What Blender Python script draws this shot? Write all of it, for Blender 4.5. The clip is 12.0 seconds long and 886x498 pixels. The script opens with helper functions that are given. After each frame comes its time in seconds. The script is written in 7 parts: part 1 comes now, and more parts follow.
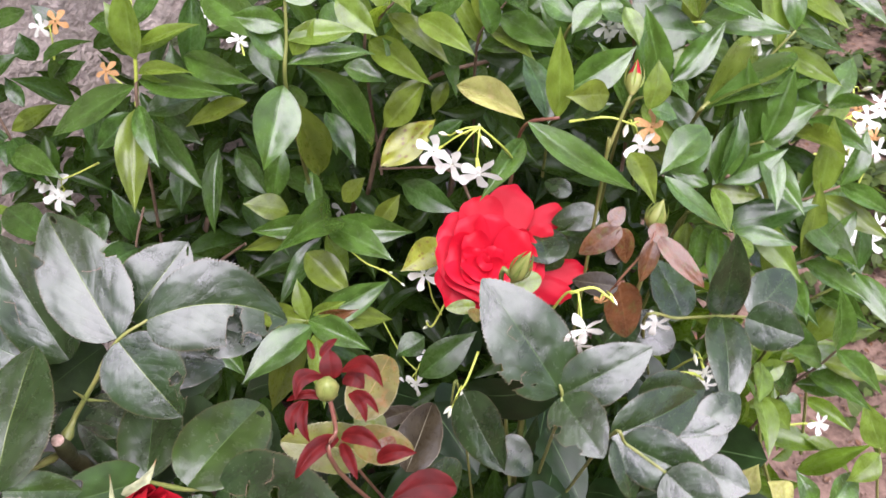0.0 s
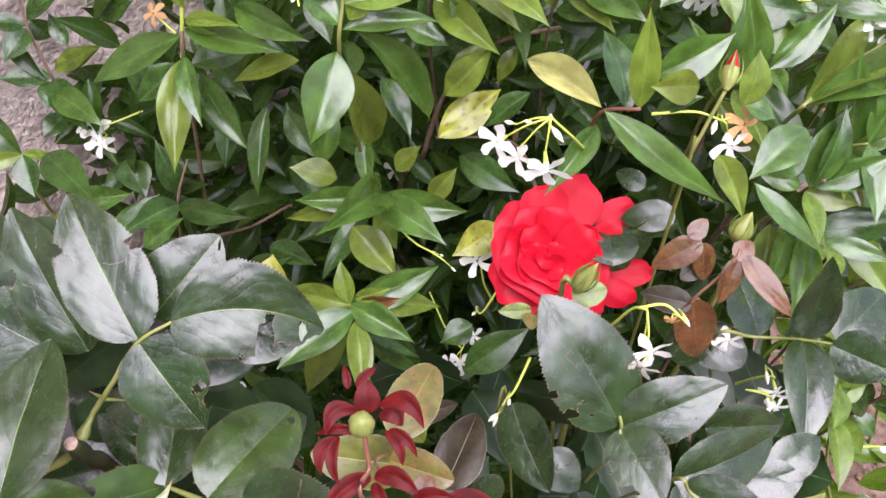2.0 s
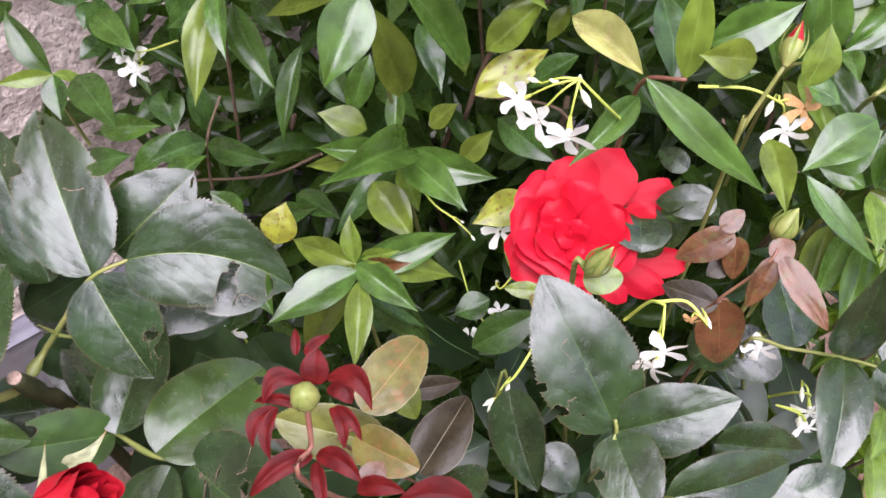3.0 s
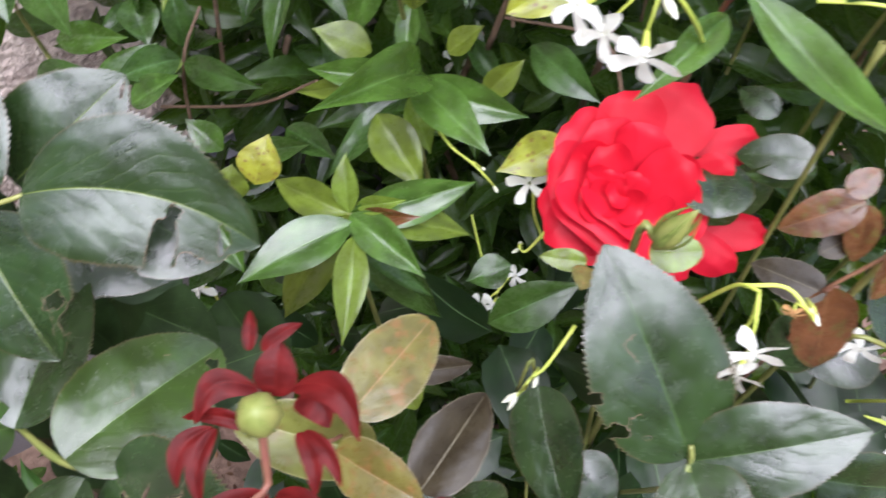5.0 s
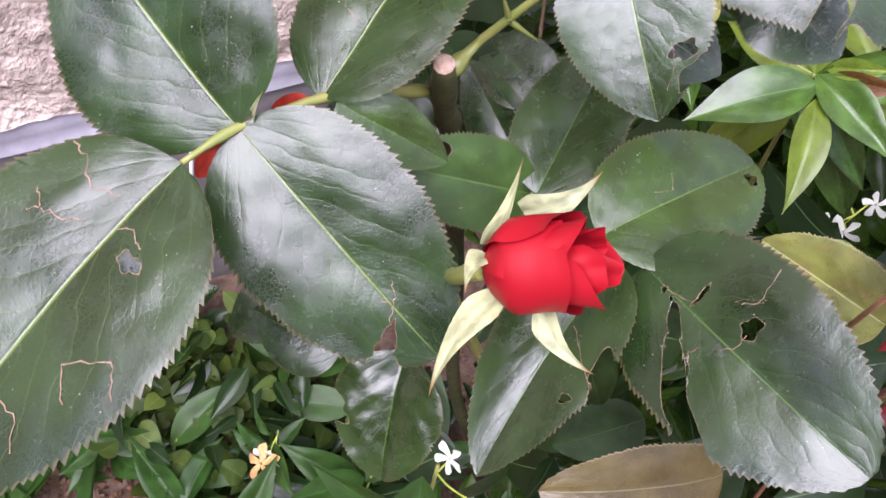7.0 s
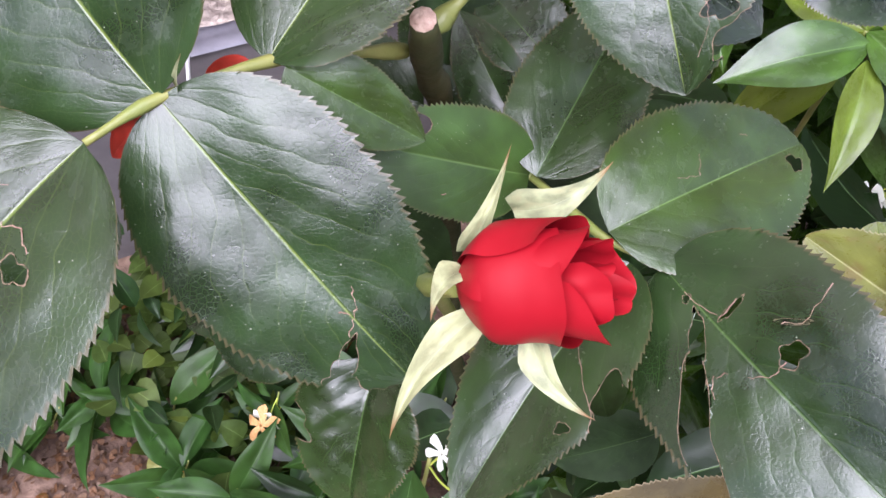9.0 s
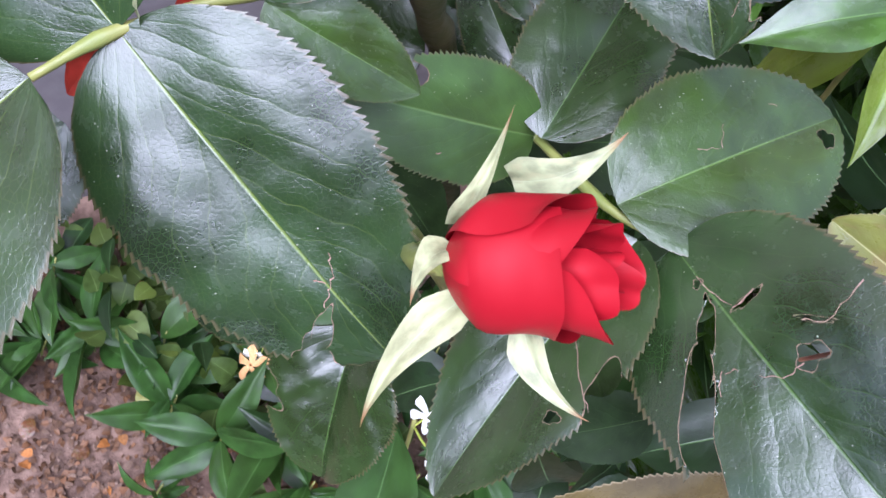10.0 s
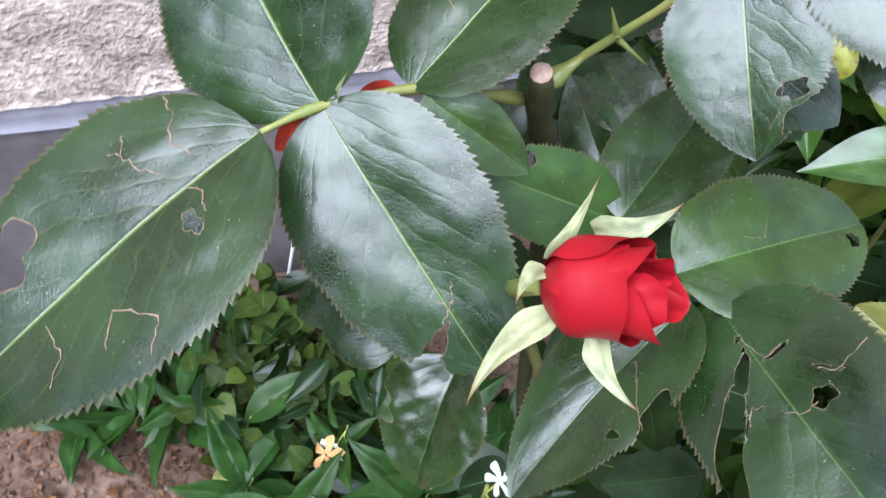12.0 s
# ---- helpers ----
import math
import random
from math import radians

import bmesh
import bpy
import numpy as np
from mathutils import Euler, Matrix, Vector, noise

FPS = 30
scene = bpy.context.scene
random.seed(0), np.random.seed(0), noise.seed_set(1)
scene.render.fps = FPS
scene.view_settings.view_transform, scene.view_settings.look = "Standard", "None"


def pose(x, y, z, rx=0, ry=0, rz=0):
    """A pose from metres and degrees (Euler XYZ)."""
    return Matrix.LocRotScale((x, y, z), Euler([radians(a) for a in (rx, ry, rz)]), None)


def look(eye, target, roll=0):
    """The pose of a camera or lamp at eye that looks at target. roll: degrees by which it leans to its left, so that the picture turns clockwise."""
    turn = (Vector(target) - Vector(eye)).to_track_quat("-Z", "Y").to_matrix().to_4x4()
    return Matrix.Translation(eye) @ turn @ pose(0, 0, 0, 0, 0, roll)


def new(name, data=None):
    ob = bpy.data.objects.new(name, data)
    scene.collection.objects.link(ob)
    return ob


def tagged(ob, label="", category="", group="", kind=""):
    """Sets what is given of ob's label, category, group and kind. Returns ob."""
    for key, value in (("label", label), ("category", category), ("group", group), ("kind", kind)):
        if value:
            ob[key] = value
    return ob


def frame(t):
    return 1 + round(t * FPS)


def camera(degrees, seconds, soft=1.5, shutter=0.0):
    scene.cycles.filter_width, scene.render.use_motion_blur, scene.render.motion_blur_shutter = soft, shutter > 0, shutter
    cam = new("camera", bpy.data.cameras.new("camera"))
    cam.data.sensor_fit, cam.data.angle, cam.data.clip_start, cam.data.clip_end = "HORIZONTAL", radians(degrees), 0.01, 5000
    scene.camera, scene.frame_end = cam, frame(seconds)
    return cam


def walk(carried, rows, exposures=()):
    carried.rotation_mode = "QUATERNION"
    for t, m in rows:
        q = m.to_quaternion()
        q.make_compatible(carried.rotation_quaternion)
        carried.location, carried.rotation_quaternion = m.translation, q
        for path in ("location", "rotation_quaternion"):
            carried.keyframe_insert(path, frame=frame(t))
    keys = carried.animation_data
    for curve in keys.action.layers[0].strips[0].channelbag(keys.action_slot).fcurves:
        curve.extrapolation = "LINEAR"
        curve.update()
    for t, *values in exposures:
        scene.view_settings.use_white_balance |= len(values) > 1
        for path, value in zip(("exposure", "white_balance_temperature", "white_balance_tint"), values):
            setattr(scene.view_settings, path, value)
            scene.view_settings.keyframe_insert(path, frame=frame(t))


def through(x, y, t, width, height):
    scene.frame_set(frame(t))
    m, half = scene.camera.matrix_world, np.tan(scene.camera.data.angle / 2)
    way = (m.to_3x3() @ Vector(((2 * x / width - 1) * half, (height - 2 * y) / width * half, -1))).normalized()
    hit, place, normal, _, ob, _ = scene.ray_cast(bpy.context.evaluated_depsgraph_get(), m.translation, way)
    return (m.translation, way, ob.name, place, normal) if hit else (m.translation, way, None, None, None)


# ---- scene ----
cam = camera(52.7, 12.0, 1.5, 0.4)
PATH = [
    (0, (0.0471, 0.0408, 1.1590), (0.0058, 1.5632, -0.1373), -0.90),
    (0.5, (0.0764, 0.0515, 1.1628), (-0.0899, 1.5615, -0.1381), 0.42),
    (1, (0.0911, 0.0587, 1.1544), (-0.1710, 1.5225, -0.1830), 2.00),
    (1.5, (0.0516, 0.0908, 1.1551), (-0.1522, 1.5167, -0.2325), 1.44),
    (2, (0.0412, 0.0992, 1.1545), (-0.1061, 1.5108, -0.2547), -0.05),
    (2.5, (0.0658, 0.1053, 1.1470), (-0.1984, 1.4891, -0.2727), 0.02),
    (2.7, (0.0716, 0.1152, 1.1367), (-0.2339, 1.4727, -0.2999), 1.32),
    (4.3, (0.0639, 0.1960, 1.0884), (-0.1908, 1.4691, -0.4328), 1.34),
    (4.5, (0.0668, 0.1990, 1.0770), (-0.1938, 1.4709, -0.4443), 1.38),
    (5, (0.0482, 0.1984, 1.0505), (-0.2254, 1.4538, -0.4822), 4.36),
    (5.5, (0.0000, 0.1821, 1.0316), (-0.3353, 1.4027, -0.5169), 7.00),
    (6, (-0.0275, 0.1608, 1.0141), (-0.4518, 1.2962, -0.5767), 7.36),
    (6.5, (-0.0498, 0.1431, 1.0023), (-0.5006, 1.2069, -0.6303), 8.58),
    (7, (-0.0555, 0.1424, 0.9944), (-0.5664, 1.1496, -0.6562), 6.67),
    (7.5, (-0.0602, 0.1531, 0.9886), (-0.5672, 1.1198, -0.6873), 6.97),
    (7.7, (-0.0635, 0.1585, 0.9860), (-0.5388, 1.1139, -0.7055), 7.89),
    (9.5, (-0.0635, 0.1809, 0.9596), (-0.5519, 1.0476, -0.7754), 6.08),
    (10, (-0.0683, 0.1881, 0.9543), (-0.4912, 0.9987, -0.8246), 10.23),
    (10.5, (-0.0780, 0.1900, 0.9612), (-0.4630, 0.9530, -0.8470), 13.48),
    (11, (-0.0439, 0.1604, 0.9763), (-0.7263, 0.9858, -0.7128), 7.40),
    (11.5, (-0.0437, 0.1508, 0.9895), (-0.7664, 0.9954, -0.6732), 8.40),
    (12, (-0.0474, 0.1490, 0.9882), (-0.7694, 1.0379, -0.6515), 5.58),
]
walk(cam, [(t, look(eye, target, roll)) for t, eye, target, roll in PATH],
     [(0, 1.20, 6230, 26), (1.0, 1.20, 6230, 27), (2.7, 1.27, 6170, 27), (4.5, 1.22, 6120, 15), (5.0, 1.24, 6000, 19), (5.5, 1.65, 5670, 25), (6.0, 1.60, 5780, 25), (6.5, 1.51, 5850, 33), (7.0, 1.35, 6110, 28), (7.5, 1.30, 6130, 24), (9.5, 1.34, 5800, 24), (10.0, 1.42, 5450, 25), (10.5, 1.47, 4980, 13), (11, 1.72, 5850, 29), (11.5, 1.35, 5800, 23), (12, 1.27, 5580, 10)])
SKY_STRENGTH, SKY_CLOUD, SUN_STRENGTH = 0.078, 0.6, 4.0

# ---- world and light: a bright overcast day ----
world = bpy.data.worlds.new("overcast_sky")
world.use_nodes = True
scene.world = world
wn = world.node_tree.nodes
wl = world.node_tree.links
wn.clear()
sky = wn.new("ShaderNodeTexSky")
sky.sky_type = "NISHITA"
sky.sun_disc = False
sky.sun_elevation = radians(60)
sky.sun_rotation = radians(150)
sky.dust_density = 4.0
sky.air_density = 1.0
cloud = wn.new("ShaderNodeMixRGB")
cloud.inputs[0].default_value = SKY_CLOUD
cloud.inputs[2].default_value = (7.6, 8.2, 10.2, 1)
wbg = wn.new("ShaderNodeBackground")
wbg.inputs[1].default_value = SKY_STRENGTH
wout = wn.new("ShaderNodeOutputWorld")
wl.new(sky.outputs[0], cloud.inputs[1])
wl.new(cloud.outputs[0], wbg.inputs[0])
wl.new(wbg.outputs[0], wout.inputs[0])

sun_data = bpy.data.lights.new("sun", "SUN")
sun_data.energy = SUN_STRENGTH
sun_data.angle = radians(64)
sun_data.color = (1.0, 0.99, 1.0)
sun = new("sun", sun_data)
sun.matrix_world = look((0.65, -1.2, 4.2), (0.0, 0.6, 0.6))


# ---- materials ----
def nodes_of(name):
    mat = bpy.data.materials.new(name)
    mat.use_nodes = True
    nt = mat.node_tree
    nt.nodes.clear()
    out = nt.nodes.new("ShaderNodeOutputMaterial")
    return mat, nt, out


def maths(nt, op, a, b=None, c=None, clamp=False):
    node = nt.nodes.new("ShaderNodeMath")
    node.operation = op
    node.use_clamp = clamp
    for i, v in enumerate((a, b, c)):
        if v is None:
            continue
        if isinstance(v, (int, float)):
            node.inputs[i].default_value = v
        else:
            nt.links.new(v, node.inputs[i])
    return node.outputs[0]


def mix(nt, fac, a, b, mode="MIX"):
    node = nt.nodes.new("ShaderNodeMixRGB")
    node.blend_type = mode
    for i, v in enumerate((fac, a, b)):
        if isinstance(v, (int, float)):
            node.inputs[i].default_value = v
        elif isinstance(v, tuple):
            node.inputs[i].default_value = (*v, 1)
        else:
            nt.links.new(v, node.inputs[i])
    return node.outputs[0]


def step(nt, value, lo, hi):
    node = nt.nodes.new("ShaderNodeMapRange")
    node.interpolation_type = "SMOOTHSTEP"
    nt.links.new(value, node.inputs[0])
    node.inputs[1].default_value, node.inputs[2].default_value = lo, hi
    return node.outputs[0]


def noise_tex(nt, vector, scale, detail=4, rough=0.55):
    node = nt.nodes.new("ShaderNodeTexNoise")
    node.inputs["Scale"].default_value = scale
    node.inputs["Detail"].default_value = detail
    node.inputs["Roughness"].default_value = rough
    nt.links.new(vector, node.inputs["Vector"])
    return node.outputs[0]


def leaf_material(name, colour, vein, back, rough=0.35, veins=9.0, slant=0.45, through=0.25, speck=0.0,
                  spots=None, hue=0.25, net=0.5, stain=None, joined=False, sheen=0.5, rib=0.034, tip=None, margin=None):
    """Leaf skin: midrib and side veins along the blade, a fine net of veins, mottling, specks and blemishes."""
    mat, nt, out = nodes_of(name)
    uv = nt.nodes.new("ShaderNodeUVMap").outputs[0]
    sep = nt.nodes.new("ShaderNodeSeparateXYZ")
    nt.links.new(uv, sep.inputs[0])
    u, s = sep.outputs[0], sep.outputs[1]
    if joined:
        rnd = nt.nodes.new("ShaderNodeNewGeometry").outputs["Random Per Island"]
    else:
        rnd = nt.nodes.new("ShaderNodeObjectInfo").outputs["Random"]
    a = maths(nt, "ABSOLUTE", maths(nt, "SUBTRACT", maths(nt, "MULTIPLY", u, 2.0), 1.0))
    shift = nt.nodes.new("ShaderNodeCombineXYZ")
    nt.links.new(maths(nt, "ADD", u, maths(nt, "MULTIPLY", rnd, 37.0)), shift.inputs[0])
    nt.links.new(maths(nt, "MULTIPLY", s, 1.7), shift.inputs[1])
    nt.links.new(maths(nt, "MULTIPLY", rnd, 11.0), shift.inputs[2])
    where = shift.outputs[0]
    wob = noise_tex(nt, where, 3.0, 2)
    ph = maths(nt, "ADD", maths(nt, "SUBTRACT", maths(nt, "MULTIPLY", s, veins), maths(nt, "MULTIPLY", a, veins * slant)),
               maths(nt, "MULTIPLY", wob, 1.6))
    tri = maths(nt, "MULTIPLY", maths(nt, "ABSOLUTE", maths(nt, "SUBTRACT", maths(nt, "FRACT", ph), 0.5)), 2.0)
    fade = maths(nt, "SUBTRACT", 1.0, step(nt, a, 0.5, 0.98))
    lateral = maths(nt, "MULTIPLY", step(nt, tri, 0.93, 1.0), fade)
    furrow = maths(nt, "MULTIPLY", maths(nt, "POWER", tri, 4.0), fade)
    mid = maths(nt, "SUBTRACT", 1.0, step(nt, a, rib * 0.25, rib))
    vor = nt.nodes.new("ShaderNodeTexVoronoi")
    vor.feature = "DISTANCE_TO_EDGE"
    vor.voronoi_dimensions = "2D"
    vor.inputs["Scale"].default_value = 40.0
    nt.links.new(where, vor.inputs["Vector"])
    netline = maths(nt, "SUBTRACT", 1.0, step(nt, vor.outputs["Distance"], 0.0, 0.09))
    big = noise_tex(nt, where, 2.2, 3)
    fine = noise_tex(nt, where, 30.0, 4)
    dark = tuple(c * 0.55 for c in colour)
    light = tuple(min(1, c * 1.45) for c in colour)
    col = mix(nt, step(nt, big, 0.32, 0.72), dark, light)
    col = mix(nt, maths(nt, "MULTIPLY", step(nt, fine, 0.35, 0.75), 0.35), col, colour)
    tint = tuple(min(1, c * f) for c, f in zip(colour, (1.6, 1.15, 0.7)))
    col = mix(nt, maths(nt, "MULTIPLY", rnd, hue), col, tint)
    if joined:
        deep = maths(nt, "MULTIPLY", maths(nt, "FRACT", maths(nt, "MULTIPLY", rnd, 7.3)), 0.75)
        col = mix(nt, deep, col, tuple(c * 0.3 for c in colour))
    if stain:
        edge = maths(nt, "MULTIPLY", step(nt, noise_tex(nt, where, 4.5, 3), 0.5, 0.68), 0.8)
        col = mix(nt, edge, col, stain)
    col = mix(nt, maths(nt, "MULTIPLY", netline, 0.055 * net), col, vein)
    col = mix(nt, maths(nt, "MULTIPLY", lateral, 0.16 * net), col, vein)
    col = mix(nt, maths(nt, "MULTIPLY", mid, 0.5), col, vein)
    if spots:
        sv = nt.nodes.new("ShaderNodeTexVoronoi")
        sv.voronoi_dimensions = "2D"
        sv.inputs["Scale"].default_value = 3.6
        nt.links.new(where, sv.inputs["Vector"])
        blot = maths(nt, "SUBTRACT", 1.0, step(nt, maths(nt, "ADD", sv.outputs["Distance"], maths(nt, "MULTIPLY", fine, 0.12)), 0.17, 0.25))
        col = mix(nt, maths(nt, "MULTIPLY", blot, 0.85), col, spots)
    if margin:
        col = mix(nt, maths(nt, "MULTIPLY", step(nt, a, 0.96, 0.985), 0.45), col, margin)
    if tip:
        col = mix(nt, step(nt, maths(nt, "ADD", s, maths(nt, "MULTIPLY", fine, 0.1)), 0.80, 1.0), col, tip)
    gloss = maths(nt, "ADD", rough - 0.12, maths(nt, "ADD", maths(nt, "MULTIPLY", fine, 0.12), maths(nt, "MULTIPLY", step(nt, noise_tex(nt, where, 7.0, 3), 0.35, 0.7), 0.10)))
    if speck:
        pv = nt.nodes.new("ShaderNodeTexVoronoi")
        pv.voronoi_dimensions = "2D"
        pv.inputs["Scale"].default_value = 11.0
        nt.links.new(where, pv.inputs["Vector"])
        rare = step(nt, noise_tex(nt, where, 3.3, 2), 0.53, 0.62)
        dot = maths(nt, "MULTIPLY", maths(nt, "SUBTRACT", 1.0, step(nt, maths(nt, "ADD", pv.outputs["Distance"], maths(nt, "MULTIPLY", fine, 0.09)), 0.055, 0.085)), rare)
        col = mix(nt, maths(nt, "MULTIPLY", dot, speck), col, (0.55, 0.56, 0.45))
    bsdf = nt.nodes.new("ShaderNodeBsdfPrincipled")
    nt.links.new(col, bsdf.inputs["Base Color"])
    nt.links.new(gloss, bsdf.inputs["Roughness"])
    bsdf.inputs["Specular IOR Level"].default_value = sheen
    pit = nt.nodes.new("ShaderNodeTexVoronoi")
    pit.voronoi_dimensions = "2D"
    pit.inputs["Scale"].default_value = 62.0
    nt.links.new(where, pit.inputs["Vector"])
    h = maths(nt, "ADD", maths(nt, "MULTIPLY", fine, 0.06), maths(nt, "MULTIPLY", netline, -0.03 * net))
    h = maths(nt, "SUBTRACT", h, maths(nt, "MULTIPLY", pit.outputs["Distance"], 0.045 * net))
    h = maths(nt, "ADD", h, maths(nt, "MULTIPLY", big, 0.9))
    h = maths(nt, "SUBTRACT", maths(nt, "SUBTRACT", h, maths(nt, "MULTIPLY", furrow, 0.11 * net)), maths(nt, "MULTIPLY", mid, 0.5))
    bump = nt.nodes.new("ShaderNodeBump")
    bump.inputs["Strength"].default_value = 0.30
    bump.inputs["Distance"].default_value = 0.0012
    nt.links.new(h, bump.inputs["Height"])
    nt.links.new(bump.outputs[0], bsdf.inputs["Normal"])
    trans = nt.nodes.new("ShaderNodeBsdfTranslucent")
    trans.inputs[0].default_value = (*back, 1)
    ms = nt.nodes.new("ShaderNodeMixShader")
    ms.inputs[0].default_value = through
    nt.links.new(bsdf.outputs[0], ms.inputs[1])
    nt.links.new(trans.outputs[0], ms.inputs[2])
    nt.links.new(ms.outputs[0], out.inputs[0])
    return mat


def plain_material(name, colour, other, rough=0.6, scale=60.0, bump=0.3, through=0.0, sheen=0.5, depth=0.002, streak=(1, 1, 1)):
    mat, nt, out = nodes_of(name)
    tc = nt.nodes.new("ShaderNodeTexCoord").outputs["Object"]
    mp = nt.nodes.new("ShaderNodeMapping")
    mp.inputs["Scale"].default_value = streak
    nt.links.new(tc, mp.inputs[0])
    n1 = noise_tex(nt, mp.outputs[0], scale, 5)
    n2 = noise_tex(nt, mp.outputs[0], scale * 0.13, 3)
    f = maths(nt, "ADD", maths(nt, "MULTIPLY", step(nt, n1, 0.3, 0.7), 0.55), maths(nt, "MULTIPLY", step(nt, n2, 0.35, 0.65), 0.45))
    bsdf = nt.nodes.new("ShaderNodeBsdfPrincipled")
    nt.links.new(mix(nt, f, colour, other), bsdf.inputs["Base Color"])
    bsdf.inputs["Roughness"].default_value = rough
    bsdf.inputs["Specular IOR Level"].default_value = sheen
    bp = nt.nodes.new("ShaderNodeBump")
    bp.inputs["Strength"].default_value = bump
    bp.inputs["Distance"].default_value = depth
    nt.links.new(n1, bp.inputs["Height"])
    nt.links.new(bp.outputs[0], bsdf.inputs["Normal"])
    if through:
        trans = nt.nodes.new("ShaderNodeBsdfTranslucent")
        trans.inputs[0].default_value = (*colour, 1)
        ms = nt.nodes.new("ShaderNodeMixShader")
        ms.inputs[0].default_value = through
        nt.links.new(bsdf.outputs[0], ms.inputs[1])
        nt.links.new(trans.outputs[0], ms.inputs[2])
        nt.links.new(ms.outputs[0], out.inputs[0])
    else:
        nt.links.new(bsdf.outputs[0], out.inputs[0])
    return mat


M = {}
M["rose"] = leaf_material("rose_leaf", (0.0150, 0.0315, 0.0088), (0.075, 0.14, 0.035), (0.10, 0.22, 0.04), 0.25, 8.0, 0.5, 0.05, 0.5, hue=0.25, net=0.8, sheen=0.74, rib=0.017, margin=(0.10, 0.07, 0.035))
M["rose_light"] = leaf_material("rose_leaf_light", (0.026, 0.060, 0.0105), (0.1, 0.17, 0.045), (0.16, 0.3, 0.04), 0.42, 7.0, 0.55, 0.15, 0.8, hue=0.25, net=1.0, margin=(0.10, 0.07, 0.035))
M["rose_veined"] = leaf_material("rose_leaf_veined", (0.0130, 0.0290, 0.0085), (0.17, 0.23, 0.045), (0.10, 0.22, 0.04), 0.26, 8.0, 0.5, 0.05, 0.5, hue=0.25, net=0.8, sheen=0.68, rib=0.020, margin=(0.10, 0.07, 0.035))
# copy of the rose leaf with its sheen cut, standing in for deep shade
M["rose_deep_shaded"] = leaf_material("rose_leaf_inner_shaded", (0.0150, 0.0315, 0.0088), (0.075, 0.14, 0.035), (0.10, 0.22, 0.04), 0.5, 6.0, 0.5, 0.05, 0.5, hue=0.25, net=0.8, sheen=0.12, rib=0.017)
M["rose_mid"] = leaf_material("rose_leaf_mid", (0.0230, 0.0480, 0.0090), (0.12, 0.2, 0.05), (0.14, 0.26, 0.04), 0.26, 6.0, 0.5, 0.08, 0.8, hue=0.2, net=0.8, sheen=0.62, rib=0.017, margin=(0.10, 0.07, 0.035))
M["bronze"] = leaf_material("bronze_leaf", (0.085, 0.036, 0.014), (0.22, 0.11, 0.04), (0.5, 0.18, 0.04), 0.30, 8.0, 0.5, 0.10, hue=0.3, sheen=0.45, stain=(0.07, 0.068, 0.016))
M["olive"] = leaf_material("olive_leaf", (0.100, 0.098, 0.024), (0.34, 0.20, 0.10), (0.40, 0.3, 0.05), 0.33, 8.0, 0.5, 0.12, hue=0.3, stain=(0.17, 0.085, 0.026), margin=(0.40, 0.34, 0.20))
M["olive_green"] = leaf_material("olive_green_leaf", (0.105, 0.120, 0.026), (0.40, 0.40, 0.18), (0.36, 0.36, 0.06), 0.33, 8.0, 0.5, 0.12, hue=0.2, stain=(0.13, 0.10, 0.03), margin=(0.40, 0.36, 0.20))
M["plum"] = leaf_material("plum_leaf", (0.026, 0.022, 0.013), (0.22, 0.2, 0.13), (0.2, 0.15, 0.08), 0.32, 8.0, 0.5, 0.1, hue=0.3, sheen=0.2, margin=(0.30, 0.26, 0.18))
M["brown_leaf"] = leaf_material("brown_leaf", (0.062, 0.050, 0.017), (0.16, 0.14, 0.06), (0.15, 0.1, 0.04), 0.30, 7.0, 0.5, 0.1, hue=0.3, sheen=0.5, margin=(0.30, 0.24, 0.14))
M["red_young"] = leaf_material("red_young_leaf", (0.072, 0.0062, 0.0060), (0.15, 0.014, 0.010), (0.45, 0.04, 0.03), 0.42, 6.0, 0.5, 0.18, hue=0.15, net=0.2, sheen=0.10)
# brighter copy of the young red leaf: sunlight on two leaflets put into colour
M["red_young_lit"] = leaf_material("red_young_leaf_lit", (0.24, 0.022, 0.014), (0.30, 0.05, 0.03), (0.6, 0.08, 0.03), 0.5, 6.0, 0.5, 0.25, hue=0.15, net=0.2, sheen=0.2)
M["jas"] = leaf_material("jasmine_leaf", (0.046, 0.100, 0.0160), (0.15, 0.28, 0.07), (0.2, 0.42, 0.03), 0.27, 9.0, 0.35, 0.18, hue=0.2, net=0.3, sheen=0.68)
M["jas_dark"] = leaf_material("jasmine_leaf_dark", (0.026, 0.061, 0.0105), (0.09, 0.2, 0.06), (0.1, 0.25, 0.03), 0.30, 9.0, 0.35, 0.10, hue=0.3, net=0.3, sheen=0.5)
M["jas_lime"] = leaf_material("jasmine_leaf_lime", (0.100, 0.165, 0.0250), (0.24, 0.38, 0.09), (0.4, 0.6, 0.04), 0.3, 11.0, 0.35, 0.3, hue=0.3, net=0.3)
M["jas_olive"] = leaf_material("jasmine_leaf_olive", (0.094, 0.138, 0.0160), (0.22, 0.28, 0.07), (0.28, 0.36, 0.05), 0.32, 11.0, 0.35, 0.25, hue=0.2, net=0.4)
M["jas_pale"] = leaf_material("jasmine_leaf_pale", (0.33, 0.36, 0.12), (0.45, 0.47, 0.2), (0.5, 0.55, 0.12), 0.3, 11.0, 0.35, 0.25, hue=0.2, stain=(0.36, 0.31, 0.13))
M["jas_spot"] = leaf_material("jasmine_leaf_spotted", (0.23, 0.26, 0.028), (0.36, 0.42, 0.08), (0.5, 0.52, 0.05), 0.32, 11.0, 0.35, 0.25, spots=(0.12, 0.035, 0.02), hue=0.2)
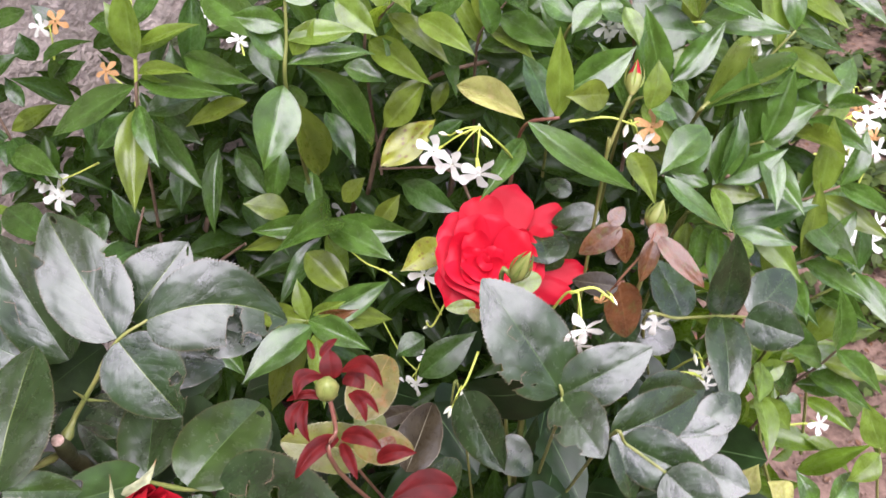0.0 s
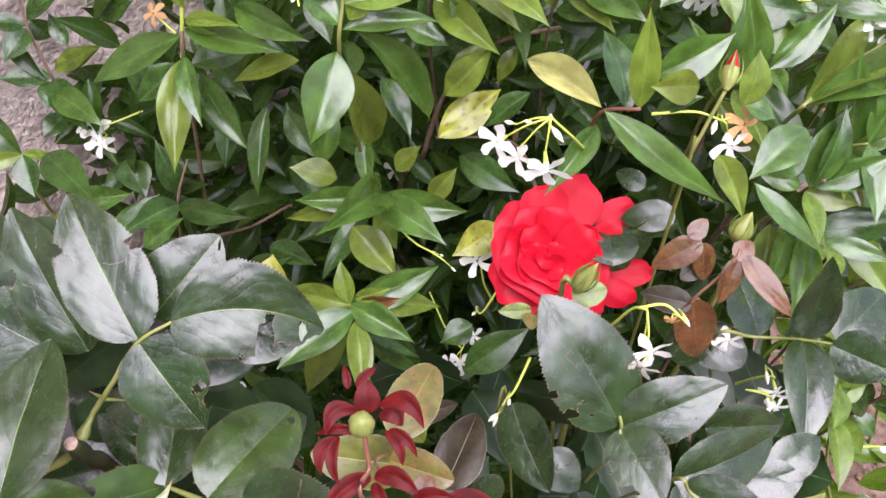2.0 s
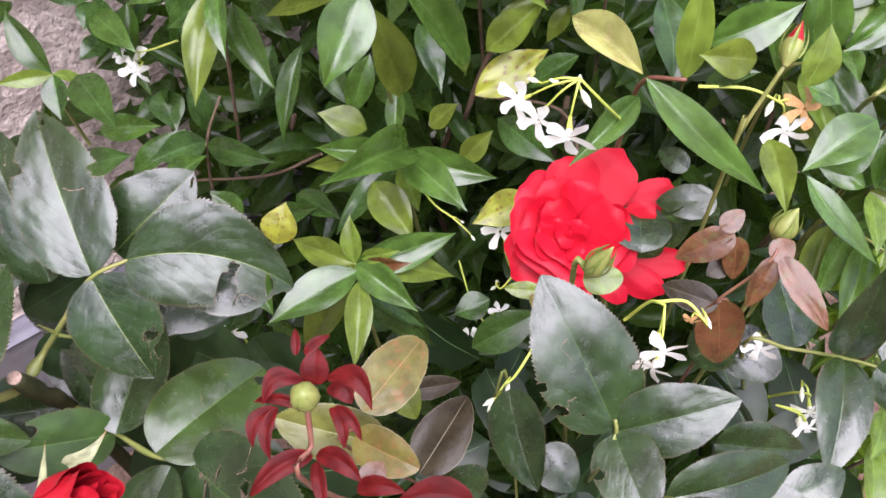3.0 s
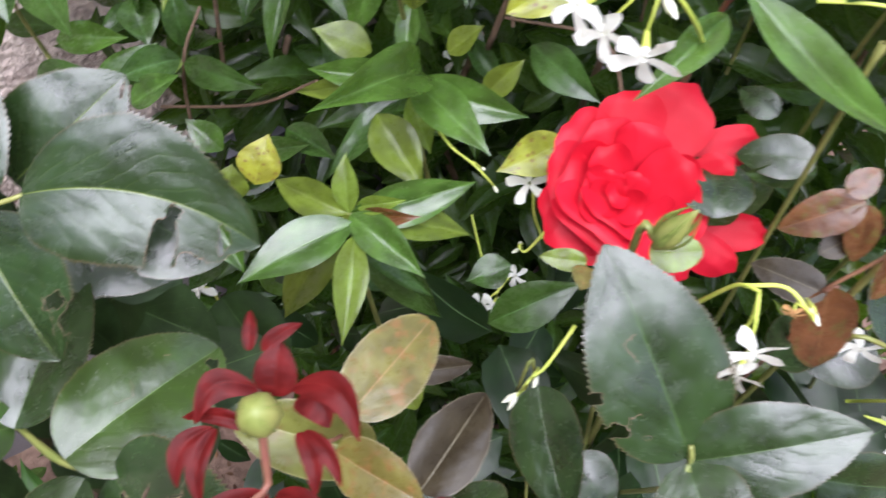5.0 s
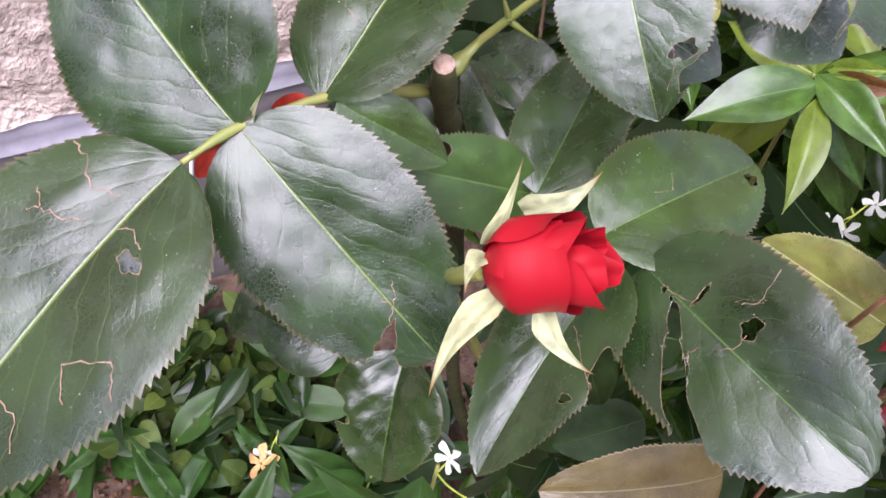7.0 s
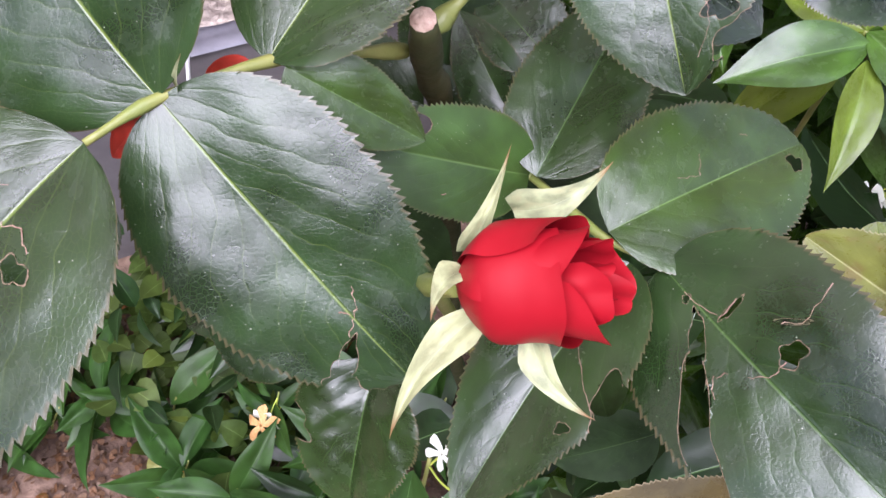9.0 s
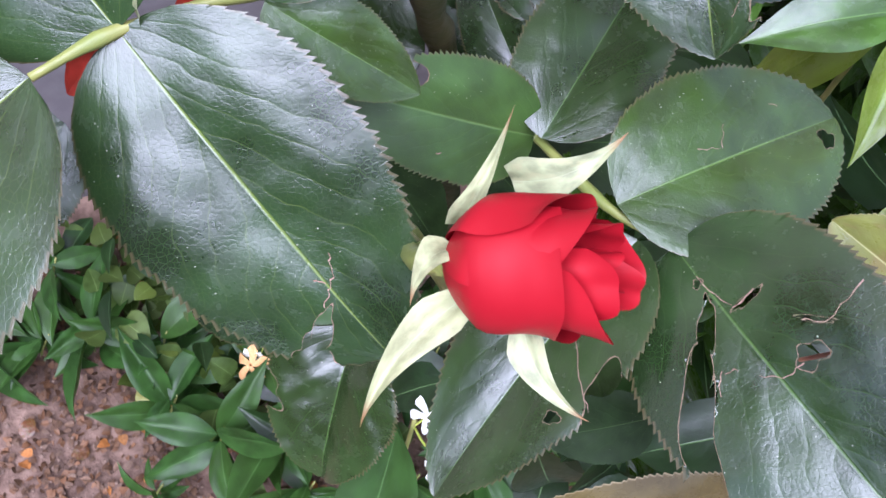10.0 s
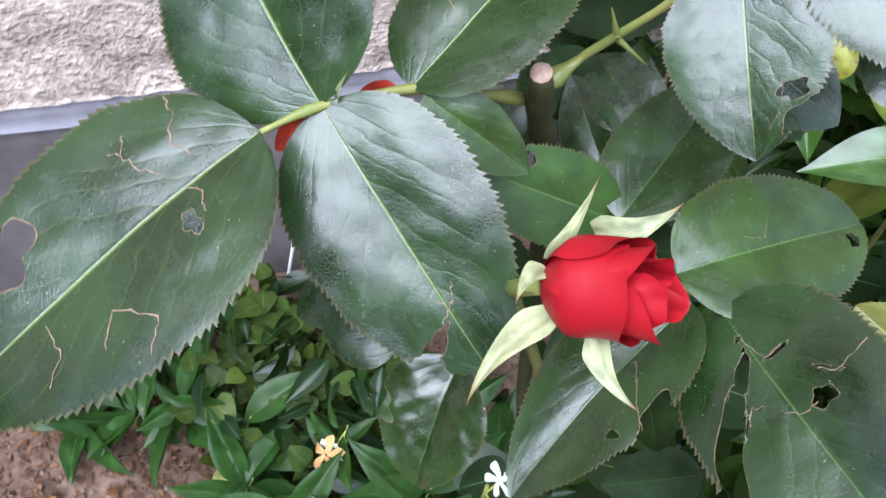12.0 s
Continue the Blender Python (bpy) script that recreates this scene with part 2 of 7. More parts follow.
# jasmine green darkened for the inner masses: shade put into the colour
M["fill"] = leaf_material("inner_leaf_shaded", (0.025, 0.06, 0.0095), (0.11, 0.22, 0.06), (0.18, 0.36, 0.03), 0.3, 11.0, 0.35, 0.2, hue=0.6, joined=True, net=0.3, sheen=0.3)
# lighter copy of the fill leaf: sunlight on the outer side put into colour
M["fill_lit"] = leaf_material("outer_leaf_lit", (0.105, 0.19, 0.0155), (0.2, 0.34, 0.07), (0.25, 0.45, 0.03), 0.3, 11.0, 0.35, 0.22, hue=0.6, joined=True, net=0.3)
M["ground_leaf"] = leaf_material("ground_cover_leaf", (0.044, 0.080, 0.016), (0.2, 0.3, 0.08), (0.3, 0.45, 0.05), 0.58, 5.0, 0.5, 0.15, hue=0.7, joined=True, sheen=0.2)
# jasmine leaf darkened for the seedlings: shade from plants above put into colour
M["jas_low_shaded"] = leaf_material("jasmine_leaf_low_shaded", (0.019, 0.052, 0.0095), (0.08, 0.16, 0.045), (0.08, 0.2, 0.02), 0.42, 9.0, 0.35, 0.10, hue=0.3, net=0.3, sheen=0.25)
M["litter_orange"] = leaf_material("orange_litter", (0.34, 0.15, 0.045), (0.4, 0.22, 0.09), (0.4, 0.18, 0.05), 0.7, 6.0, 0.5, 0.1, hue=0.5, joined=True, sheen=0.2)
M["litter"] = leaf_material("litter_leaf", (0.12, 0.07, 0.04), (0.3, 0.2, 0.1), (0.3, 0.15, 0.05), 0.7, 6.0, 0.5, 0.1, hue=0.9, joined=True)
M["sepal"] = leaf_material("sepal_skin", (0.30, 0.33, 0.18), (0.40, 0.43, 0.27), (0.5, 0.55, 0.25), 0.6, 4.0, 0.2, 0.15, hue=0.15, stain=(0.34, 0.33, 0.18), tip=(0.20, 0.10, 0.04))
# darker, duller copy of the rose leaf: shade under the bush put into it
M["rose_fill_shaded"] = leaf_material("rose_inner_leaf_shaded", (0.010, 0.028, 0.0067), (0.14, 0.24, 0.09), (0.10, 0.2, 0.04), 0.36, 7.0, 0.55, 0.1, hue=0.4, joined=True, sheen=0.35)
M["orange_leaf"] = leaf_material("orange_fallen_leaf", (0.50, 0.20, 0.05), (0.5, 0.26, 0.09), (0.5, 0.2, 0.05), 0.6, 6.0, 0.5, 0.1, hue=0.2, stain=(0.25, 0.09, 0.03))
M["stem_green"] = plain_material("stem_green", (0.13, 0.165, 0.035), (0.22, 0.21, 0.06), 0.45, 90)
M["stem_lime"] = plain_material("stem_lime", (0.38, 0.48, 0.06), (0.5, 0.55, 0.1), 0.5, 90)
M["stem_red"] = plain_material("stem_red", (0.16, 0.05, 0.04), (0.22, 0.12, 0.06), 0.45, 90)
M["cane"] = plain_material("cane_bark", (0.022, 0.03, 0.009), (0.05, 0.045, 0.018), 0.6, 120, 0.5, sheen=0.2)
M["twig"] = plain_material("twig_bark", (0.09, 0.055, 0.035), (0.2, 0.13, 0.08), 0.8, 150, 0.6)
M["cut_wood"] = plain_material("cut_wood", (0.55, 0.40, 0.31), (0.20, 0.09, 0.06), 0.75, 420, 0.5)
M["scar"] = plain_material("leaf_scar", (0.34, 0.23, 0.17), (0.14, 0.07, 0.045), 0.8, 220, 0.4)
M["rim"] = plain_material("hole_rim", (0.05, 0.04, 0.02), (0.24, 0.16, 0.10), 0.8, 260, 0.4)
M["petal"] = plain_material("rose_petal", (0.46, 0.004, 0.014), (0.60, 0.014, 0.034), 0.5, 60, 0.15, 0.22, sheen=0.22)
M["petal_dark"] = plain_material("bud_petal", (0.25, 0.003, 0.008), (0.38, 0.008, 0.016), 0.5, 30, 0.1, 0.12, sheen=0.3)
M["white"] = plain_material("jasmine_petal", (0.82, 0.83, 0.72), (0.89, 0.90, 0.82), 0.55, 60, 0.1, 0.35)
M["wilted"] = plain_material("wilted_petal", (0.50, 0.22, 0.06), (0.62, 0.40, 0.18), 0.7, 60, 0.3, 0.15)
M["bud_green"] = plain_material("green_bud", (0.15, 0.19, 0.04), (0.27, 0.25, 0.07), 0.5, 120, 0.2)
M["cable"] = plain_material("white_cable", (0.72, 0.71, 0.70), (0.8, 0.8, 0.8), 0.5, 40)


# ---- shaping helpers ----
def mesh_of(name, verts, faces, uvs=None, mats=(), index=None, smooth=True):
    me = bpy.data.meshes.new(name)
    me.from_pydata([tuple(v) for v in verts], [], faces)
    if uvs is not None:
        layer = me.uv_layers.new(name="UVMap")
        loops = np.empty(len(me.loops), dtype=np.int32)
        me.loops.foreach_get("vertex_index", loops)
        layer.data.foreach_set("uv", np.asarray(uvs, dtype=np.float32)[loops].ravel())
    for m in mats:
        me.materials.append(m)
    if index is not None:
        me.polygons.foreach_set("material_index", index)
    if smooth:
        me.polygons.foreach_set("use_smooth", [True] * len(me.polygons))
    me.update()
    return me


def part(name, me, parent=None, label="", m=None):
    ob = new(name, me)
    if parent is not None:
        ob.parent = parent
    if m is not None:
        ob.matrix_basis = m
    return tagged(ob, label)


def thing(name, label, category, group="", kind="", at=(0, 0, 0)):
    ob = new(name)
    ob.location = at
    ob.empty_display_size = 0.05
    return tagged(ob, label, category, group, kind)


def curve_points(points, n=6):
    """A smooth line through the points."""
    p = [np.array(q, float) for q in points]
    if len(p) < 3:
        return [p[0] + (p[-1] - p[0]) * k / n for k in range(n + 1)]
    p = [2 * p[0] - p[1]] + p + [2 * p[-1] - p[-2]]
    out = []
    for i in range(1, len(p) - 2):
        for k in range(n):
            t = k / n
            out.append(0.5 * (2 * p[i] + (p[i + 1] - p[i - 1]) * t + (2 * p[i - 1] - 5 * p[i] + 4 * p[i + 1] - p[i + 2]) * t * t
                              + (3 * p[i] - p[i - 1] - 3 * p[i + 1] + p[i + 2]) * t ** 3))
    out.append(p[-2])
    return out


def tube(points, r0, r1, mat, sides=7, n=5, swell=(), name="tube", cap=None):
    """A tapering round stem along a smooth line; swell: (where along it 0..1, extra radius) for nodes."""
    pts = curve_points(points, n)
    verts, faces, index = [], [], []
    count = len(pts)
    side = np.array((0.31, 0.52, 0.79))
    for i, p in enumerate(pts):
        d = pts[min(i + 1, count - 1)] - pts[max(i - 1, 0)]
        d = d / (np.linalg.norm(d) + 1e-9)
        a = np.cross(d, side)
        a /= np.linalg.norm(a) + 1e-9
        b = np.cross(d, a)
        s = i / (count - 1)
        r = r0 + (r1 - r0) * s + sum(e * math.exp(-((s - w) / 0.06) ** 2) for w, e in swell)
        for k in range(sides):
            w = 2 * math.pi * k / sides
            verts.append(p + r * (a * math.cos(w) + b * math.sin(w)))
    for i in range(count - 1):
        for k in range(sides):
            q = (k + 1) % sides
            faces.append((i * sides + k, i * sides + q, (i + 1) * sides + q, (i + 1) * sides + k))
            index.append(0)
    faces.append(tuple(range(sides)))
    faces.append(tuple((count - 1) * sides + k for k in range(sides)))
    index += [0, 1 if cap else 0]
    return mesh_of(name, verts, faces, None, [mat] + ([cap] if cap else []), index)


def hump(a, b):
    top = (a / (a + b)) ** a * (b / (a + b)) ** b
    return lambda s: 0.5 * max(s, 0.0) ** a * max(1 - s, 0.0) ** b / top


PROFILE = {
    "rose": hump(0.48, 0.78),
    "round": hump(0.42, 0.58),
    "jas": hump(0.95, 1.35),
    "sepal": lambda s: 0.5 * min(1.0, 0.45 + s * 3.2) * max(0.0, 1 - s) ** 1.25 + 0.02 * (1 - s),
    "heart": lambda s: 0.5 * (math.sin(math.pi * (0.08 + 0.92 * s) ** 0.62)) ** 0.8,
}


def blade(kind, bend=0.08, fold=0.2, wave=0.02, nu=16, nv=4, saw=0, holes=(), scars=(), seed=0, lean=0.0, curl=0.0, thick=0.0):
    """A unit leaf blade from the origin to (0, 1, 0), facing +z: vertices, faces, uvs, material index."""
    prof = PROFILE[kind]
    rng = random.Random(seed)
    off = rng.random() * 50
    rows = nu

    def surface(s, v):
        half = prof(s)
        x = v * half
        y = s
        if saw:
            beat = s * saw + 0.6 * noise.noise(Vector((s * 7, off, 2.0 if v > 0 else 5.0)))
            tooth = (beat % 1.0) ** 1.3
            k = abs(v) ** 9
            size = 0.55 + 0.9 * abs(noise.noise(Vector((math.floor(beat) * 1.7, off, v))))
            x *= 1 + k * (0.085 * size * (tooth - 0.45) + 0.03 * noise.noise(Vector((s * 9, off + 3, 1.0 if v > 0 else 8.0))))
            y += 0.010 * k * tooth * size
        a = abs(x)
        z = bend * 4 * s * (1 - s) + fold * a - fold * (0.55 if kind == "jas" else 1.25) * a * a
        z -= curl * (abs(v) ** 3) * half
        ph = s * 5.5 - abs(v) * 2.4 + 0.25 * noise.noise(Vector((x * 4, y * 4, off)))
        z += wave * 0.04 * (1 - abs(v) ** 3) * min(1, abs(v) * 5) * math.cos(2 * math.pi * ph) * math.sin(math.pi * s)
        z += wave * (noise.noise(Vector((x * 4 + off, y * 4, off * 0.3))) * 0.65 + 0.12 * noise.noise(Vector((x * 11 + off, y * 11, off))))
        x += lean * 4 * s * (1 - s)
        return (x, y, z)

    verts, uvs, keep = [], [], []
    for i in range(rows + 1):
        s = i / rows
        for j in range(2 * nv + 1):
            v = (j - nv) / nv
            gone = 0.0
            ss, vv = s, v
            for hs, hv, rs, rv, *slope in holes:
                k = slope[0] if slope else 0.0
                dx, dy = (v - hv) / rv, (s - hs - k * (v - hv)) / rs
                d = math.hypot(dx, dy) + 1e-6
                ang = math.atan2(dy, dx)
                edge = 1 + 0.15 * math.sin(2 * ang + hv * 17) + 0.14 * math.sin(3 * ang + hs * 40) + 0.12 * math.sin(5 * ang + hv * 30 + hs * 9)
                if d < edge:
                    gone = 1.0
                    vv = hv + dx / d * edge * rv
                    ss = hs + dy / d * edge * rs + k * (vv - hv)
            keep.append(gone)
            ss, vv = min(max(ss, 0), 1), min(max(vv, -1), 1)
            verts.append((ss, vv))
            uvs.append((0.5 + 0.5 * vv, ss))
    width = 2 * nv + 1
    faces, index = [], []
    for i in range(rows):
        for j in range(2 * nv):
            q = (i * width + j, i * width + j + 1, (i + 1) * width + j + 1, (i + 1) * width + j)
            if all(keep[k] for k in q):
                continue
            faces.append(q)
            index.append(0)
    out = [surface(s, v) for s, v in verts]
    for line, thickness in scars:
        pts = []
        for (s0, v0), (s1, v1) in zip(line[:-1], line[1:]):
            pts += [np.array((s0 + (s1 - s0) * k / 5 + rng.uniform(-0.006, 0.006), v0 + (v1 - v0) * k / 5 + rng.uniform(-0.014, 0.014), 0.0)) for k in range(5)]
        pts.append(np.array((*line[-1], 0.0)))
        base = len(out)
        for k, p in enumerate(pts):
            d = pts[min(k + 1, len(pts) - 1)] - pts[max(k - 1, 0)]
            d = d / (np.linalg.norm(d) + 1e-9)
            t = 0.34 * thickness * (0.5 + rng.random())
            for sg in (-1, 1):
                s = min(max(p[0] - sg * d[1] * t, 0), 1)
                v = min(max(p[1] + sg * d[0] * t * 1.7, -1), 1)
                x, y, z = surface(s, v)
                out.append((x, y, z + 0.0025))
                uvs.append((0.5 + 0.5 * v, s))
        for k in range(len(pts) - 1):
            faces.append((base + 2 * k, base + 2 * k + 1, base + 2 * k + 3, base + 2 * k + 2))
            index.append(1)
    for hs, hv, rs, rv, *slope in holes:
        kk = slope[0] if slope else 0.0
        base, ring = len(out), 40
        for k in range(ring):
            ang = 2 * math.pi * k / ring
            edge = 1 + 0.15 * math.sin(2 * ang + hv * 17) + 0.14 * math.sin(3 * ang + hs * 40) + 0.12 * math.sin(5 * ang + hv * 30 + hs * 9)
            for grow in (0.98, 1.0 + (0.001 + 0.004 * rng.random() ** 2) / math.sqrt(rs * rv * 0.5)):
                v = hv + math.cos(ang) * edge * grow * rv
                s = hs + math.sin(ang) * edge * grow * rs + kk * (v - hv)
                inside = 0 <= s <= 1 and -1 <= v <= 1
                for os, ov, ors, orv, *oslope in holes:
                    if (os, ov) != (hs, hv) and math.hypot((v - ov) / orv, (s - os - (oslope[0] if oslope else 0.0) * (v - ov)) / ors) < 0.95:
                        inside = False
                x, y, z = surface(min(max(s, 0), 1), min(max(v, -1), 1))
                out.append((x, y, z + 0.002))
                uvs.append((0.5 + 0.5 * v, s) if inside else (9.0, 9.0))
        for k in range(ring):
            q = (k + 1) % ring
            f = (base + 2 * k, base + 2 * q, base + 2 * q + 1, base + 2 * k + 1)
            if all(uvs[i][0] < 8 for i in f):
                faces.append(f)
                index.append(2)
    return out, faces, uvs, index


CACHE = {}


def blade_mesh(kind, mat, bend=0.08, fold=0.2, seed=0, lean=0.0, holes=(), scars=(), fine=False, curl=0.0, wave=0.02):
    key = (kind, mat, bend, fold, seed, lean, holes, scars, curl, wave)
    if key not in CACHE:
        if kind in ("rose", "round"):
            nu, nv, saw = (160, 20, 40) if fine else (96, 6, 32)
        elif kind == "jas":
            nu, nv, saw = 16, 5, 0
        else:
            nu, nv, saw = 14, 3, 0
        v, f, uv, ix = blade(kind, bend, fold, wave, nu, nv, saw, holes, scars, seed, lean, curl)
        CACHE[key] = mesh_of(kind + "_blade", v, f, uv, [M[mat], M["scar"], M["rim"]], ix)
    return CACHE[key]


FACE = Vector((0.08, -0.66, 0.75))


def lay(base, tip, width, roll=0.0, face=None):
    """The pose of a unit blade that runs from base to tip, turned to the open side of the hedge, rolled about its midrib."""
    b, t = Vector(base), Vector(tip)
    y = (t - b)
    length = y.length
    y.normalize()
    f = Vector(face) if face else FACE
    x = y.cross(f)
    if x.length < 0.05:
        x = y.cross(Vector((1, 0, 0)))
    x.normalize()
    z = x.cross(y)
    rot = Matrix((x, y, z)).transposed().to_4x4()
    turn = Matrix.Rotation(radians(roll), 4, "Y")
    return Matrix.Translation(b) @ rot @ turn @ Matrix.Diagonal((width, length, length * 0.8, 1))


LEAF_RNG = random.Random(5)


def jasmine_leaf(parent, base, tip, width, mat="jas", roll=None, bend=None, lean=None, name="leaf"):
    r = LEAF_RNG
    bend = round(r.choice((0.03, 0.07, 0.11)) if bend is None else bend, 2)
    roll = r.uniform(-22, 22) if roll is None else roll
    lean = r.choice((-0.03, 0.0, 0.03)) if lean is None else lean
    me = blade_mesh("jas", mat, bend, r.choice((0.14, 0.22, 0.32)), r.randint(0, 2), lean, wave=r.choice((0.02, 0.035, 0.05)))
    return part(name, me, parent, "", lay(base, tip, width, roll))


def rose_leaflet(parent, base, tip, width, mat="rose", roll=0.0, bend=0.05, fold=0.13, seed=0, holes=(), scars=(), kind="rose", lean=0.0, fine=False,
                 curl=0.0, wave=0.016, label="", face=None):
    if roll == 0.0 and mat in ("rose", "rose_mid"):
        vary = random.Random(seed * 7 + 3)
        roll, bend, fold = vary.uniform(-16, 16), bend + vary.uniform(-0.02, 0.08), fold + vary.uniform(0.0, 0.16)
    me = blade_mesh(kind, mat, round(bend, 3), round(fold, 3), seed, lean, tuple(holes), tuple(scars), fine, curl, wave)
    return part("leaflet", me, parent, label, lay(base, tip, width, roll, face))


def stem(parent, name, points, r0, r1, mat, swell=(), sides=7, cap=None, label=""):
    return part(name, tube(points, r0, r1, M[mat], sides, 5, swell, name, M[cap] if cap else None), parent, label)

# ---- flowers and small parts ----
def toward(axis, spin=0.0):
    """A turn that lays +z along axis."""
    return Vector(axis).normalized().to_track_quat("Z", "Y").to_matrix().to_4x4() @ Matrix.Rotation(spin, 4, "Z")


def flower_mesh(kind, seed):
    """A star jasmine flower: a slim tube and five twisted pinwheel lobes; unit radius, opening along +z."""
    rng = random.Random(seed)
    verts, faces, index = [], [], []
    mat = M["wilted"] if kind == "wilted" else M["white"]
    if kind == "bud":
        prof = [(0.0, 0.10), (0.5, 0.16), (1.0, 0.14), (1.5, 0.30), (2.1, 0.34), (2.7, 0.16), (3.0, 0.03)]
        for z, r in prof:
            for k in range(6):
                a = 2 * math.pi * k / 6 + z * 0.4
                verts.append((r * math.cos(a), r * math.sin(a), z - 3))
        for i in range(len(prof) - 1):
            for k in range(6):
                q = (k + 1) % 6
                faces.append((i * 6 + k, i * 6 + q, i * 6 + 6 + q, i * 6 + 6 + k))
                index.append(1 if i < 2 else 0)
        return mesh_of("jasmine_bud", verts, faces, None, [M["jas_flower_bud"], M["stem_lime"]], index)
    for z, r in ((-1.1, 0.07), (-0.7, 0.10), (-0.35, 0.14), (-0.08, 0.10), (0.0, 0.13)):
        for k in range(6):
            a = 2 * math.pi * k / 6
            verts.append((r * math.cos(a), r * math.sin(a), z))
    for i in range(4):
        for k in range(6):
            q = (k + 1) % 6
            faces.append((i * 6 + k, i * 6 + q, i * 6 + 6 + q, i * 6 + 6 + k))
            index.append(1 if i < 2 else 0)
    for p in range(5):
        a0 = 2 * math.pi * p / 5 + rng.uniform(-0.12, 0.12)
        droop = rng.uniform(-0.35, 0.3) - (0.4 if kind == "wilted" else 0.0)
        reach = rng.uniform(0.88, 1.05)
        base = len(verts)
        n = 6
        for i in range(n + 1):
            s = i / n
            w = (0.13 + 0.44 * s ** 1.1) * (1 - max(0, s - 0.82) * 3.0)
            for j in range(4):
                v = j / 3 - 0.35
                a = a0 + 0.35 * s + v * w / max(0.12, s * reach)
                r = 0.08 + s * reach * (1 - 0.12 * v)
                z = droop * s * s + 0.18 * v * s + 0.05 * math.sin(5 * s + p)
                verts.append((r * math.cos(a), r * math.sin(a), z))
        for i in range(n):
            for j in range(3):
                q = base + i * 4 + j
                faces.append((q, q + 1, q + 5, q + 4))
                index.append(0)
    return mesh_of("jasmine_flower", verts, faces, None, [mat, M["stem_lime"]], index)


M["jas_flower_bud"] = plain_material("jasmine_flower_bud", (0.72, 0.76, 0.5), (0.84, 0.84, 0.72), 0.55, 60, 0.1, 0.15)
FLOWERS = {k: [flower_mesh(k, s) for s in range(4)] for k in ("white", "wilted", "bud")}
FLOWER_RNG = random.Random(9)


def jasmine_flower(parent, node, at, size, facing, kind):
    """A flower at the end of its own thin stalk."""
    node, at = np.array(node), np.array(at)
    size = size * 0.90
    facing = Vector(facing) * 0.7 + Vector((0, -0.4, 0.45))
    ax = np.array(facing.normalized())
    tail = at - ax * size * (1.0 if kind != "bud" else 2.8)
    me = FLOWER_RNG.choice(FLOWERS[kind])
    ob = part("flower" if kind != "bud" else "flower_bud", me, parent, "wilted orange-brown jasmine flower" if kind == "wilted" else "")
    ob.matrix_basis = Matrix.Translation(at) @ toward(facing, FLOWER_RNG.uniform(0, 6)) @ Matrix.Diagonal((size, size, size, 1))
    mid = (node + tail) / 2 + np.array((0, -0.002, 0.003))
    stem(parent, "flower_stalk", [node, mid, tail], 0.0006, 0.0005, "stem_lime", (), 5)


def thorn(parent, base, tip):
    stem(parent, "thorn", [base, (Vector(base) * 0.5 + Vector(tip) * 0.5), tip], 0.0011, 0.0001, "stem_green", (), 6)


def sepal(parent, base, tip, width):
    me = blade_mesh("sepal", "sepal", 0.12, 0.5, 1, 0.22, wave=0.04)
    part("sepal", me, parent, "pale green sepal with a browned tip", lay(base, tip, width, 0))


def petal_sheet(name, mat, point, nu=9, nv=10, thick=0.0):
    verts, faces = [], []
    for i in range(nv + 1):
        for j in range(nu + 1):
            verts.append(point(2 * j / nu - 1, i / nv))
    for i in range(nv):
        for j in range(nu):
            q = i * (nu + 1) + j
            faces.append((q, q + 1, q + nu + 2, q + nu + 1))
    return mesh_of(name, verts, faces, None, [M[mat]])


# petals of the open rose, in millimetres across the bloom: foot x, y, hem x, y, width, depth at foot and hem, cupping
BLOOM_OUTER = ((2, 8, 19, 41, 29, 0, 3, 0.10), (-4, 8, -10, 36, 27, 1, 4, 0.12), (18, 12, 47, 29, 17, -6, -3, -0.12), (24, 2, 35, 19, 14, -2, 4, 0.05), (-12, 4, -33, 17, 26, -1, 3, 0.10),
               (-10, -4, -34, -10, 34, -3, 3, 0.14), (-8, -10, -33, -27, 30, -5, 0, 0.10), (-6, -12, -20, -37, 32, -5, -1, 0.10), (2, -12, 3, -37, 30, -5, -1, 0.08), (10, -6, 31, 1, 34, -2, 7, 0.20),
               (20, -16, 50, -31, 17, -5, -7, -0.15), (8, -14, 34, -34, 18, -7, -6, -0.10))
BLOOM_MIDDLE = ((-6, 0, -20, 20, 22, 4, 13, 0.20), (-2, 1, 3, 23, 22, 3, 13, 0.24), (-6, -5, -29, -2, 31, 2, 13, 0.24), (-4, -8, -11, -25, 44, 1, 18, 0.18), (-2, -10, -10, -31, 46, -2, 12, 0.16),
                (4, -6, 26, -13, 30, 1, 12, 0.22), (24, -18, 62, -8, 16, -9, -12, 0.10))
BLOOM_HEART = ((3, -9, 22, 9, 25, 7, 20, -0.20), (-3, -7, -17, 9, 18, 6, 16, 0.28), (-5, -8, -20, -9, 22, 5, 16, 0.30), (-3, -9, -8, -19, 30, 5, 18, 0.30), (2, -9, 12, -17, 24, 5, 16, 0.28))
BLOOM_CRUMPLE = ((-12, -8, -11, 2, 15, 8, 14, 0.45), (-2, -12, 1, 3, 13, 8, 19, -0.35), (-4, -6, -14, -13, 15, 8, 14, 0.45), (-6, -10, 6, -12, 14, 8, 17, 0.40), (-10, -6, -3, -2, 12, 10, 17, -0.40), (-2, -4, -8, -10, 11, 10, 16, 0.50))


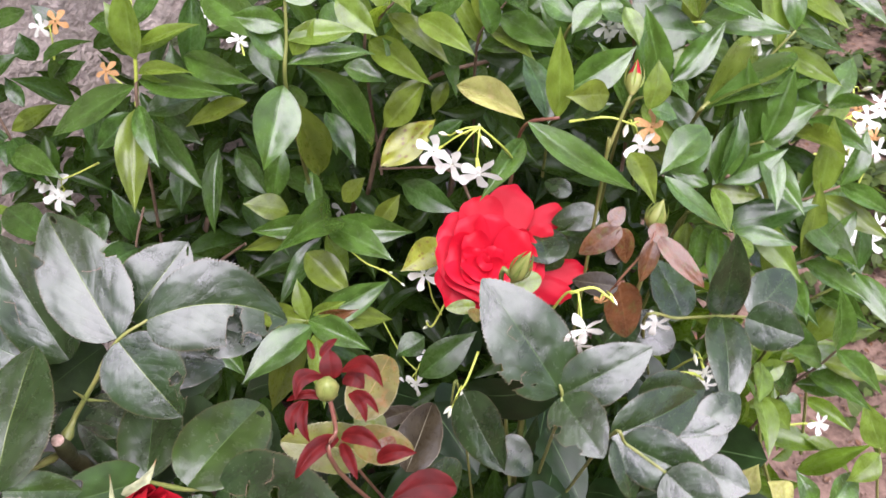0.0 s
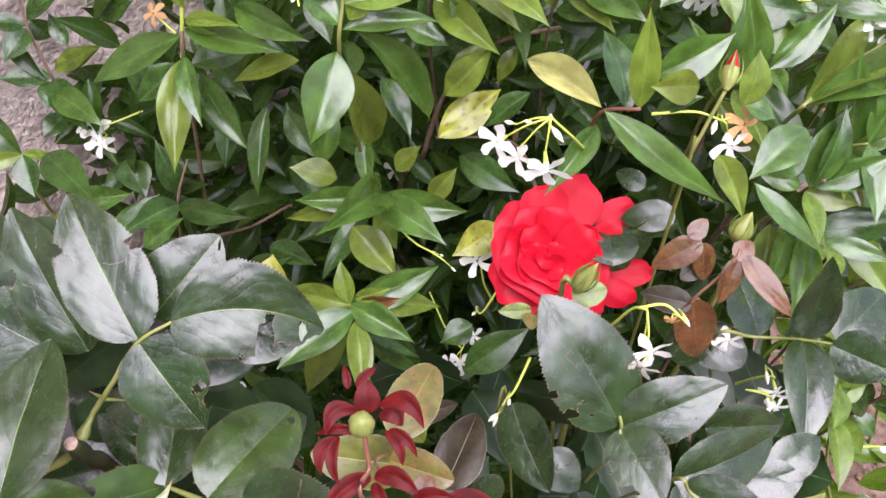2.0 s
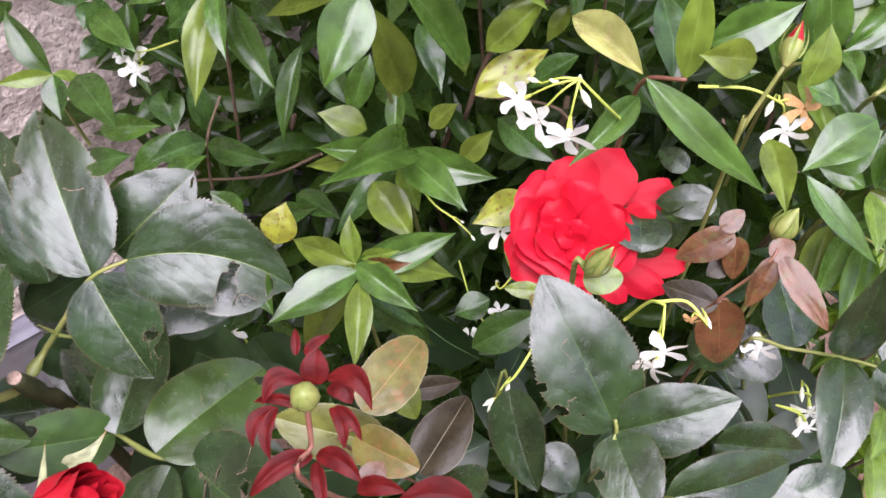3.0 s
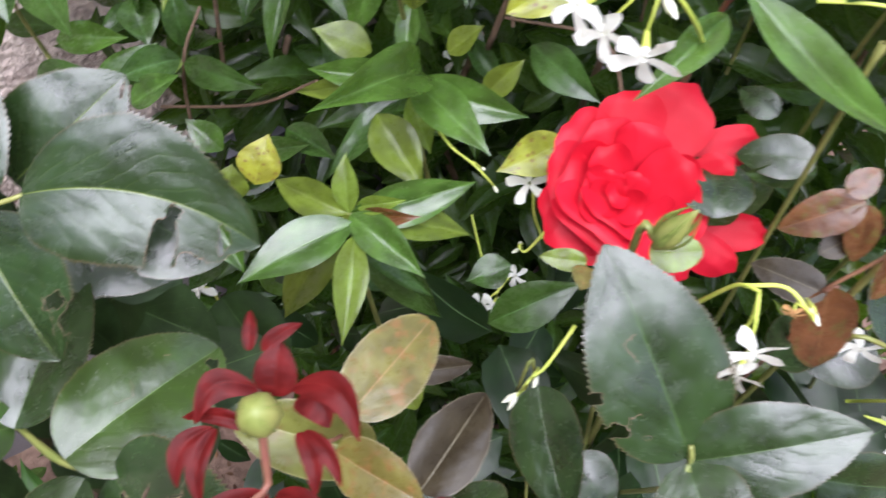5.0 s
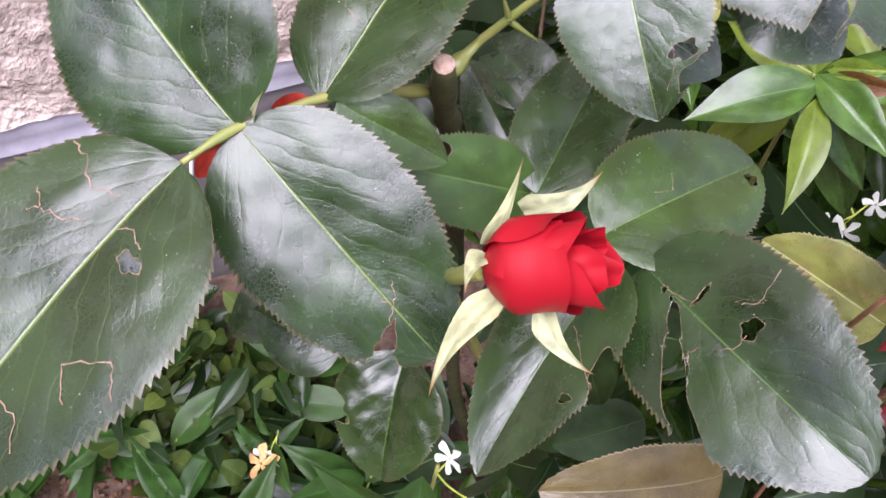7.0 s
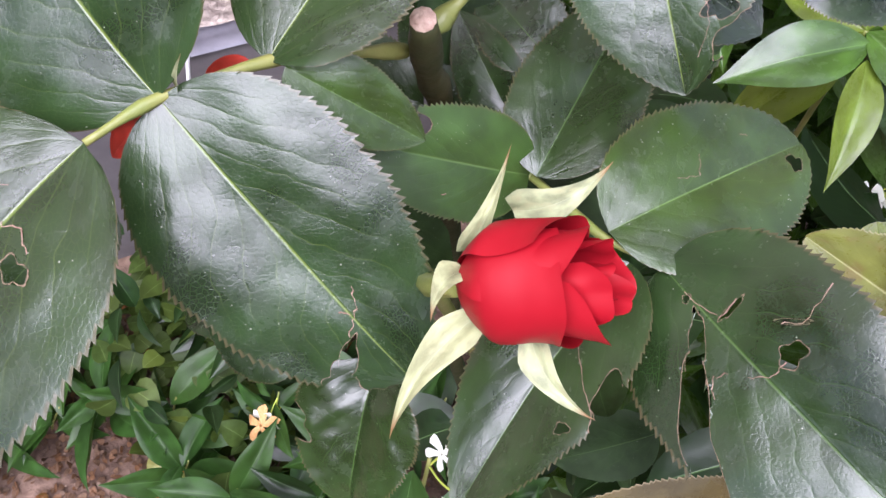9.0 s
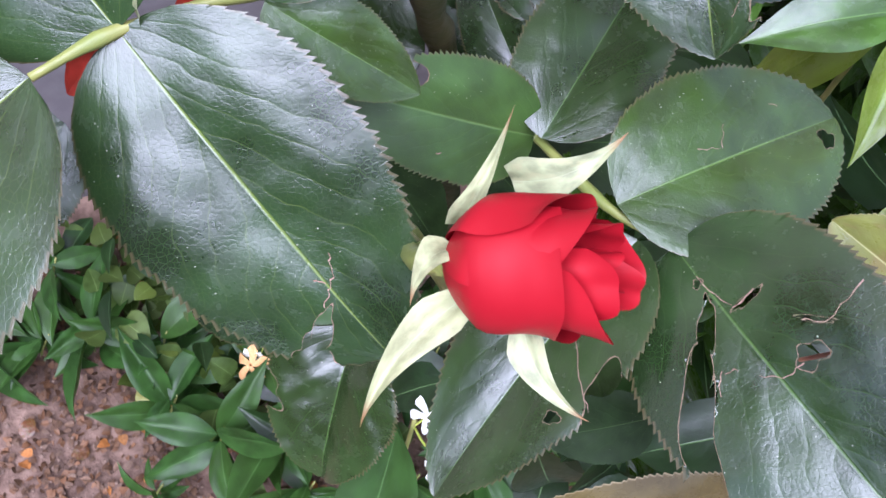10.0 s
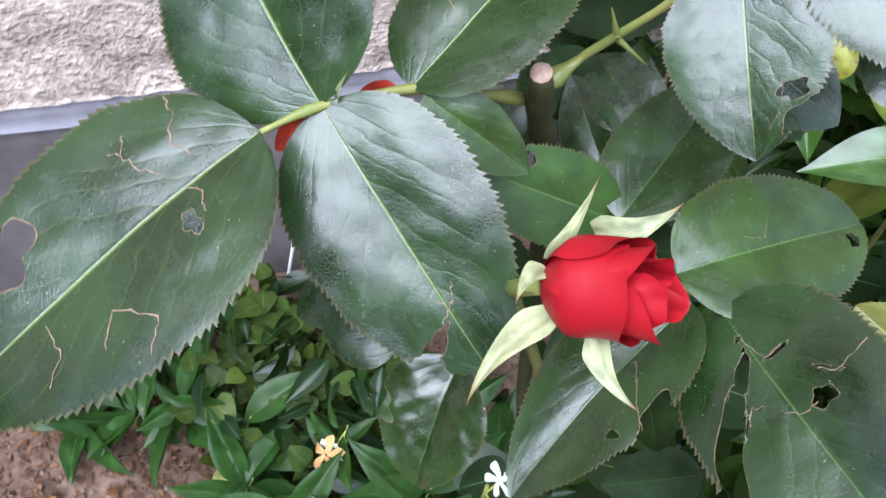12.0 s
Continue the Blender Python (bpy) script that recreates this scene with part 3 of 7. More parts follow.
def bloom_petal(rng, foot, hem, width, z0, z1, cup):
    """One petal of an open rose: a cupped, softly ruffled sheet from foot to hem, rounded at the hem."""
    (bx, by), (tx, ty) = foot, hem
    dx, dy = tx - bx, ty - by
    length = math.hypot(dx, dy)
    dx, dy = dx / length, dy / length
    jag, lean, notch = rng.uniform(0, 6), rng.uniform(-0.12, 0.12), rng.uniform(-0.5, 0.5)

    def point(u, v):
        v = v * (1 - 0.09 * u * u - 0.22 * u ** 6 + 0.05 * math.exp(-((u - notch) / 0.18) ** 2) + 0.025 * math.sin(5 * u + jag))
        half = width * 0.54 * (0.40 + 0.60 * math.sin(math.pi * min(0.55, 0.06 + 0.72 * v)))
        side = u * half + lean * length * v * v
        z = z0 + (z1 - z0) * v ** 0.8 + cup * width * u * u * (0.35 + 0.65 * v)
        z += 0.028 * length * math.sin(2.4 * u + jag) * v + 0.012 * length * math.sin(7 * u + 2 * jag + 3 * v) * v * v
        z -= 0.22 * length * max(0.0, v - 0.80) ** 2 * 9
        return (0.001 * (bx + dx * length * v - dy * side), 0.001 * (by + dy * length * v + dx * side), 0.001 * z)

    return petal_sheet("petal", "petal", point, 18, 16)


def rose_bloom(parent, at, axis):
    """A wide-open red rose, loose and uneven, its heart off the middle."""
    global bloom
    rng = random.Random(21)
    hip = [(0, 0, -0.024), (0, 0, -0.016), (0, 0, -0.006)]
    bloom = part("rose_bloom", tube(hip, 0.0035, 0.007, M["bud_green"], 10, 3, (), "hip"), parent, "open red rose with a loose ruffled heart")
    z = Vector(axis).normalized()
    y = (Vector((0.0, 0.69, 0.72)) - z * z.dot(Vector((0.0, 0.69, 0.72)))).normalized()
    x = y.cross(z)
    bloom.matrix_basis = Matrix.Translation(Vector(at)) @ Matrix((x, y, z)).transposed().to_4x4()
    for ring in (BLOOM_OUTER, BLOOM_MIDDLE, BLOOM_HEART, BLOOM_CRUMPLE):
        for bx, by, tx, ty, width, z0, z1, cup in ring:
            part("petal", bloom_petal(rng, (bx, by), (tx, ty), width, z0, z1, cup), bloom)
    for q in range(5):
        a = 2 * math.pi * q / 5
        me = blade_mesh("sepal", "sepal", 0.05, 0.3, 2, 0.0)
        d = Vector((math.cos(a), math.sin(a), -0.9)).normalized()
        part("sepal", me, bloom, "", lay((0, 0, -0.012), d * 0.024, 0.009, 0, (0, 0, 1)))


def rosebud(parent, base, tip, radius):
    """A half-opened bud: petals wrapped over one another, the inner ones standing out at the tip."""
    global bud
    b, t = Vector(base), Vector(tip)
    length = (t - b).length
    axis = (t - b).normalized()
    bud = part("rosebud", tube([b - axis * 0.004, b, b + axis * 0.004], 0.0022, 0.0032, M["bud_green"], 10, 3, (), "hip"), parent, "half-open dark red rosebud with reflexed pale sepals")
    spin = toward(axis)
    frame_m = Matrix.Translation(b) @ spin
    rng = random.Random(4)
    layers = ((0.2, 1.00, 0.70, 1.55, 0.10), (2.3, 0.97, 0.76, 1.5, 0.14), (4.3, 0.98, 0.66, 1.6, 0.10), (1.2, 0.90, 0.84, 1.3, 0.20), (3.3, 0.86, 0.90, 1.3, 0.26),
              (5.3, 0.84, 0.93, 1.2, 0.22), (0.4, 0.68, 0.92, 1.2, 0.10), (2.6, 0.62, 0.98, 1.1, 0.20), (4.6, 0.54, 1.0, 1.1, 0.16), (1.6, 0.38, 0.95, 1.2, 0.06), (3.9, 0.28, 0.93, 1.2, 0.03))
    for a0, rr, top, wrap, flare in layers:
        jag = rng.uniform(0, 6)

        def point(u, v, a0=a0, rr=rr, top=top, wrap=wrap, flare=flare, jag=jag):
            v = v ** 1.35
            z = v * top * length * (1 - 0.17 * abs(u) ** 2.2)
            w = v * top
            belly = math.sin(math.pi * (0.27 + 0.46 * w)) ** 0.7 * min(1.0, 0.15 + 0.85 * (w / 0.27) ** 0.5)
            taper = 1 - 0.26 * w * w
            r = radius * rr * belly * taper + radius * flare * 2.2 * max(0, v - 0.7) * (1 + 0.6 * math.sin(3 * u + jag))
            r += radius * 0.05 * max(0.0, (v - 0.88) / 0.12) ** 2
            r += radius * 0.05 * u + radius * 0.03 * math.sin(6 * u + 7 * v + jag) * v
            a = a0 + wrap * u * (0.55 + 0.45 * math.sin(math.pi * min(1, 0.15 + 0.6 * v)))
            z += 0.02 * length * math.sin(5 * u + jag) * v ** 3
            return (r * math.cos(a), r * math.sin(a), z)

        part("petal", petal_sheet("petal", "petal_dark", point, 18, 16), bud, "", frame_m)


def green_bud(parent, base, tip, radius, kind):
    """A closed bud in its calyx, egg-shaped with pointed sepals."""
    b, t = Vector(base), Vector(tip)
    length = (t - b).length
    axis = (t - b).normalized()
    verts, faces, index = [], [], []
    rows = [(-0.15, 0.25), (0.0, 0.62), (0.15, 0.95), (0.32, 1.0), (0.5, 0.85), (0.68, 0.55), (0.85, 0.26), (1.0, 0.03)]
    if kind == "ball":
        rows = [(-0.12, 0.3), (0.0, 0.66), (0.18, 0.93), (0.4, 1.0), (0.6, 0.93), (0.8, 0.70), (0.93, 0.40), (1.0, 0.06)]
    n = 16
    for z, r in rows:
        for k in range(n):
            a = 2 * math.pi * k / n
            rib = 1 + 0.05 * math.cos(5 * a)
            verts.append((radius * r * rib * math.cos(a), radius * r * rib * math.sin(a), z * length))
    for i in range(len(rows) - 1):
        for k in range(n):
            q = (k + 1) % n
            faces.append((i * n + k, i * n + q, i * n + n + q, i * n + n + k))
            index.append(1 if kind == "red" and i > 3 else 0)
    faces.append(tuple((len(rows) - 1) * n + k for k in range(n)))
    index.append(1 if kind == "red" else 0)
    me = mesh_of("green_bud", verts, faces, None, [M["bud_green"], M["petal_dark"]], index)
    ob = part("closed_bud", me, parent, "small closed bud showing red" if kind == "red" else "small closed green rosebud")
    ob.matrix_basis = Matrix.Translation(b) @ toward(axis)
    for q in range(5):
        a = 2 * math.pi * q / 5 + 0.3
        s = blade_mesh("sepal", "bud_sepal", 0.16, 0.3, 3, 0.0)
        part("sepal", s, ob, "", lay((radius * 0.8 * math.cos(a), radius * 0.8 * math.sin(a), 0.1 * length),
                                     (radius * 0.35 * math.cos(a), radius * 0.35 * math.sin(a), 0.98 * length), radius * 0.8, 0, (math.cos(a), math.sin(a), 0.1)))


M["bud_sepal"] = leaf_material("bud_sepal", (0.17, 0.23, 0.05), (0.3, 0.34, 0.1), (0.4, 0.45, 0.1), 0.5, 4.0, 0.2, 0.15, hue=0.2)

jasmine = thing("star_jasmine", "star jasmine climber with glossy leaves and white flowers against a wall", "climbing plant")
rose_bush = thing("rose_bush", "rose bush with dark green leaves, a red bloom and bud", "rose bush")

# ---- star jasmine: shoots with their leaves ----
# two shoots nearest the wall: jas_dark puts the wall's shade into leaf colour
shoot = stem(jasmine, "shoot", [(-0.3641, 0.6478, 0.6103), (-0.3551, 0.6245, 0.6698), (-0.3388, 0.6050, 0.7191)], 0.0016, 0.001, "stem_green")
jasmine_leaf(shoot, (-0.3388, 0.6050, 0.7191), (-0.3758, 0.6233, 0.7593), 0.0230, "jas_dark")
jasmine_leaf(shoot, (-0.3388, 0.6050, 0.7191), (-0.3733, 0.5826, 0.7194), 0.0132, "jas_lime")
jasmine_leaf(shoot, (-0.3388, 0.6050, 0.7191), (-0.3234, 0.6226, 0.7042), 0.0099, "jas_lime")
jasmine_leaf(shoot, (-0.3388, 0.6050, 0.7191), (-0.3263, 0.5825, 0.6951), 0.0213, "jas_dark")
jasmine_leaf(shoot, (-0.3271, 0.6158, 0.7127), (-0.2667, 0.5653, 0.7109), 0.0289, "jas_dark")
shoot = stem(jasmine, "shoot", [(-0.3282, 0.6972, 0.6227), (-0.3414, 0.6893, 0.7015), (-0.3373, 0.6754, 0.7445), (-0.3460, 0.6812, 0.7815), (-0.3498, 0.6897, 0.8058)], 0.0016, 0.001, "twig")
jasmine_leaf(shoot, (-0.3373, 0.6748, 0.7439), (-0.3726, 0.6585, 0.7498), 0.0194, "jas_dark")
jasmine_leaf(shoot, (-0.3356, 0.6785, 0.7471), (-0.2934, 0.6912, 0.7663), 0.0166, "jas_olive")
jasmine_leaf(shoot, (-0.3347, 0.6740, 0.7425), (-0.2947, 0.6329, 0.7230), 0.0238, "jas_dark")
jasmine_leaf(shoot, (-0.3377, 0.6721, 0.7412), (-0.3328, 0.6478, 0.7306), 0.0166, "jas_dark")
jasmine_leaf(shoot, (-0.3485, 0.6822, 0.7831), (-0.3577, 0.6531, 0.7703), 0.0215, "jas_dark")
jasmine_leaf(shoot, (-0.3488, 0.6837, 0.7847), (-0.3779, 0.6715, 0.7933), 0.0161, "jas_dark")
jasmine_leaf(shoot, (-0.3484, 0.6870, 0.7879), (-0.3157, 0.6995, 0.8089), 0.0179, "jas_dark")
jasmine_leaf(shoot, (-0.3379, 0.6780, 0.7039), (-0.3510, 0.6531, 0.6964), 0.0192, "jas_dark")
jasmine_leaf(shoot, (-0.3460, 0.6936, 0.8089), (-0.3742, 0.7005, 0.8216), 0.0160, "jas_dark")
jasmine_leaf(shoot, (-0.3213, 0.6858, 0.7663), (-0.3379, 0.7017, 0.7861), 0.0137, "jas_dark")
shoot = stem(jasmine, "shoot", [(-0.2330, 0.6728, 0.6104), (-0.2091, 0.6381, 0.7428), (-0.1937, 0.6114, 0.8129), (-0.1907, 0.6189, 0.8372), (-0.1901, 0.6397, 0.8717)], 0.0016, 0.001, "twig")
jasmine_leaf(shoot, (-0.1934, 0.6163, 0.8263), (-0.2762, 0.6283, 0.7733), 0.0245, "jas")
jasmine_leaf(shoot, (-0.1911, 0.6185, 0.8297), (-0.1173, 0.5999, 0.8282), 0.0192, "jas")
jasmine_leaf(shoot, (-0.1878, 0.6162, 0.8339), (-0.1499, 0.6191, 0.8303), 0.0139, "jas_lime")
jasmine_leaf(shoot, (-0.1925, 0.6116, 0.8129), (-0.1702, 0.5650, 0.7879), 0.0171, "jas")
jasmine_leaf(shoot, (-0.1966, 0.6116, 0.8093), (-0.1917, 0.5514, 0.7570), 0.0245, "jas_olive", bend=0.04)
jasmine_leaf(shoot, (-0.1891, 0.6202, 0.7947), (-0.1503, 0.5892, 0.7510), 0.0245, "jas_dark")
jasmine_leaf(shoot, (-0.1983, 0.6142, 0.8048), (-0.2289, 0.5993, 0.7806), 0.0209, "jas_dark")
jasmine_leaf(shoot, (-0.1945, 0.6227, 0.7981), (-0.1573, 0.6532, 0.7934), 0.0231, "jas_dark")
jasmine_leaf(shoot, (-0.1105, 0.6100, 0.8159), (-0.1610, 0.6099, 0.7945), 0.0189, "jas_olive")
jasmine_leaf(shoot, (-0.1933, 0.6323, 0.8507), (-0.2097, 0.6392, 0.8819), 0.0199, "jas_lime")
jasmine_leaf(shoot, (-0.1913, 0.6286, 0.8466), (-0.1490, 0.6267, 0.8660), 0.0152, "jas_lime")
jasmine_leaf(shoot, (-0.1898, 0.6343, 0.8663), (-0.2260, 0.6400, 0.8642), 0.0192, "jas")
jasmine_leaf(shoot, (-0.1894, 0.6344, 0.8663), (-0.1645, 0.6481, 0.8895), 0.0188, "jas")
jasmine_leaf(shoot, (-0.1724, 0.6542, 0.7967), (-0.1803, 0.6732, 0.8310), 0.0208, "jas_dark")
jasmine_leaf(shoot, (-0.1576, 0.6306, 0.8427), (-0.0989, 0.6027, 0.8354), 0.0213, "jas")
jasmine_leaf(shoot, (-0.2619, 0.6590, 0.7429), (-0.2503, 0.6869, 0.7836), 0.0179, "jas_dark")
jasmine_leaf(shoot, (-0.1953, 0.6716, 0.7739), (-0.1613, 0.6434, 0.7557), 0.0200, "jas_dark")
shoot = stem(jasmine, "shoot", [(-0.0728, 0.6296, 0.6859), (-0.0664, 0.5596, 0.8159), (-0.0615, 0.5249, 0.8817), (-0.0584, 0.5294, 0.9072), (-0.0570, 0.5371, 0.9353)], 0.0016, 0.001, "stem_green")
jasmine_leaf(shoot, (-0.0635, 0.5262, 0.8789), (-0.0751, 0.4897, 0.8395), 0.0293, "jas", bend=0.09)
jasmine_leaf(shoot, (-0.0627, 0.5351, 0.8632), (-0.0575, 0.5761, 0.7738), 0.0250, "jas_olive")
jasmine_leaf(shoot, (-0.0531, 0.5330, 0.8888), (-0.0200, 0.5895, 0.7849), 0.0252, "jas", bend=0.1)
jasmine_leaf(shoot, (-0.0600, 0.5278, 0.8918), (-0.0073, 0.5505, 0.8867), 0.0146, "jas")
jasmine_leaf(shoot, (-0.0596, 0.5254, 0.8965), (-0.0834, 0.5324, 0.9131), 0.0191, "jas")
jasmine_leaf(shoot, (-0.0554, 0.5278, 0.8983), (-0.0408, 0.5359, 0.9187), 0.0147, "jas_lime")
jasmine_leaf(shoot, (-0.0581, 0.5294, 0.9073), (-0.0159, 0.5409, 0.9071), 0.0172, "jas_lime")
jasmine_leaf(shoot, (-0.0583, 0.5312, 0.9161), (-0.0909, 0.5329, 0.9217), 0.0164, "jas")
jasmine_leaf(shoot, (-0.0568, 0.5327, 0.9312), (-0.0317, 0.5451, 0.9400), 0.0166, "jas")
jasmine_leaf(shoot, (-0.0509, 0.5924, 0.8185), (-0.0276, 0.5582, 0.7940), 0.0170, "jas_dark")
jasmine_leaf(shoot, (-0.1440, 0.6259, 0.7648), (-0.1479, 0.5836, 0.7107), 0.0169, "jas_dark")
jasmine_leaf(shoot, (-0.0679, 0.6026, 0.7598), (-0.0608, 0.5681, 0.7373), 0.0137, "jas")
jasmine_leaf(shoot, (-0.0888, 0.5947, 0.7256), (-0.1225, 0.5881, 0.7384), 0.0216, "jas_olive")
jasmine_leaf(shoot, (-0.0479, 0.6116, 0.7225), (-0.0292, 0.6189, 0.7419), 0.0169, "jas_olive")
jasmine_leaf(shoot, (-0.0194, 0.5849, 0.7191), (-0.0004, 0.5962, 0.7422), 0.0164, "jas_olive")
jasmine_leaf(shoot, (-0.0001, 0.6096, 0.7419), (0.0460, 0.5828, 0.7338), 0.0235, "jas_dark")
jasmine_leaf(shoot, (-0.1377, 0.6497, 0.7442), (-0.1109, 0.6260, 0.7169), 0.0210, "jas_dark")
jasmine_leaf(shoot, (-0.1916, 0.6787, 0.7225), (-0.1940, 0.6416, 0.6866), 0.0213, "jas_dark")
jasmine_leaf(shoot, (-0.0931, 0.6224, 0.7690), (-0.1046, 0.6048, 0.7237), 0.0193, "jas")
jasmine_leaf(shoot, (-0.0464, 0.6409, 0.8098), (-0.0411, 0.6332, 0.7732), 0.0179, "jas_dark")
shoot = stem(jasmine, "shoot", [(-0.0517, 0.6083, 0.6015), (-0.0507, 0.5633, 0.7021), (-0.0516, 0.5494, 0.7499)], 0.0016, 0.001, "stem_green")
jasmine_leaf(shoot, (-0.0516, 0.5494, 0.7499), (-0.1071, 0.5426, 0.7483), 0.0177, "jas", bend=0.08)
jasmine_leaf(shoot, (-0.0476, 0.5559, 0.7516), (-0.0686, 0.4536, 0.8034), 0.0260, "jas", bend=0.08)
jasmine_leaf(shoot, (-0.0516, 0.5494, 0.7499), (0.0005, 0.5118, 0.7459), 0.0240, "jas", bend=0.08)
jasmine_leaf(shoot, (-0.0516, 0.5494, 0.7499), (0.0116, 0.5537, 0.7389), 0.0231, "jas", bend=0.08)
jasmine_leaf(shoot, (-0.0516, 0.5494, 0.7499), (-0.1174, 0.5472, 0.7259), 0.0157, "jas_olive", bend=0.08)
jasmine_leaf(shoot, (-0.0562, 0.5487, 0.7385), (-0.0866, 0.5130, 0.7017), 0.0180, "jas_dark")
jasmine_leaf(shoot, (-0.0670, 0.5356, 0.7345), (-0.0316, 0.5074, 0.7148), 0.0253, "jas_olive")
jasmine_leaf(shoot, (-0.0536, 0.5544, 0.7367), (-0.0377, 0.5423, 0.7075), 0.0159, "jas_lime")
shoot = stem(jasmine, "shoot", [(-0.0548, 0.5113, 0.5646), (-0.0558, 0.4771, 0.6756), (-0.0548, 0.4608, 0.7391)], 0.0016, 0.001, "stem_green")
jasmine_leaf(shoot, (-0.0548, 0.4608, 0.7391), (-0.0027, 0.4971, 0.7419), 0.0221, "jas", bend=0.07)
jasmine_leaf(shoot, (-0.0548, 0.4608, 0.7391), (-0.0117, 0.4410, 0.7311), 0.0187, "jas", bend=0.07)
jasmine_leaf(shoot, (-0.0548, 0.4608, 0.7391), (-0.0117, 0.4597, 0.6928), 0.0158, "jas_dark", bend=0.07)
jasmine_leaf(shoot, (-0.0548, 0.4608, 0.7391), (-0.0006, 0.4873, 0.7134), 0.0209, "jas_olive", bend=0.07)
jasmine_leaf(shoot, (-0.0548, 0.4608, 0.7391), (-0.0980, 0.4729, 0.7362), 0.0178, "jas_olive", bend=0.07)
jasmine_leaf(shoot, (-0.0548, 0.4608, 0.7391), (-0.0618, 0.4772, 0.7620), 0.0133, "jas_lime", bend=0.07)
jasmine_leaf(shoot, (-0.0548, 0.4608, 0.7391), (-0.0843, 0.4387, 0.6719), 0.0217, "jas_olive", bend=0.07)
jasmine_leaf(shoot, (-0.0548, 0.4608, 0.7391), (-0.0090, 0.4713, 0.6608), 0.0221, "jas_dark", bend=0.07)
jasmine_leaf(shoot, (-0.0499, 0.4627, 0.7398), (-0.0193, 0.4589, 0.7512), 0.0096, "bronze")
jasmine_leaf(shoot, (-0.0524, 0.4640, 0.7416), (-0.0284, 0.4654, 0.7526), 0.0090, "jas_lime")
jasmine_leaf(shoot, (-0.1164, 0.4406, 0.7585), (-0.0894, 0.4184, 0.7307), 0.0188, "jas")
jasmine_leaf(shoot, (-0.1208, 0.4596, 0.6990), (-0.1351, 0.4356, 0.6779), 0.0187, "jas_dark")
shoot = stem(jasmine, "shoot", [(-0.2346, 0.6201, 0.4893), (-0.2469, 0.6364, 0.5782), (-0.2361, 0.6274, 0.6553), (-0.2251, 0.6431, 0.6926)], 0.0016, 0.001, "twig")
jasmine_leaf(shoot, (-0.2361, 0.6274, 0.6553), (-0.1690, 0.6094, 0.6647), 0.0215, "jas_dark")
jasmine_leaf(shoot, (-0.2361, 0.6274, 0.6553), (-0.2631, 0.6112, 0.6541), 0.0189, "jas_lime")
jasmine_leaf(shoot, (-0.2862, 0.6588, 0.6752), (-0.2633, 0.6305, 0.6583), 0.0278, "jas_dark")
jasmine_leaf(shoot, (-0.2386, 0.6363, 0.6599), (-0.2528, 0.6516, 0.7053), 0.0207, "jas_dark")
jasmine_leaf(shoot, (-0.2822, 0.6655, 0.6669), (-0.2973, 0.6255, 0.6595), 0.0213, "jas_dark")
shoot = stem(jasmine, "shoot", [(-0.1393, 0.6276, 0.6647), (-0.1914, 0.6352, 0.6237), (-0.2746, 0.6445, 0.5904)], 0.0014, 0.0012, "twig")
jasmine_leaf(shoot, (-0.1593, 0.6156, 0.6277), (-0.1144, 0.5955, 0.6291), 0.0207, "jas_dark")
jasmine_leaf(shoot, (-0.1754, 0.5987, 0.6144), (-0.1339, 0.5986, 0.6355), 0.0188, "jas_dark")
jasmine_leaf(shoot, (-0.2060, 0.6076, 0.5999), (-0.2336, 0.6096, 0.6201), 0.0214, "jas")
jasmine_leaf(shoot, (0.0181, 0.4519, 0.6934), (0.0582, 0.4710, 0.7190), 0.0236, "jas_dark")
jasmine_leaf(shoot, (0.0200, 0.5000, 0.6835), (-0.0012, 0.4877, 0.6754), 0.0193, "jas_dark")
shoot = stem(jasmine, "shoot", [(0.0602, 0.6481, 0.6798), (0.0382, 0.6548, 0.7221), (-0.0198, 0.6326, 0.7402)], 0.0016, 0.001, "twig")
jasmine_leaf(shoot, (-0.0138, 0.5933, 0.7706), (0.0273, 0.6302, 0.7885), 0.0261, "jas_spot", roll=8)
jasmine_leaf(shoot, (0.0335, 0.5322, 0.7489), (0.0043, 0.5074, 0.7408), 0.0221, "jas_spot", roll=-5)
jasmine_leaf(shoot, (0.0179, 0.6524, 0.8104), (-0.0150, 0.6292, 0.7793), 0.0217, "jas_olive")
jasmine_leaf(shoot, (0.0361, 0.6538, 0.8079), (0.0242, 0.6416, 0.7847), 0.0137, "jas_olive")
jasmine_leaf(shoot, (0.0480, 0.6157, 0.7969), (0.0157, 0.6098, 0.7683), 0.0173, "jas_dark")
shoot = stem(jasmine, "shoot", [(0.0801, 0.6746, 0.8167), (0.0396, 0.6706, 0.8086), (0.0146, 0.6668, 0.7965), (-0.0180, 0.6716, 0.7500), (-0.0374, 0.6848, 0.6762)], 0.0016, 0.0022, "twig")
jasmine_leaf(shoot, (0.0113, 0.6345, 0.8225), (-0.0110, 0.6358, 0.8550), 0.0190, "jas")
jasmine_leaf(shoot, (-0.0092, 0.6560, 0.8185), (-0.0021, 0.6652, 0.8526), 0.0197, "jas_lime")
jasmine_leaf(shoot, (0.0461, 0.6459, 0.8262), (0.0283, 0.6462, 0.8575), 0.0175, "jas_dark")
jasmine_leaf(shoot, (-0.0203, 0.6510, 0.8158), (-0.0341, 0.6594, 0.8525), 0.0181, "jas_dark")
jasmine_leaf(shoot, (-0.0412, 0.6351, 0.8313), (-0.0090, 0.6295, 0.8211), 0.0186, "jas")
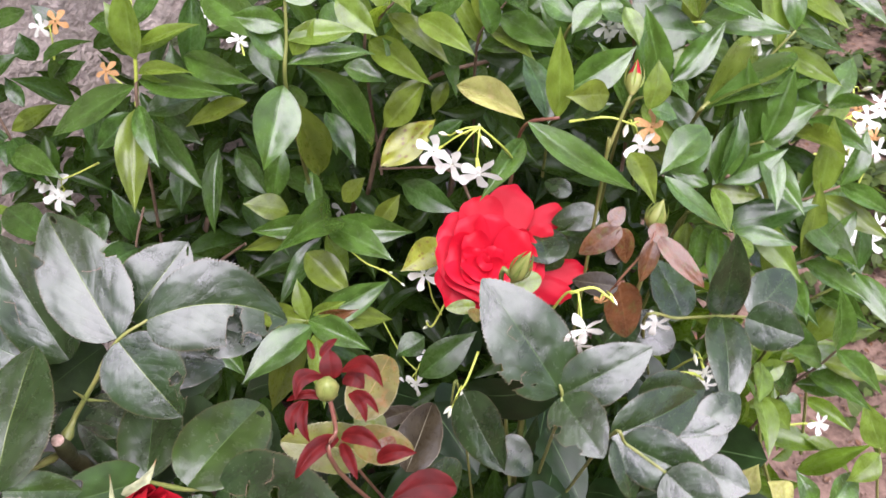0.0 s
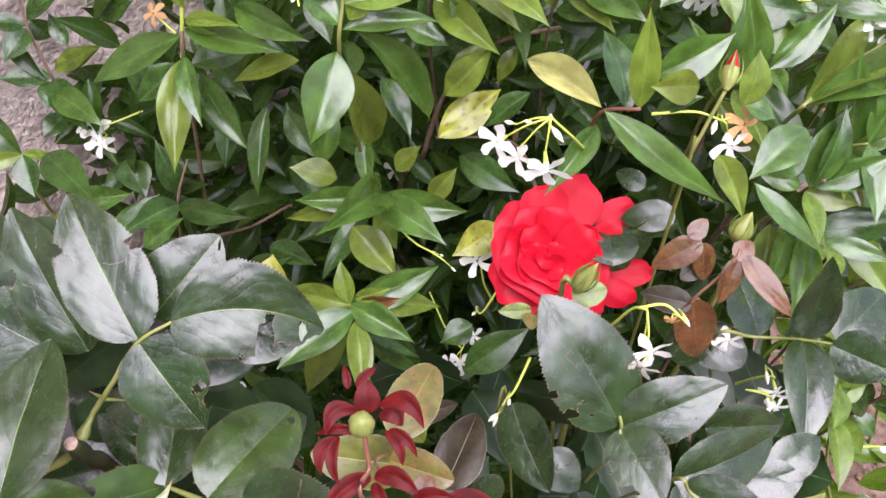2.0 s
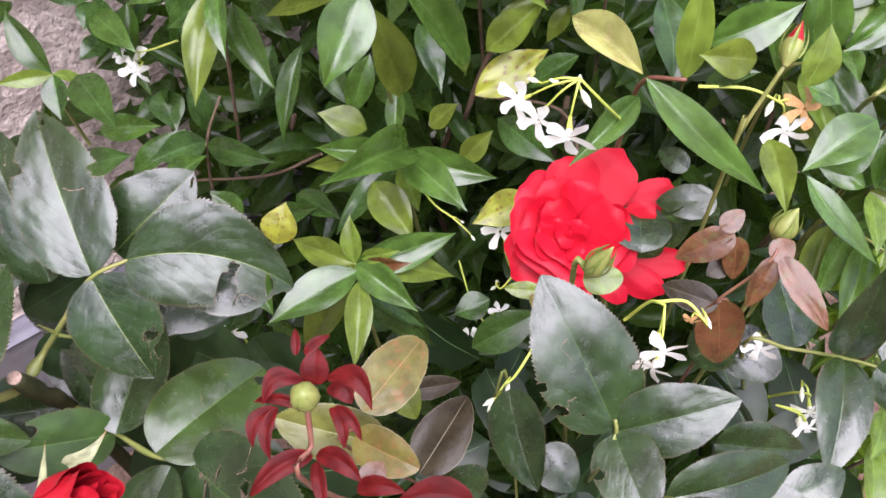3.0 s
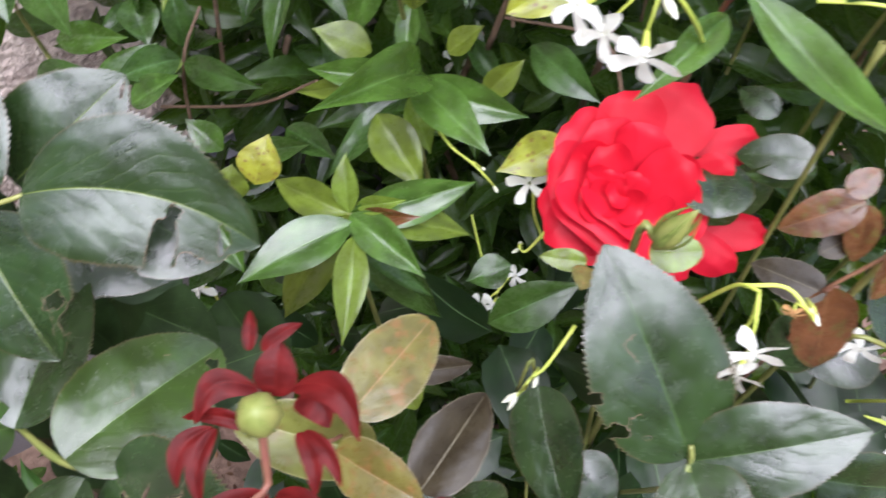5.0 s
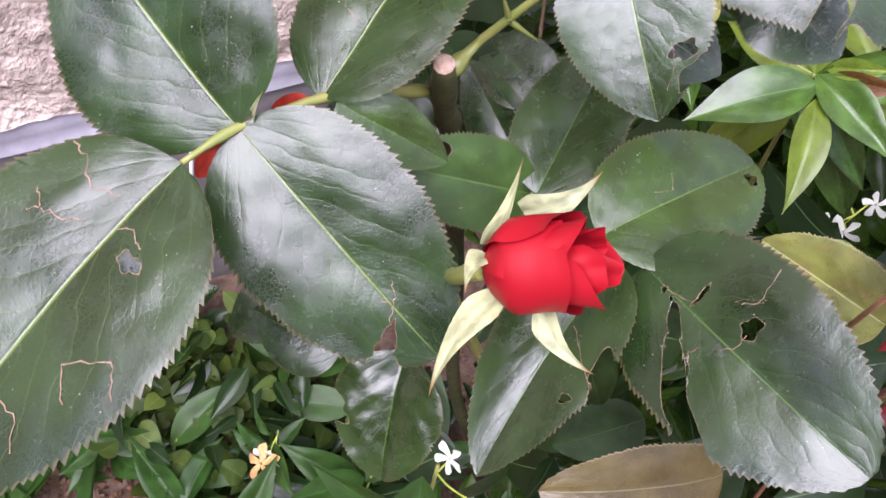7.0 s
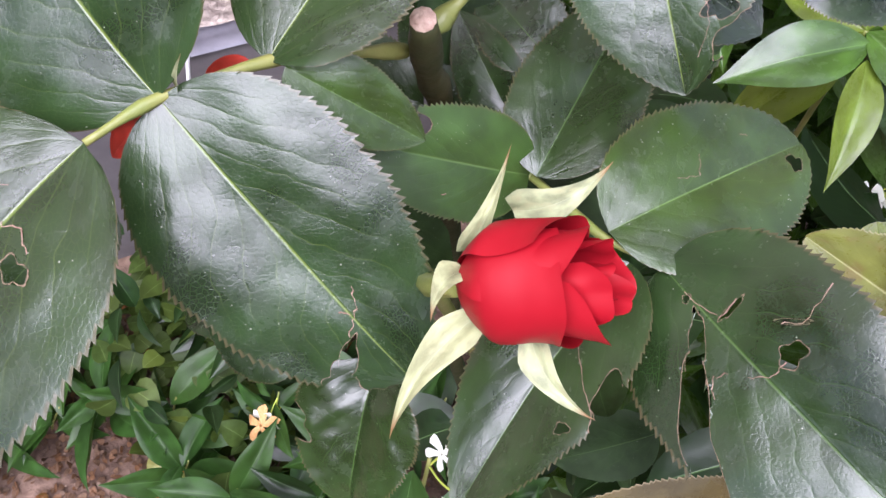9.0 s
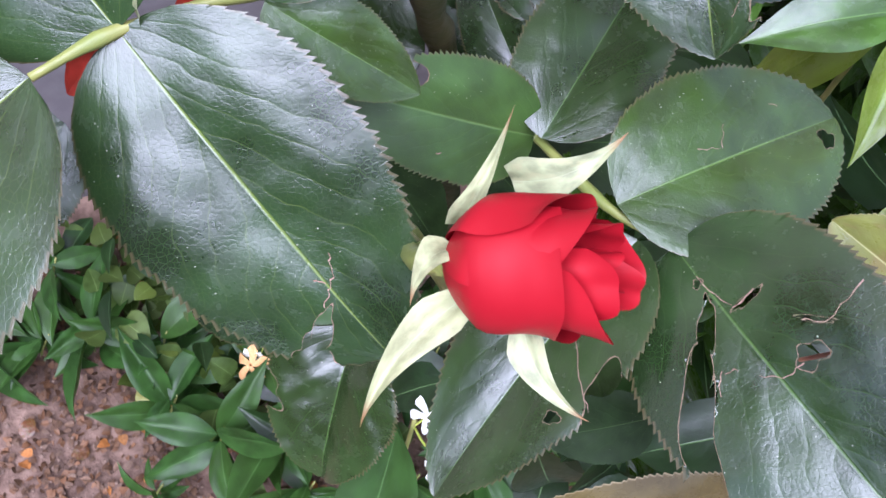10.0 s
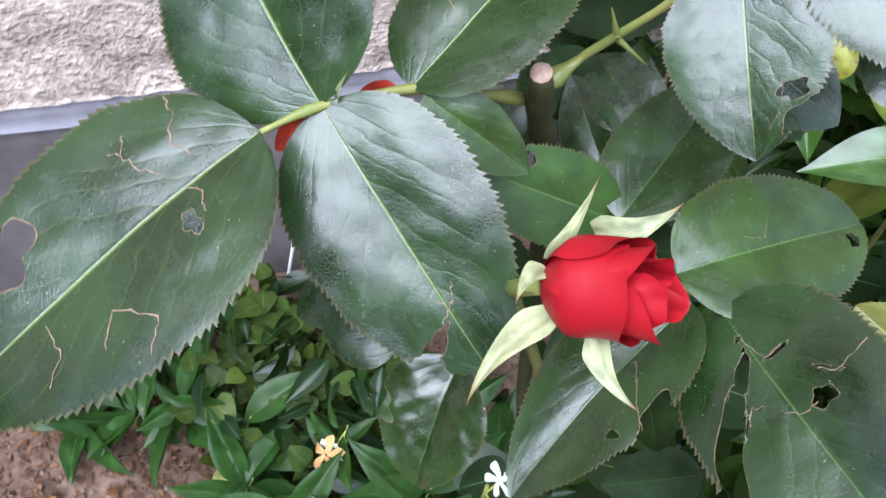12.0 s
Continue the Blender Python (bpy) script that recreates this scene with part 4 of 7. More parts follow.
shoot = stem(jasmine, "shoot", [(0.0808, 0.5508, 0.7813), (0.0827, 0.5383, 0.8139), (0.0858, 0.5092, 0.8600), (0.1043, 0.4919, 0.8764)], 0.0016, 0.001, "stem_red")
jasmine_leaf(shoot, (0.0848, 0.4982, 0.8714), (0.0430, 0.5663, 0.8552), 0.0205, "jas_pale", roll=-6)
jasmine_leaf(shoot, (0.1042, 0.4962, 0.8733), (0.1025, 0.5074, 0.9273), 0.0161, "jas_lime", bend=0.06)
jasmine_leaf(shoot, (0.1008, 0.5114, 0.8598), (0.0860, 0.5599, 0.8816), 0.0234, "jas_dark")
jasmine_leaf(shoot, (0.0864, 0.4974, 0.8703), (0.1438, 0.4339, 0.8654), 0.0188, "jas", bend=-0.12, lean=-0.06)
jasmine_leaf(shoot, (0.0858, 0.5124, 0.8482), (0.0576, 0.4662, 0.8340), 0.0148, "jas")
jasmine_leaf(shoot, (0.1110, 0.5094, 0.8854), (0.1508, 0.5229, 0.9066), 0.0216, "jas", bend=0.09)
jasmine_leaf(shoot, (0.1338, 0.5006, 0.8867), (0.1064, 0.4876, 0.8934), 0.0184, "jas_olive", roll=-20)
jasmine_leaf(shoot, (0.1135, 0.4971, 0.8726), (0.1367, 0.4971, 0.8827), 0.0117, "jas_dark")
jasmine_leaf(shoot, (0.1439, 0.4686, 0.8680), (0.1533, 0.4310, 0.8582), 0.0150, "jas_olive")
jasmine_leaf(shoot, (0.1575, 0.4971, 0.8786), (0.1617, 0.5112, 0.9044), 0.0218, "jas_lime", roll=30)
jasmine_leaf(shoot, (0.1587, 0.4974, 0.8785), (0.1748, 0.4952, 0.8732), 0.0162, "jas", roll=-25)
shoot = stem(jasmine, "shoot", [(0.2196, 0.6025, 0.7453), (0.2037, 0.5657, 0.8149), (0.1937, 0.5143, 0.8690), (0.2268, 0.5845, 0.8415), (0.2586, 0.6852, 0.8184)], 0.0016, 0.001, "stem_green")
jasmine_leaf(shoot, (0.1933, 0.5136, 0.8695), (0.3029, 0.6893, 0.8139), 0.0368, "jas_olive", roll=-12, bend=0.02)
jasmine_leaf(shoot, (0.1938, 0.5168, 0.8668), (0.3244, 0.6616, 0.8120), 0.0284, "jas")
jasmine_leaf(shoot, (0.1955, 0.5037, 0.8620), (0.1638, 0.4730, 0.8488), 0.0224, "jas", bend=0.08)
jasmine_leaf(shoot, (0.2153, 0.5170, 0.8115), (0.2253, 0.5373, 0.8559), 0.0183, "jas_dark")
jasmine_leaf(shoot, (0.1633, 0.4609, 0.8572), (0.1931, 0.4201, 0.8489), 0.0149, "jas", bend=-0.08)
jasmine_leaf(shoot, (0.2186, 0.5169, 0.8105), (0.2562, 0.5305, 0.8133), 0.0180, "jas")
shoot = stem(jasmine, "shoot", [(0.2216, 0.6115, 0.6475), (0.2220, 0.5708, 0.7409), (0.2190, 0.5334, 0.7950), (0.2188, 0.5123, 0.8199)], 0.0016, 0.001, "twig")
jasmine_leaf(shoot, (0.1798, 0.5035, 0.8300), (0.2027, 0.5108, 0.8518), 0.0236, "jas")
jasmine_leaf(shoot, (0.2138, 0.5170, 0.8096), (0.2314, 0.5431, 0.8518), 0.0215, "jas")
jasmine_leaf(shoot, (0.2154, 0.5178, 0.8104), (0.2588, 0.5269, 0.8313), 0.0170, "jas")
jasmine_leaf(shoot, (0.2116, 0.5156, 0.8083), (0.2153, 0.4788, 0.7988), 0.0140, "jas_lime")
jasmine_leaf(shoot, (0.2089, 0.5168, 0.8098), (0.1775, 0.5239, 0.8208), 0.0150, "jas")
jasmine_leaf(shoot, (0.2131, 0.5201, 0.8050), (0.2446, 0.5139, 0.8025), 0.0165, "jas_olive")
shoot = stem(jasmine, "shoot", [(0.3101, 0.6240, 0.5810), (0.3000, 0.6175, 0.6675), (0.2856, 0.5940, 0.7655), (0.2948, 0.5948, 0.7974)], 0.0016, 0.001, "twig")
jasmine_leaf(shoot, (0.2601, 0.5809, 0.7512), (0.3075, 0.5872, 0.7567), 0.0213, "jas_pale")
jasmine_leaf(shoot, (0.2940, 0.5957, 0.7984), (0.3416, 0.6284, 0.8038), 0.0193, "jas_lime")
jasmine_leaf(shoot, (0.2866, 0.5907, 0.7929), (0.3175, 0.6398, 0.8180), 0.0201, "jas")
jasmine_leaf(shoot, (0.2855, 0.5659, 0.7327), (0.3202, 0.5731, 0.7398), 0.0196, "jas_lime")
jasmine_leaf(shoot, (0.2687, 0.5937, 0.7658), (0.3190, 0.6111, 0.7531), 0.0259, "jas_olive")
jasmine_leaf(shoot, (0.3090, 0.6276, 0.7414), (0.3493, 0.6194, 0.7306), 0.0226, "jas")
jasmine_leaf(shoot, (0.3179, 0.6132, 0.7243), (0.3672, 0.6361, 0.7182), 0.0229, "jas")
jasmine_leaf(shoot, (0.2495, 0.5633, 0.7626), (0.2578, 0.5768, 0.7779), 0.0231, "jas_olive")
jasmine_leaf(shoot, (0.2392, 0.5593, 0.7904), (0.2113, 0.5715, 0.8062), 0.0240, "jas")
jasmine_leaf(shoot, (0.2510, 0.5390, 0.7660), (0.2789, 0.4936, 0.7431), 0.0204, "jas_lime", bend=-0.05)
jasmine_leaf(shoot, (0.2389, 0.5386, 0.7665), (0.2864, 0.5400, 0.7337), 0.0179, "jas_lime")
jasmine_leaf(shoot, (0.3101, 0.5742, 0.7102), (0.3537, 0.5962, 0.7032), 0.0205, "jas_lime")
jasmine_leaf(shoot, (0.2769, 0.5471, 0.7109), (0.2558, 0.5605, 0.7275), 0.0196, "jas")
shoot = stem(jasmine, "shoot", [(0.3751, 0.5761, 0.4447), (0.3376, 0.5441, 0.5804), (0.3064, 0.5105, 0.6670)], 0.0016, 0.001, "stem_green")
jasmine_leaf(shoot, (0.3025, 0.5037, 0.6748), (0.3241, 0.5210, 0.7099), 0.0200, "jas_lime")
jasmine_leaf(shoot, (0.3100, 0.5065, 0.6779), (0.3623, 0.5188, 0.6748), 0.0194, "jas_lime")
jasmine_leaf(shoot, (0.3033, 0.5015, 0.6723), (0.3281, 0.4757, 0.6568), 0.0291, "jas")
jasmine_leaf(shoot, (0.3025, 0.5031, 0.6742), (0.2811, 0.5225, 0.6820), 0.0194, "jas_lime")
jasmine_leaf(shoot, (0.3044, 0.5118, 0.6687), (0.2939, 0.5392, 0.7010), 0.0213, "jas")
jasmine_leaf(shoot, (0.3143, 0.5148, 0.6405), (0.3087, 0.5518, 0.6528), 0.0178, "jas")
jasmine_leaf(shoot, (0.3266, 0.5520, 0.6525), (0.3716, 0.5941, 0.6690), 0.0210, "jas")
jasmine_leaf(shoot, (0.3568, 0.5998, 0.6449), (0.3901, 0.5942, 0.6372), 0.0210, "jas")
shoot = stem(jasmine, "shoot", [(0.3174, 0.4818, 0.4925), (0.2792, 0.4690, 0.5881), (0.2499, 0.4458, 0.6880)], 0.0016, 0.001, "stem_green")
jasmine_leaf(shoot, (0.2518, 0.4582, 0.7028), (0.2427, 0.4267, 0.6980), 0.0198, "jas_lime")
jasmine_leaf(shoot, (0.2480, 0.4458, 0.6881), (0.2459, 0.3968, 0.6776), 0.0181, "jas_lime", bend=0.1)
jasmine_leaf(shoot, (0.2568, 0.4672, 0.6810), (0.2768, 0.4728, 0.6867), 0.0160, "jas_lime")
jasmine_leaf(shoot, (0.2657, 0.4705, 0.6529), (0.2862, 0.4548, 0.6338), 0.0181, "jas_lime")
jasmine_leaf(shoot, (0.2508, 0.4722, 0.6873), (0.2349, 0.4820, 0.7000), 0.0184, "jas")
jasmine_leaf(shoot, (0.2853, 0.4841, 0.6368), (0.3021, 0.4760, 0.6269), 0.0170, "jas")
shoot = stem(jasmine, "shoot", [(0.4474, 0.5174, 0.3845), (0.4062, 0.5016, 0.4971), (0.3803, 0.4858, 0.5732)], 0.0016, 0.001, "stem_green")
jasmine_leaf(shoot, (0.3811, 0.4852, 0.5725), (0.3632, 0.5041, 0.6107), 0.0224, "jas_lime")
jasmine_leaf(shoot, (0.3802, 0.4829, 0.5698), (0.3533, 0.4680, 0.5531), 0.0235, "jas_lime")
jasmine_leaf(shoot, (0.3825, 0.4830, 0.5697), (0.3983, 0.5065, 0.5968), 0.0226, "jas_lime")
jasmine_leaf(shoot, (0.2935, 0.4292, 0.5724), (0.2697, 0.4306, 0.6060), 0.0251, "jas_pale")
jasmine_leaf(shoot, (0.2428, 0.4130, 0.6176), (0.2501, 0.4136, 0.6496), 0.0204, "jas_pale")
jasmine_leaf(shoot, (0.3397, 0.4531, 0.5363), (0.3712, 0.4862, 0.5427), 0.0256, "jas")
jasmine_leaf(shoot, (0.3263, 0.4530, 0.5365), (0.3129, 0.4731, 0.5606), 0.0180, "jas")
shoot = stem(jasmine, "shoot", [(0.1834, 0.6671, 0.7140), (0.1796, 0.6512, 0.8052), (0.1718, 0.6390, 0.8543), (0.1642, 0.6514, 0.9000)], 0.0016, 0.001, "twig")
jasmine_leaf(shoot, (0.1699, 0.6235, 0.8683), (0.2166, 0.6215, 0.8628), 0.0320, "jas_dark")
jasmine_leaf(shoot, (0.1679, 0.6250, 0.8701), (0.1920, 0.6417, 0.8874), 0.0224, "jas_dark")
jasmine_leaf(shoot, (0.1659, 0.6276, 0.8731), (0.1322, 0.6288, 0.8771), 0.0216, "jas")
jasmine_leaf(shoot, (0.1186, 0.5550, 0.8608), (0.0927, 0.5833, 0.8627), 0.0228, "jas_dark")
jasmine_leaf(shoot, (0.1680, 0.6304, 0.8761), (0.2309, 0.6701, 0.8563), 0.0206, "jas")
jasmine_leaf(shoot, (0.1917, 0.6075, 0.8485), (0.2116, 0.6134, 0.8540), 0.0240, "jas_lime")
jasmine_leaf(shoot, (0.2351, 0.6592, 0.8435), (0.2059, 0.6887, 0.8477), 0.0216, "jas")
jasmine_leaf(shoot, (0.1408, 0.6146, 0.8921), (0.1214, 0.5976, 0.8760), 0.0193, "jas")
jasmine_leaf(shoot, (0.1582, 0.6129, 0.8886), (0.1676, 0.5951, 0.8684), 0.0155, "jas_lime")
jasmine_leaf(shoot, (0.1043, 0.6330, 0.8839), (0.1281, 0.6231, 0.8714), 0.0200, "jas")
jasmine_leaf(shoot, (-0.0317, 0.5636, 0.9175), (-0.0048, 0.5470, 0.9006), 0.0184, "jas_lime")
jasmine_leaf(shoot, (0.0167, 0.6227, 0.8770), (0.0565, 0.5852, 0.8662), 0.0197, "jas_lime")
jasmine_leaf(shoot, (-0.0100, 0.6061, 0.7967), (0.0209, 0.6200, 0.8285), 0.0228, "jas_olive")
jasmine_leaf(shoot, (0.0155, 0.6281, 0.8828), (0.0372, 0.6422, 0.8970), 0.0224, "jas_dark")
jasmine_leaf(shoot, (0.0125, 0.6831, 0.7933), (0.0179, 0.6928, 0.8331), 0.0210, "jas_dark")
jasmine_leaf(shoot, (0.0694, 0.6346, 0.8575), (0.0570, 0.6370, 0.8909), 0.0203, "jas")
jasmine_leaf(shoot, (0.0253, 0.6254, 0.8798), (0.0528, 0.6139, 0.8973), 0.0220, "jas")
jasmine_leaf(shoot, (-0.0506, 0.5968, 0.8777), (-0.0198, 0.6065, 0.8892), 0.0271, "jas")
shoot = stem(jasmine, "shoot", [(-0.1966, 0.6173, 0.8084), (-0.1869, 0.6145, 0.8521), (-0.1832, 0.6242, 0.8946)], 0.0016, 0.001, "stem_lime")
jasmine_leaf(shoot, (-0.1865, 0.6124, 0.8496), (-0.1855, 0.6221, 0.9078), 0.0246, "jas_lime")
jasmine_leaf(shoot, (-0.1844, 0.6187, 0.8570), (-0.1369, 0.6202, 0.8733), 0.0113, "jas_lime")
jasmine_leaf(shoot, (-0.1498, 0.6533, 0.8810), (-0.1582, 0.6306, 0.8235), 0.0209, "jas_dark")
jasmine_leaf(shoot, (-0.1297, 0.6157, 0.8988), (-0.0690, 0.5733, 0.8809), 0.0259, "jas")
jasmine_leaf(shoot, (-0.1033, 0.6327, 0.8572), (-0.0851, 0.6006, 0.8356), 0.0205, "jas_dark")
jasmine_leaf(shoot, (-0.1882, 0.6152, 0.8372), (-0.1409, 0.5975, 0.8469), 0.0114, "jas_lime")
jasmine_leaf(shoot, (-0.3072, 0.7200, 0.7743), (-0.2734, 0.7207, 0.7901), 0.0195, "jas_dark")
jasmine_leaf(shoot, (-0.3120, 0.7110, 0.7956), (-0.3208, 0.7166, 0.8189), 0.0208, "jas_dark")
jasmine_leaf(shoot, (-0.3209, 0.7379, 0.8287), (-0.3441, 0.7161, 0.8193), 0.0237, "jas")
jasmine_leaf(shoot, (-0.2972, 0.7355, 0.8091), (-0.3161, 0.7410, 0.8322), 0.0192, "jas_dark")
jasmine_leaf(shoot, (-0.3319, 0.6626, 0.7374), (-0.2801, 0.6315, 0.7304), 0.0235, "jas")
jasmine_leaf(shoot, (-0.3321, 0.6833, 0.7464), (-0.2959, 0.6874, 0.7659), 0.0173, "jas_olive")
jasmine_leaf(shoot, (-0.3463, 0.7069, 0.7600), (-0.3601, 0.7069, 0.7768), 0.0195, "jas_dark")
jasmine_leaf(shoot, (-0.1186, 0.4900, 0.7087), (-0.1160, 0.5081, 0.7300), 0.0240, "jas_spot", roll=4)
jasmine_leaf(shoot, (-0.1311, 0.4837, 0.6990), (-0.1325, 0.4950, 0.7153), 0.0220, "jas_olive", roll=4)
jasmine_leaf(shoot, (-0.2234, 0.6058, 0.6780), (-0.2492, 0.5676, 0.6834), 0.0240, "jas_dark")
jasmine_leaf(shoot, (-0.2724, 0.5741, 0.6599), (-0.2348, 0.6026, 0.6905), 0.0220, "jas_dark")
jasmine_leaf(shoot, (-0.3105, 0.6002, 0.6750), (-0.2587, 0.6067, 0.6848), 0.0220, "jas")
jasmine_leaf(shoot, (-0.2421, 0.5690, 0.6636), (-0.2070, 0.5775, 0.6909), 0.0200, "jas")
jasmine_leaf(shoot, (-0.3104, 0.5701, 0.6630), (-0.2654, 0.5721, 0.6833), 0.0220, "jas_dark")
jasmine_leaf(shoot, (-0.0509, 0.4559, 0.7393), (-0.0912, 0.4124, 0.7302), 0.0242, "jas", roll=14, bend=0.06)
jasmine_leaf(shoot, (-0.0495, 0.4508, 0.7365), (-0.0392, 0.4040, 0.7163), 0.0161, "jas_lime", roll=-14)

# leafy sprays that fill the sunny side of the climber, their leaves in crossed pairs
def jasmine_spray(foot, tip, pairs, size, seed):
    rng = random.Random(seed)
    a, b = Vector(foot), Vector(tip)
    low = a + Vector((0.0, 0.06, -0.16))
    main = stem(jasmine, "shoot", [tuple(low), tuple(a), tuple(a.lerp(b, 0.55) + Vector((0, -0.004, 0.006))), tuple(b)], 0.0014, 0.0008, rng.choice(("stem_green", "twig")))
    along = (b - a).normalized()
    across = along.cross(FACE).normalized()
    up = across.cross(along)
    for k in range(pairs):
        node = a.lerp(b, 0.15 + 0.85 * k / (pairs - 1))
        twist = rng.uniform(-0.5, 0.5) + (0.9 if k % 2 else 0.0)
        arm = across * math.cos(twist) + up * math.sin(twist) * 0.6
        for sg in (-1, 1):
            s = size * rng.uniform(0.75, 1.15) * (0.8 if k == pairs - 1 else 1.0)
            d = (along * rng.uniform(0.35, 0.8) + arm * sg + Vector((0, -0.15, rng.uniform(-0.5, 0.1)))).normalized()
            jasmine_leaf(main, tuple(node), tuple(node + d * s), s * rng.uniform(0.31, 0.38), rng.choice(("jas", "jas", "jas", "jas_olive", "jas_lime", "jas_dark")), rng.uniform(-16, 16))


for q, (foot, tip) in enumerate((((0.205, 0.650, 0.827), (0.220, 0.626, 0.889)),
                   ((0.248, 0.619, 0.816), (0.279, 0.616, 0.869)),
                   ((0.267, 0.592, 0.782), (0.302, 0.584, 0.829)),
                   ((0.223, 0.568, 0.791), (0.246, 0.538, 0.829)),
                   ((0.268, 0.553, 0.752), (0.310, 0.547, 0.786)),
                   ((0.266, 0.531, 0.711), (0.298, 0.516, 0.751)),
                   ((0.303, 0.533, 0.678), (0.330, 0.524, 0.726)),
                   ((0.122, 0.658, 0.831), (0.144, 0.651, 0.881)),
                   ((0.058, 0.662, 0.829), (0.081, 0.653, 0.876)),
                   ((0.163, 0.593, 0.812), (0.187, 0.568, 0.856)),
                   ((0.295, 0.494, 0.634), (0.308, 0.473, 0.699)),
                   ((-0.026, 0.649, 0.840), (-0.000, 0.646, 0.879)),
                   ((0.291, 0.703, 0.846), (0.329, 0.703, 0.872)),
                   ((0.202, 0.540, 0.761), (0.228, 0.505, 0.779)))):
    jasmine_spray(foot, tip, 4, 0.060, 200 + q)

# ---- star jasmine: flower clusters ----
cluster = stem(jasmine, "inflorescence", [(0.0821, 0.5102, 0.8308), (0.0710, 0.4723, 0.8688), (0.0571, 0.4616, 0.8896)], 0.0009, 0.0006, "stem_lime")
jasmine_flower(cluster, (0.0571, 0.4616, 0.8896), (0.0314, 0.4540, 0.8781), 0.012, (-0.5, -0.5, -0.3), "white")
jasmine_flower(cluster, (0.0571, 0.4616, 0.8896), (0.0421, 0.4477, 0.8741), 0.012, (-0.2, -0.6, -0.6), "white")
jasmine_flower(cluster, (0.0571, 0.4616, 0.8896), (0.0568, 0.4435, 0.8705), 0.0135, (0.1, -0.5, -0.8), "white")
jasmine_flower(cluster, (0.0571, 0.4616, 0.8896), (0.0641, 0.4574, 0.8781), 0.006, (0.5, -0.2, -0.8), "bud")
jasmine_flower(cluster, (0.0571, 0.4616, 0.8896), (0.0437, 0.4605, 0.8875), 0.004, (-0.8, -0.2, 0.1), "bud")
jasmine_flower(cluster, (0.0571, 0.4616, 0.8896), (0.0568, 0.4630, 0.8909), 0.004, (0, -0.2, 1), "bud")
jasmine_flower(cluster, (0.0571, 0.4616, 0.8896), (0.0343, 0.4590, 0.8874), 0.004, (-0.8, -0.2, 0.1), "bud")
cluster = stem(jasmine, "inflorescence", [(0.1103, 0.4910, 0.8743), (0.1324, 0.4926, 0.8762), (0.1477, 0.4941, 0.8706)], 0.0009, 0.0006, "stem_lime")
jasmine_flower(cluster, (0.1477, 0.4941, 0.8706), (0.1546, 0.4889, 0.8586), 0.0125, (0.1, -0.6, -0.7), "white")
jasmine_flower(cluster, (0.1477, 0.4941, 0.8706), (0.1610, 0.4989, 0.8654), 0.012, (0.5, -0.6, -0.1), "wilted")
jasmine_flower(cluster, (0.1477, 0.4941, 0.8706), (0.1439, 0.4923, 0.8624), 0.006, (-0.3, -0.4, -0.8), "bud")
cluster = stem(jasmine, "inflorescence", [(0.0981, 0.4207, 0.7828), (0.1056, 0.4080, 0.8135), (0.1115, 0.4014, 0.8207)], 0.0009, 0.0006, "stem_lime")
jasmine_flower(cluster, (0.1115, 0.4014, 0.8207), (0.1148, 0.3857, 0.8077), 0.012, (0.3, -0.5, -0.6), "white")
jasmine_flower(cluster, (0.1115, 0.4014, 0.8207), (0.1111, 0.3799, 0.8024), 0.01, (-0.3, -0.5, -0.8), "white")
cluster = stem(jasmine, "inflorescence", [(0.1084, 0.4085, 0.8136), (0.1212, 0.4077, 0.8184), (0.1311, 0.3991, 0.8157)], 0.0009, 0.0006, "stem_lime")
jasmine_flower(cluster, (0.1311, 0.3991, 0.8157), (0.1238, 0.3988, 0.8165), 0.005, (-0.2, -0.4, -0.8), "wilted")
jasmine_flower(cluster, (0.1311, 0.3991, 0.8157), (0.1332, 0.3980, 0.8143), 0.004, (0.4, -0.2, -0.8), "bud")
cluster = stem(jasmine, "inflorescence", [(0.1951, 0.4702, 0.6794), (0.2005, 0.4544, 0.7082), (0.2060, 0.4491, 0.7170)], 0.0009, 0.0006, "stem_lime")
jasmine_flower(cluster, (0.2060, 0.4491, 0.7170), (0.2091, 0.4423, 0.7092), 0.011, (0.1, -0.6, -0.7), "white")
jasmine_flower(cluster, (0.2060, 0.4491, 0.7170), (0.2034, 0.4451, 0.7134), 0.005, (0, -0.5, -0.8), "bud")
cluster = stem(jasmine, "inflorescence", [(0.2238, 0.5394, 0.6831), (0.1942, 0.4913, 0.7158), (0.1695, 0.4489, 0.7558)], 0.0009, 0.0006, "stem_lime")
jasmine_flower(cluster, (0.1695, 0.4489, 0.7558), (0.1687, 0.4379, 0.7602), 0.011, (0, -0.6, -0.6), "white")
cluster = stem(jasmine, "inflorescence", [(-0.2557, 0.6505, 0.7334), (-0.2799, 0.6541, 0.7195), (-0.2933, 0.6535, 0.7142)], 0.0009, 0.0006, "stem_lime")
jasmine_flower(cluster, (-0.2933, 0.6535, 0.7142), (-0.3025, 0.6543, 0.7051), 0.017, (-0.2, -0.8, 0.2), "white")
jasmine_flower(cluster, (-0.2933, 0.6535, 0.7142), (-0.3115, 0.6592, 0.7117), 0.014, (-0.5, -0.5, 0.6), "white")
jasmine_flower(cluster, (-0.2933, 0.6535, 0.7142), (-0.2961, 0.6461, 0.7004), 0.014, (0.1, -0.6, -0.6), "white")
cluster = stem(jasmine, "inflorescence", [(0.0319, 0.5270, 0.6794), (0.0258, 0.5204, 0.7026), (0.0234, 0.5176, 0.7217)], 0.0009, 0.0006, "stem_lime")
jasmine_flower(cluster, (0.0234, 0.5176, 0.7217), (0.0206, 0.5170, 0.7287), 0.0125, (0, -0.8, 0.5), "white")
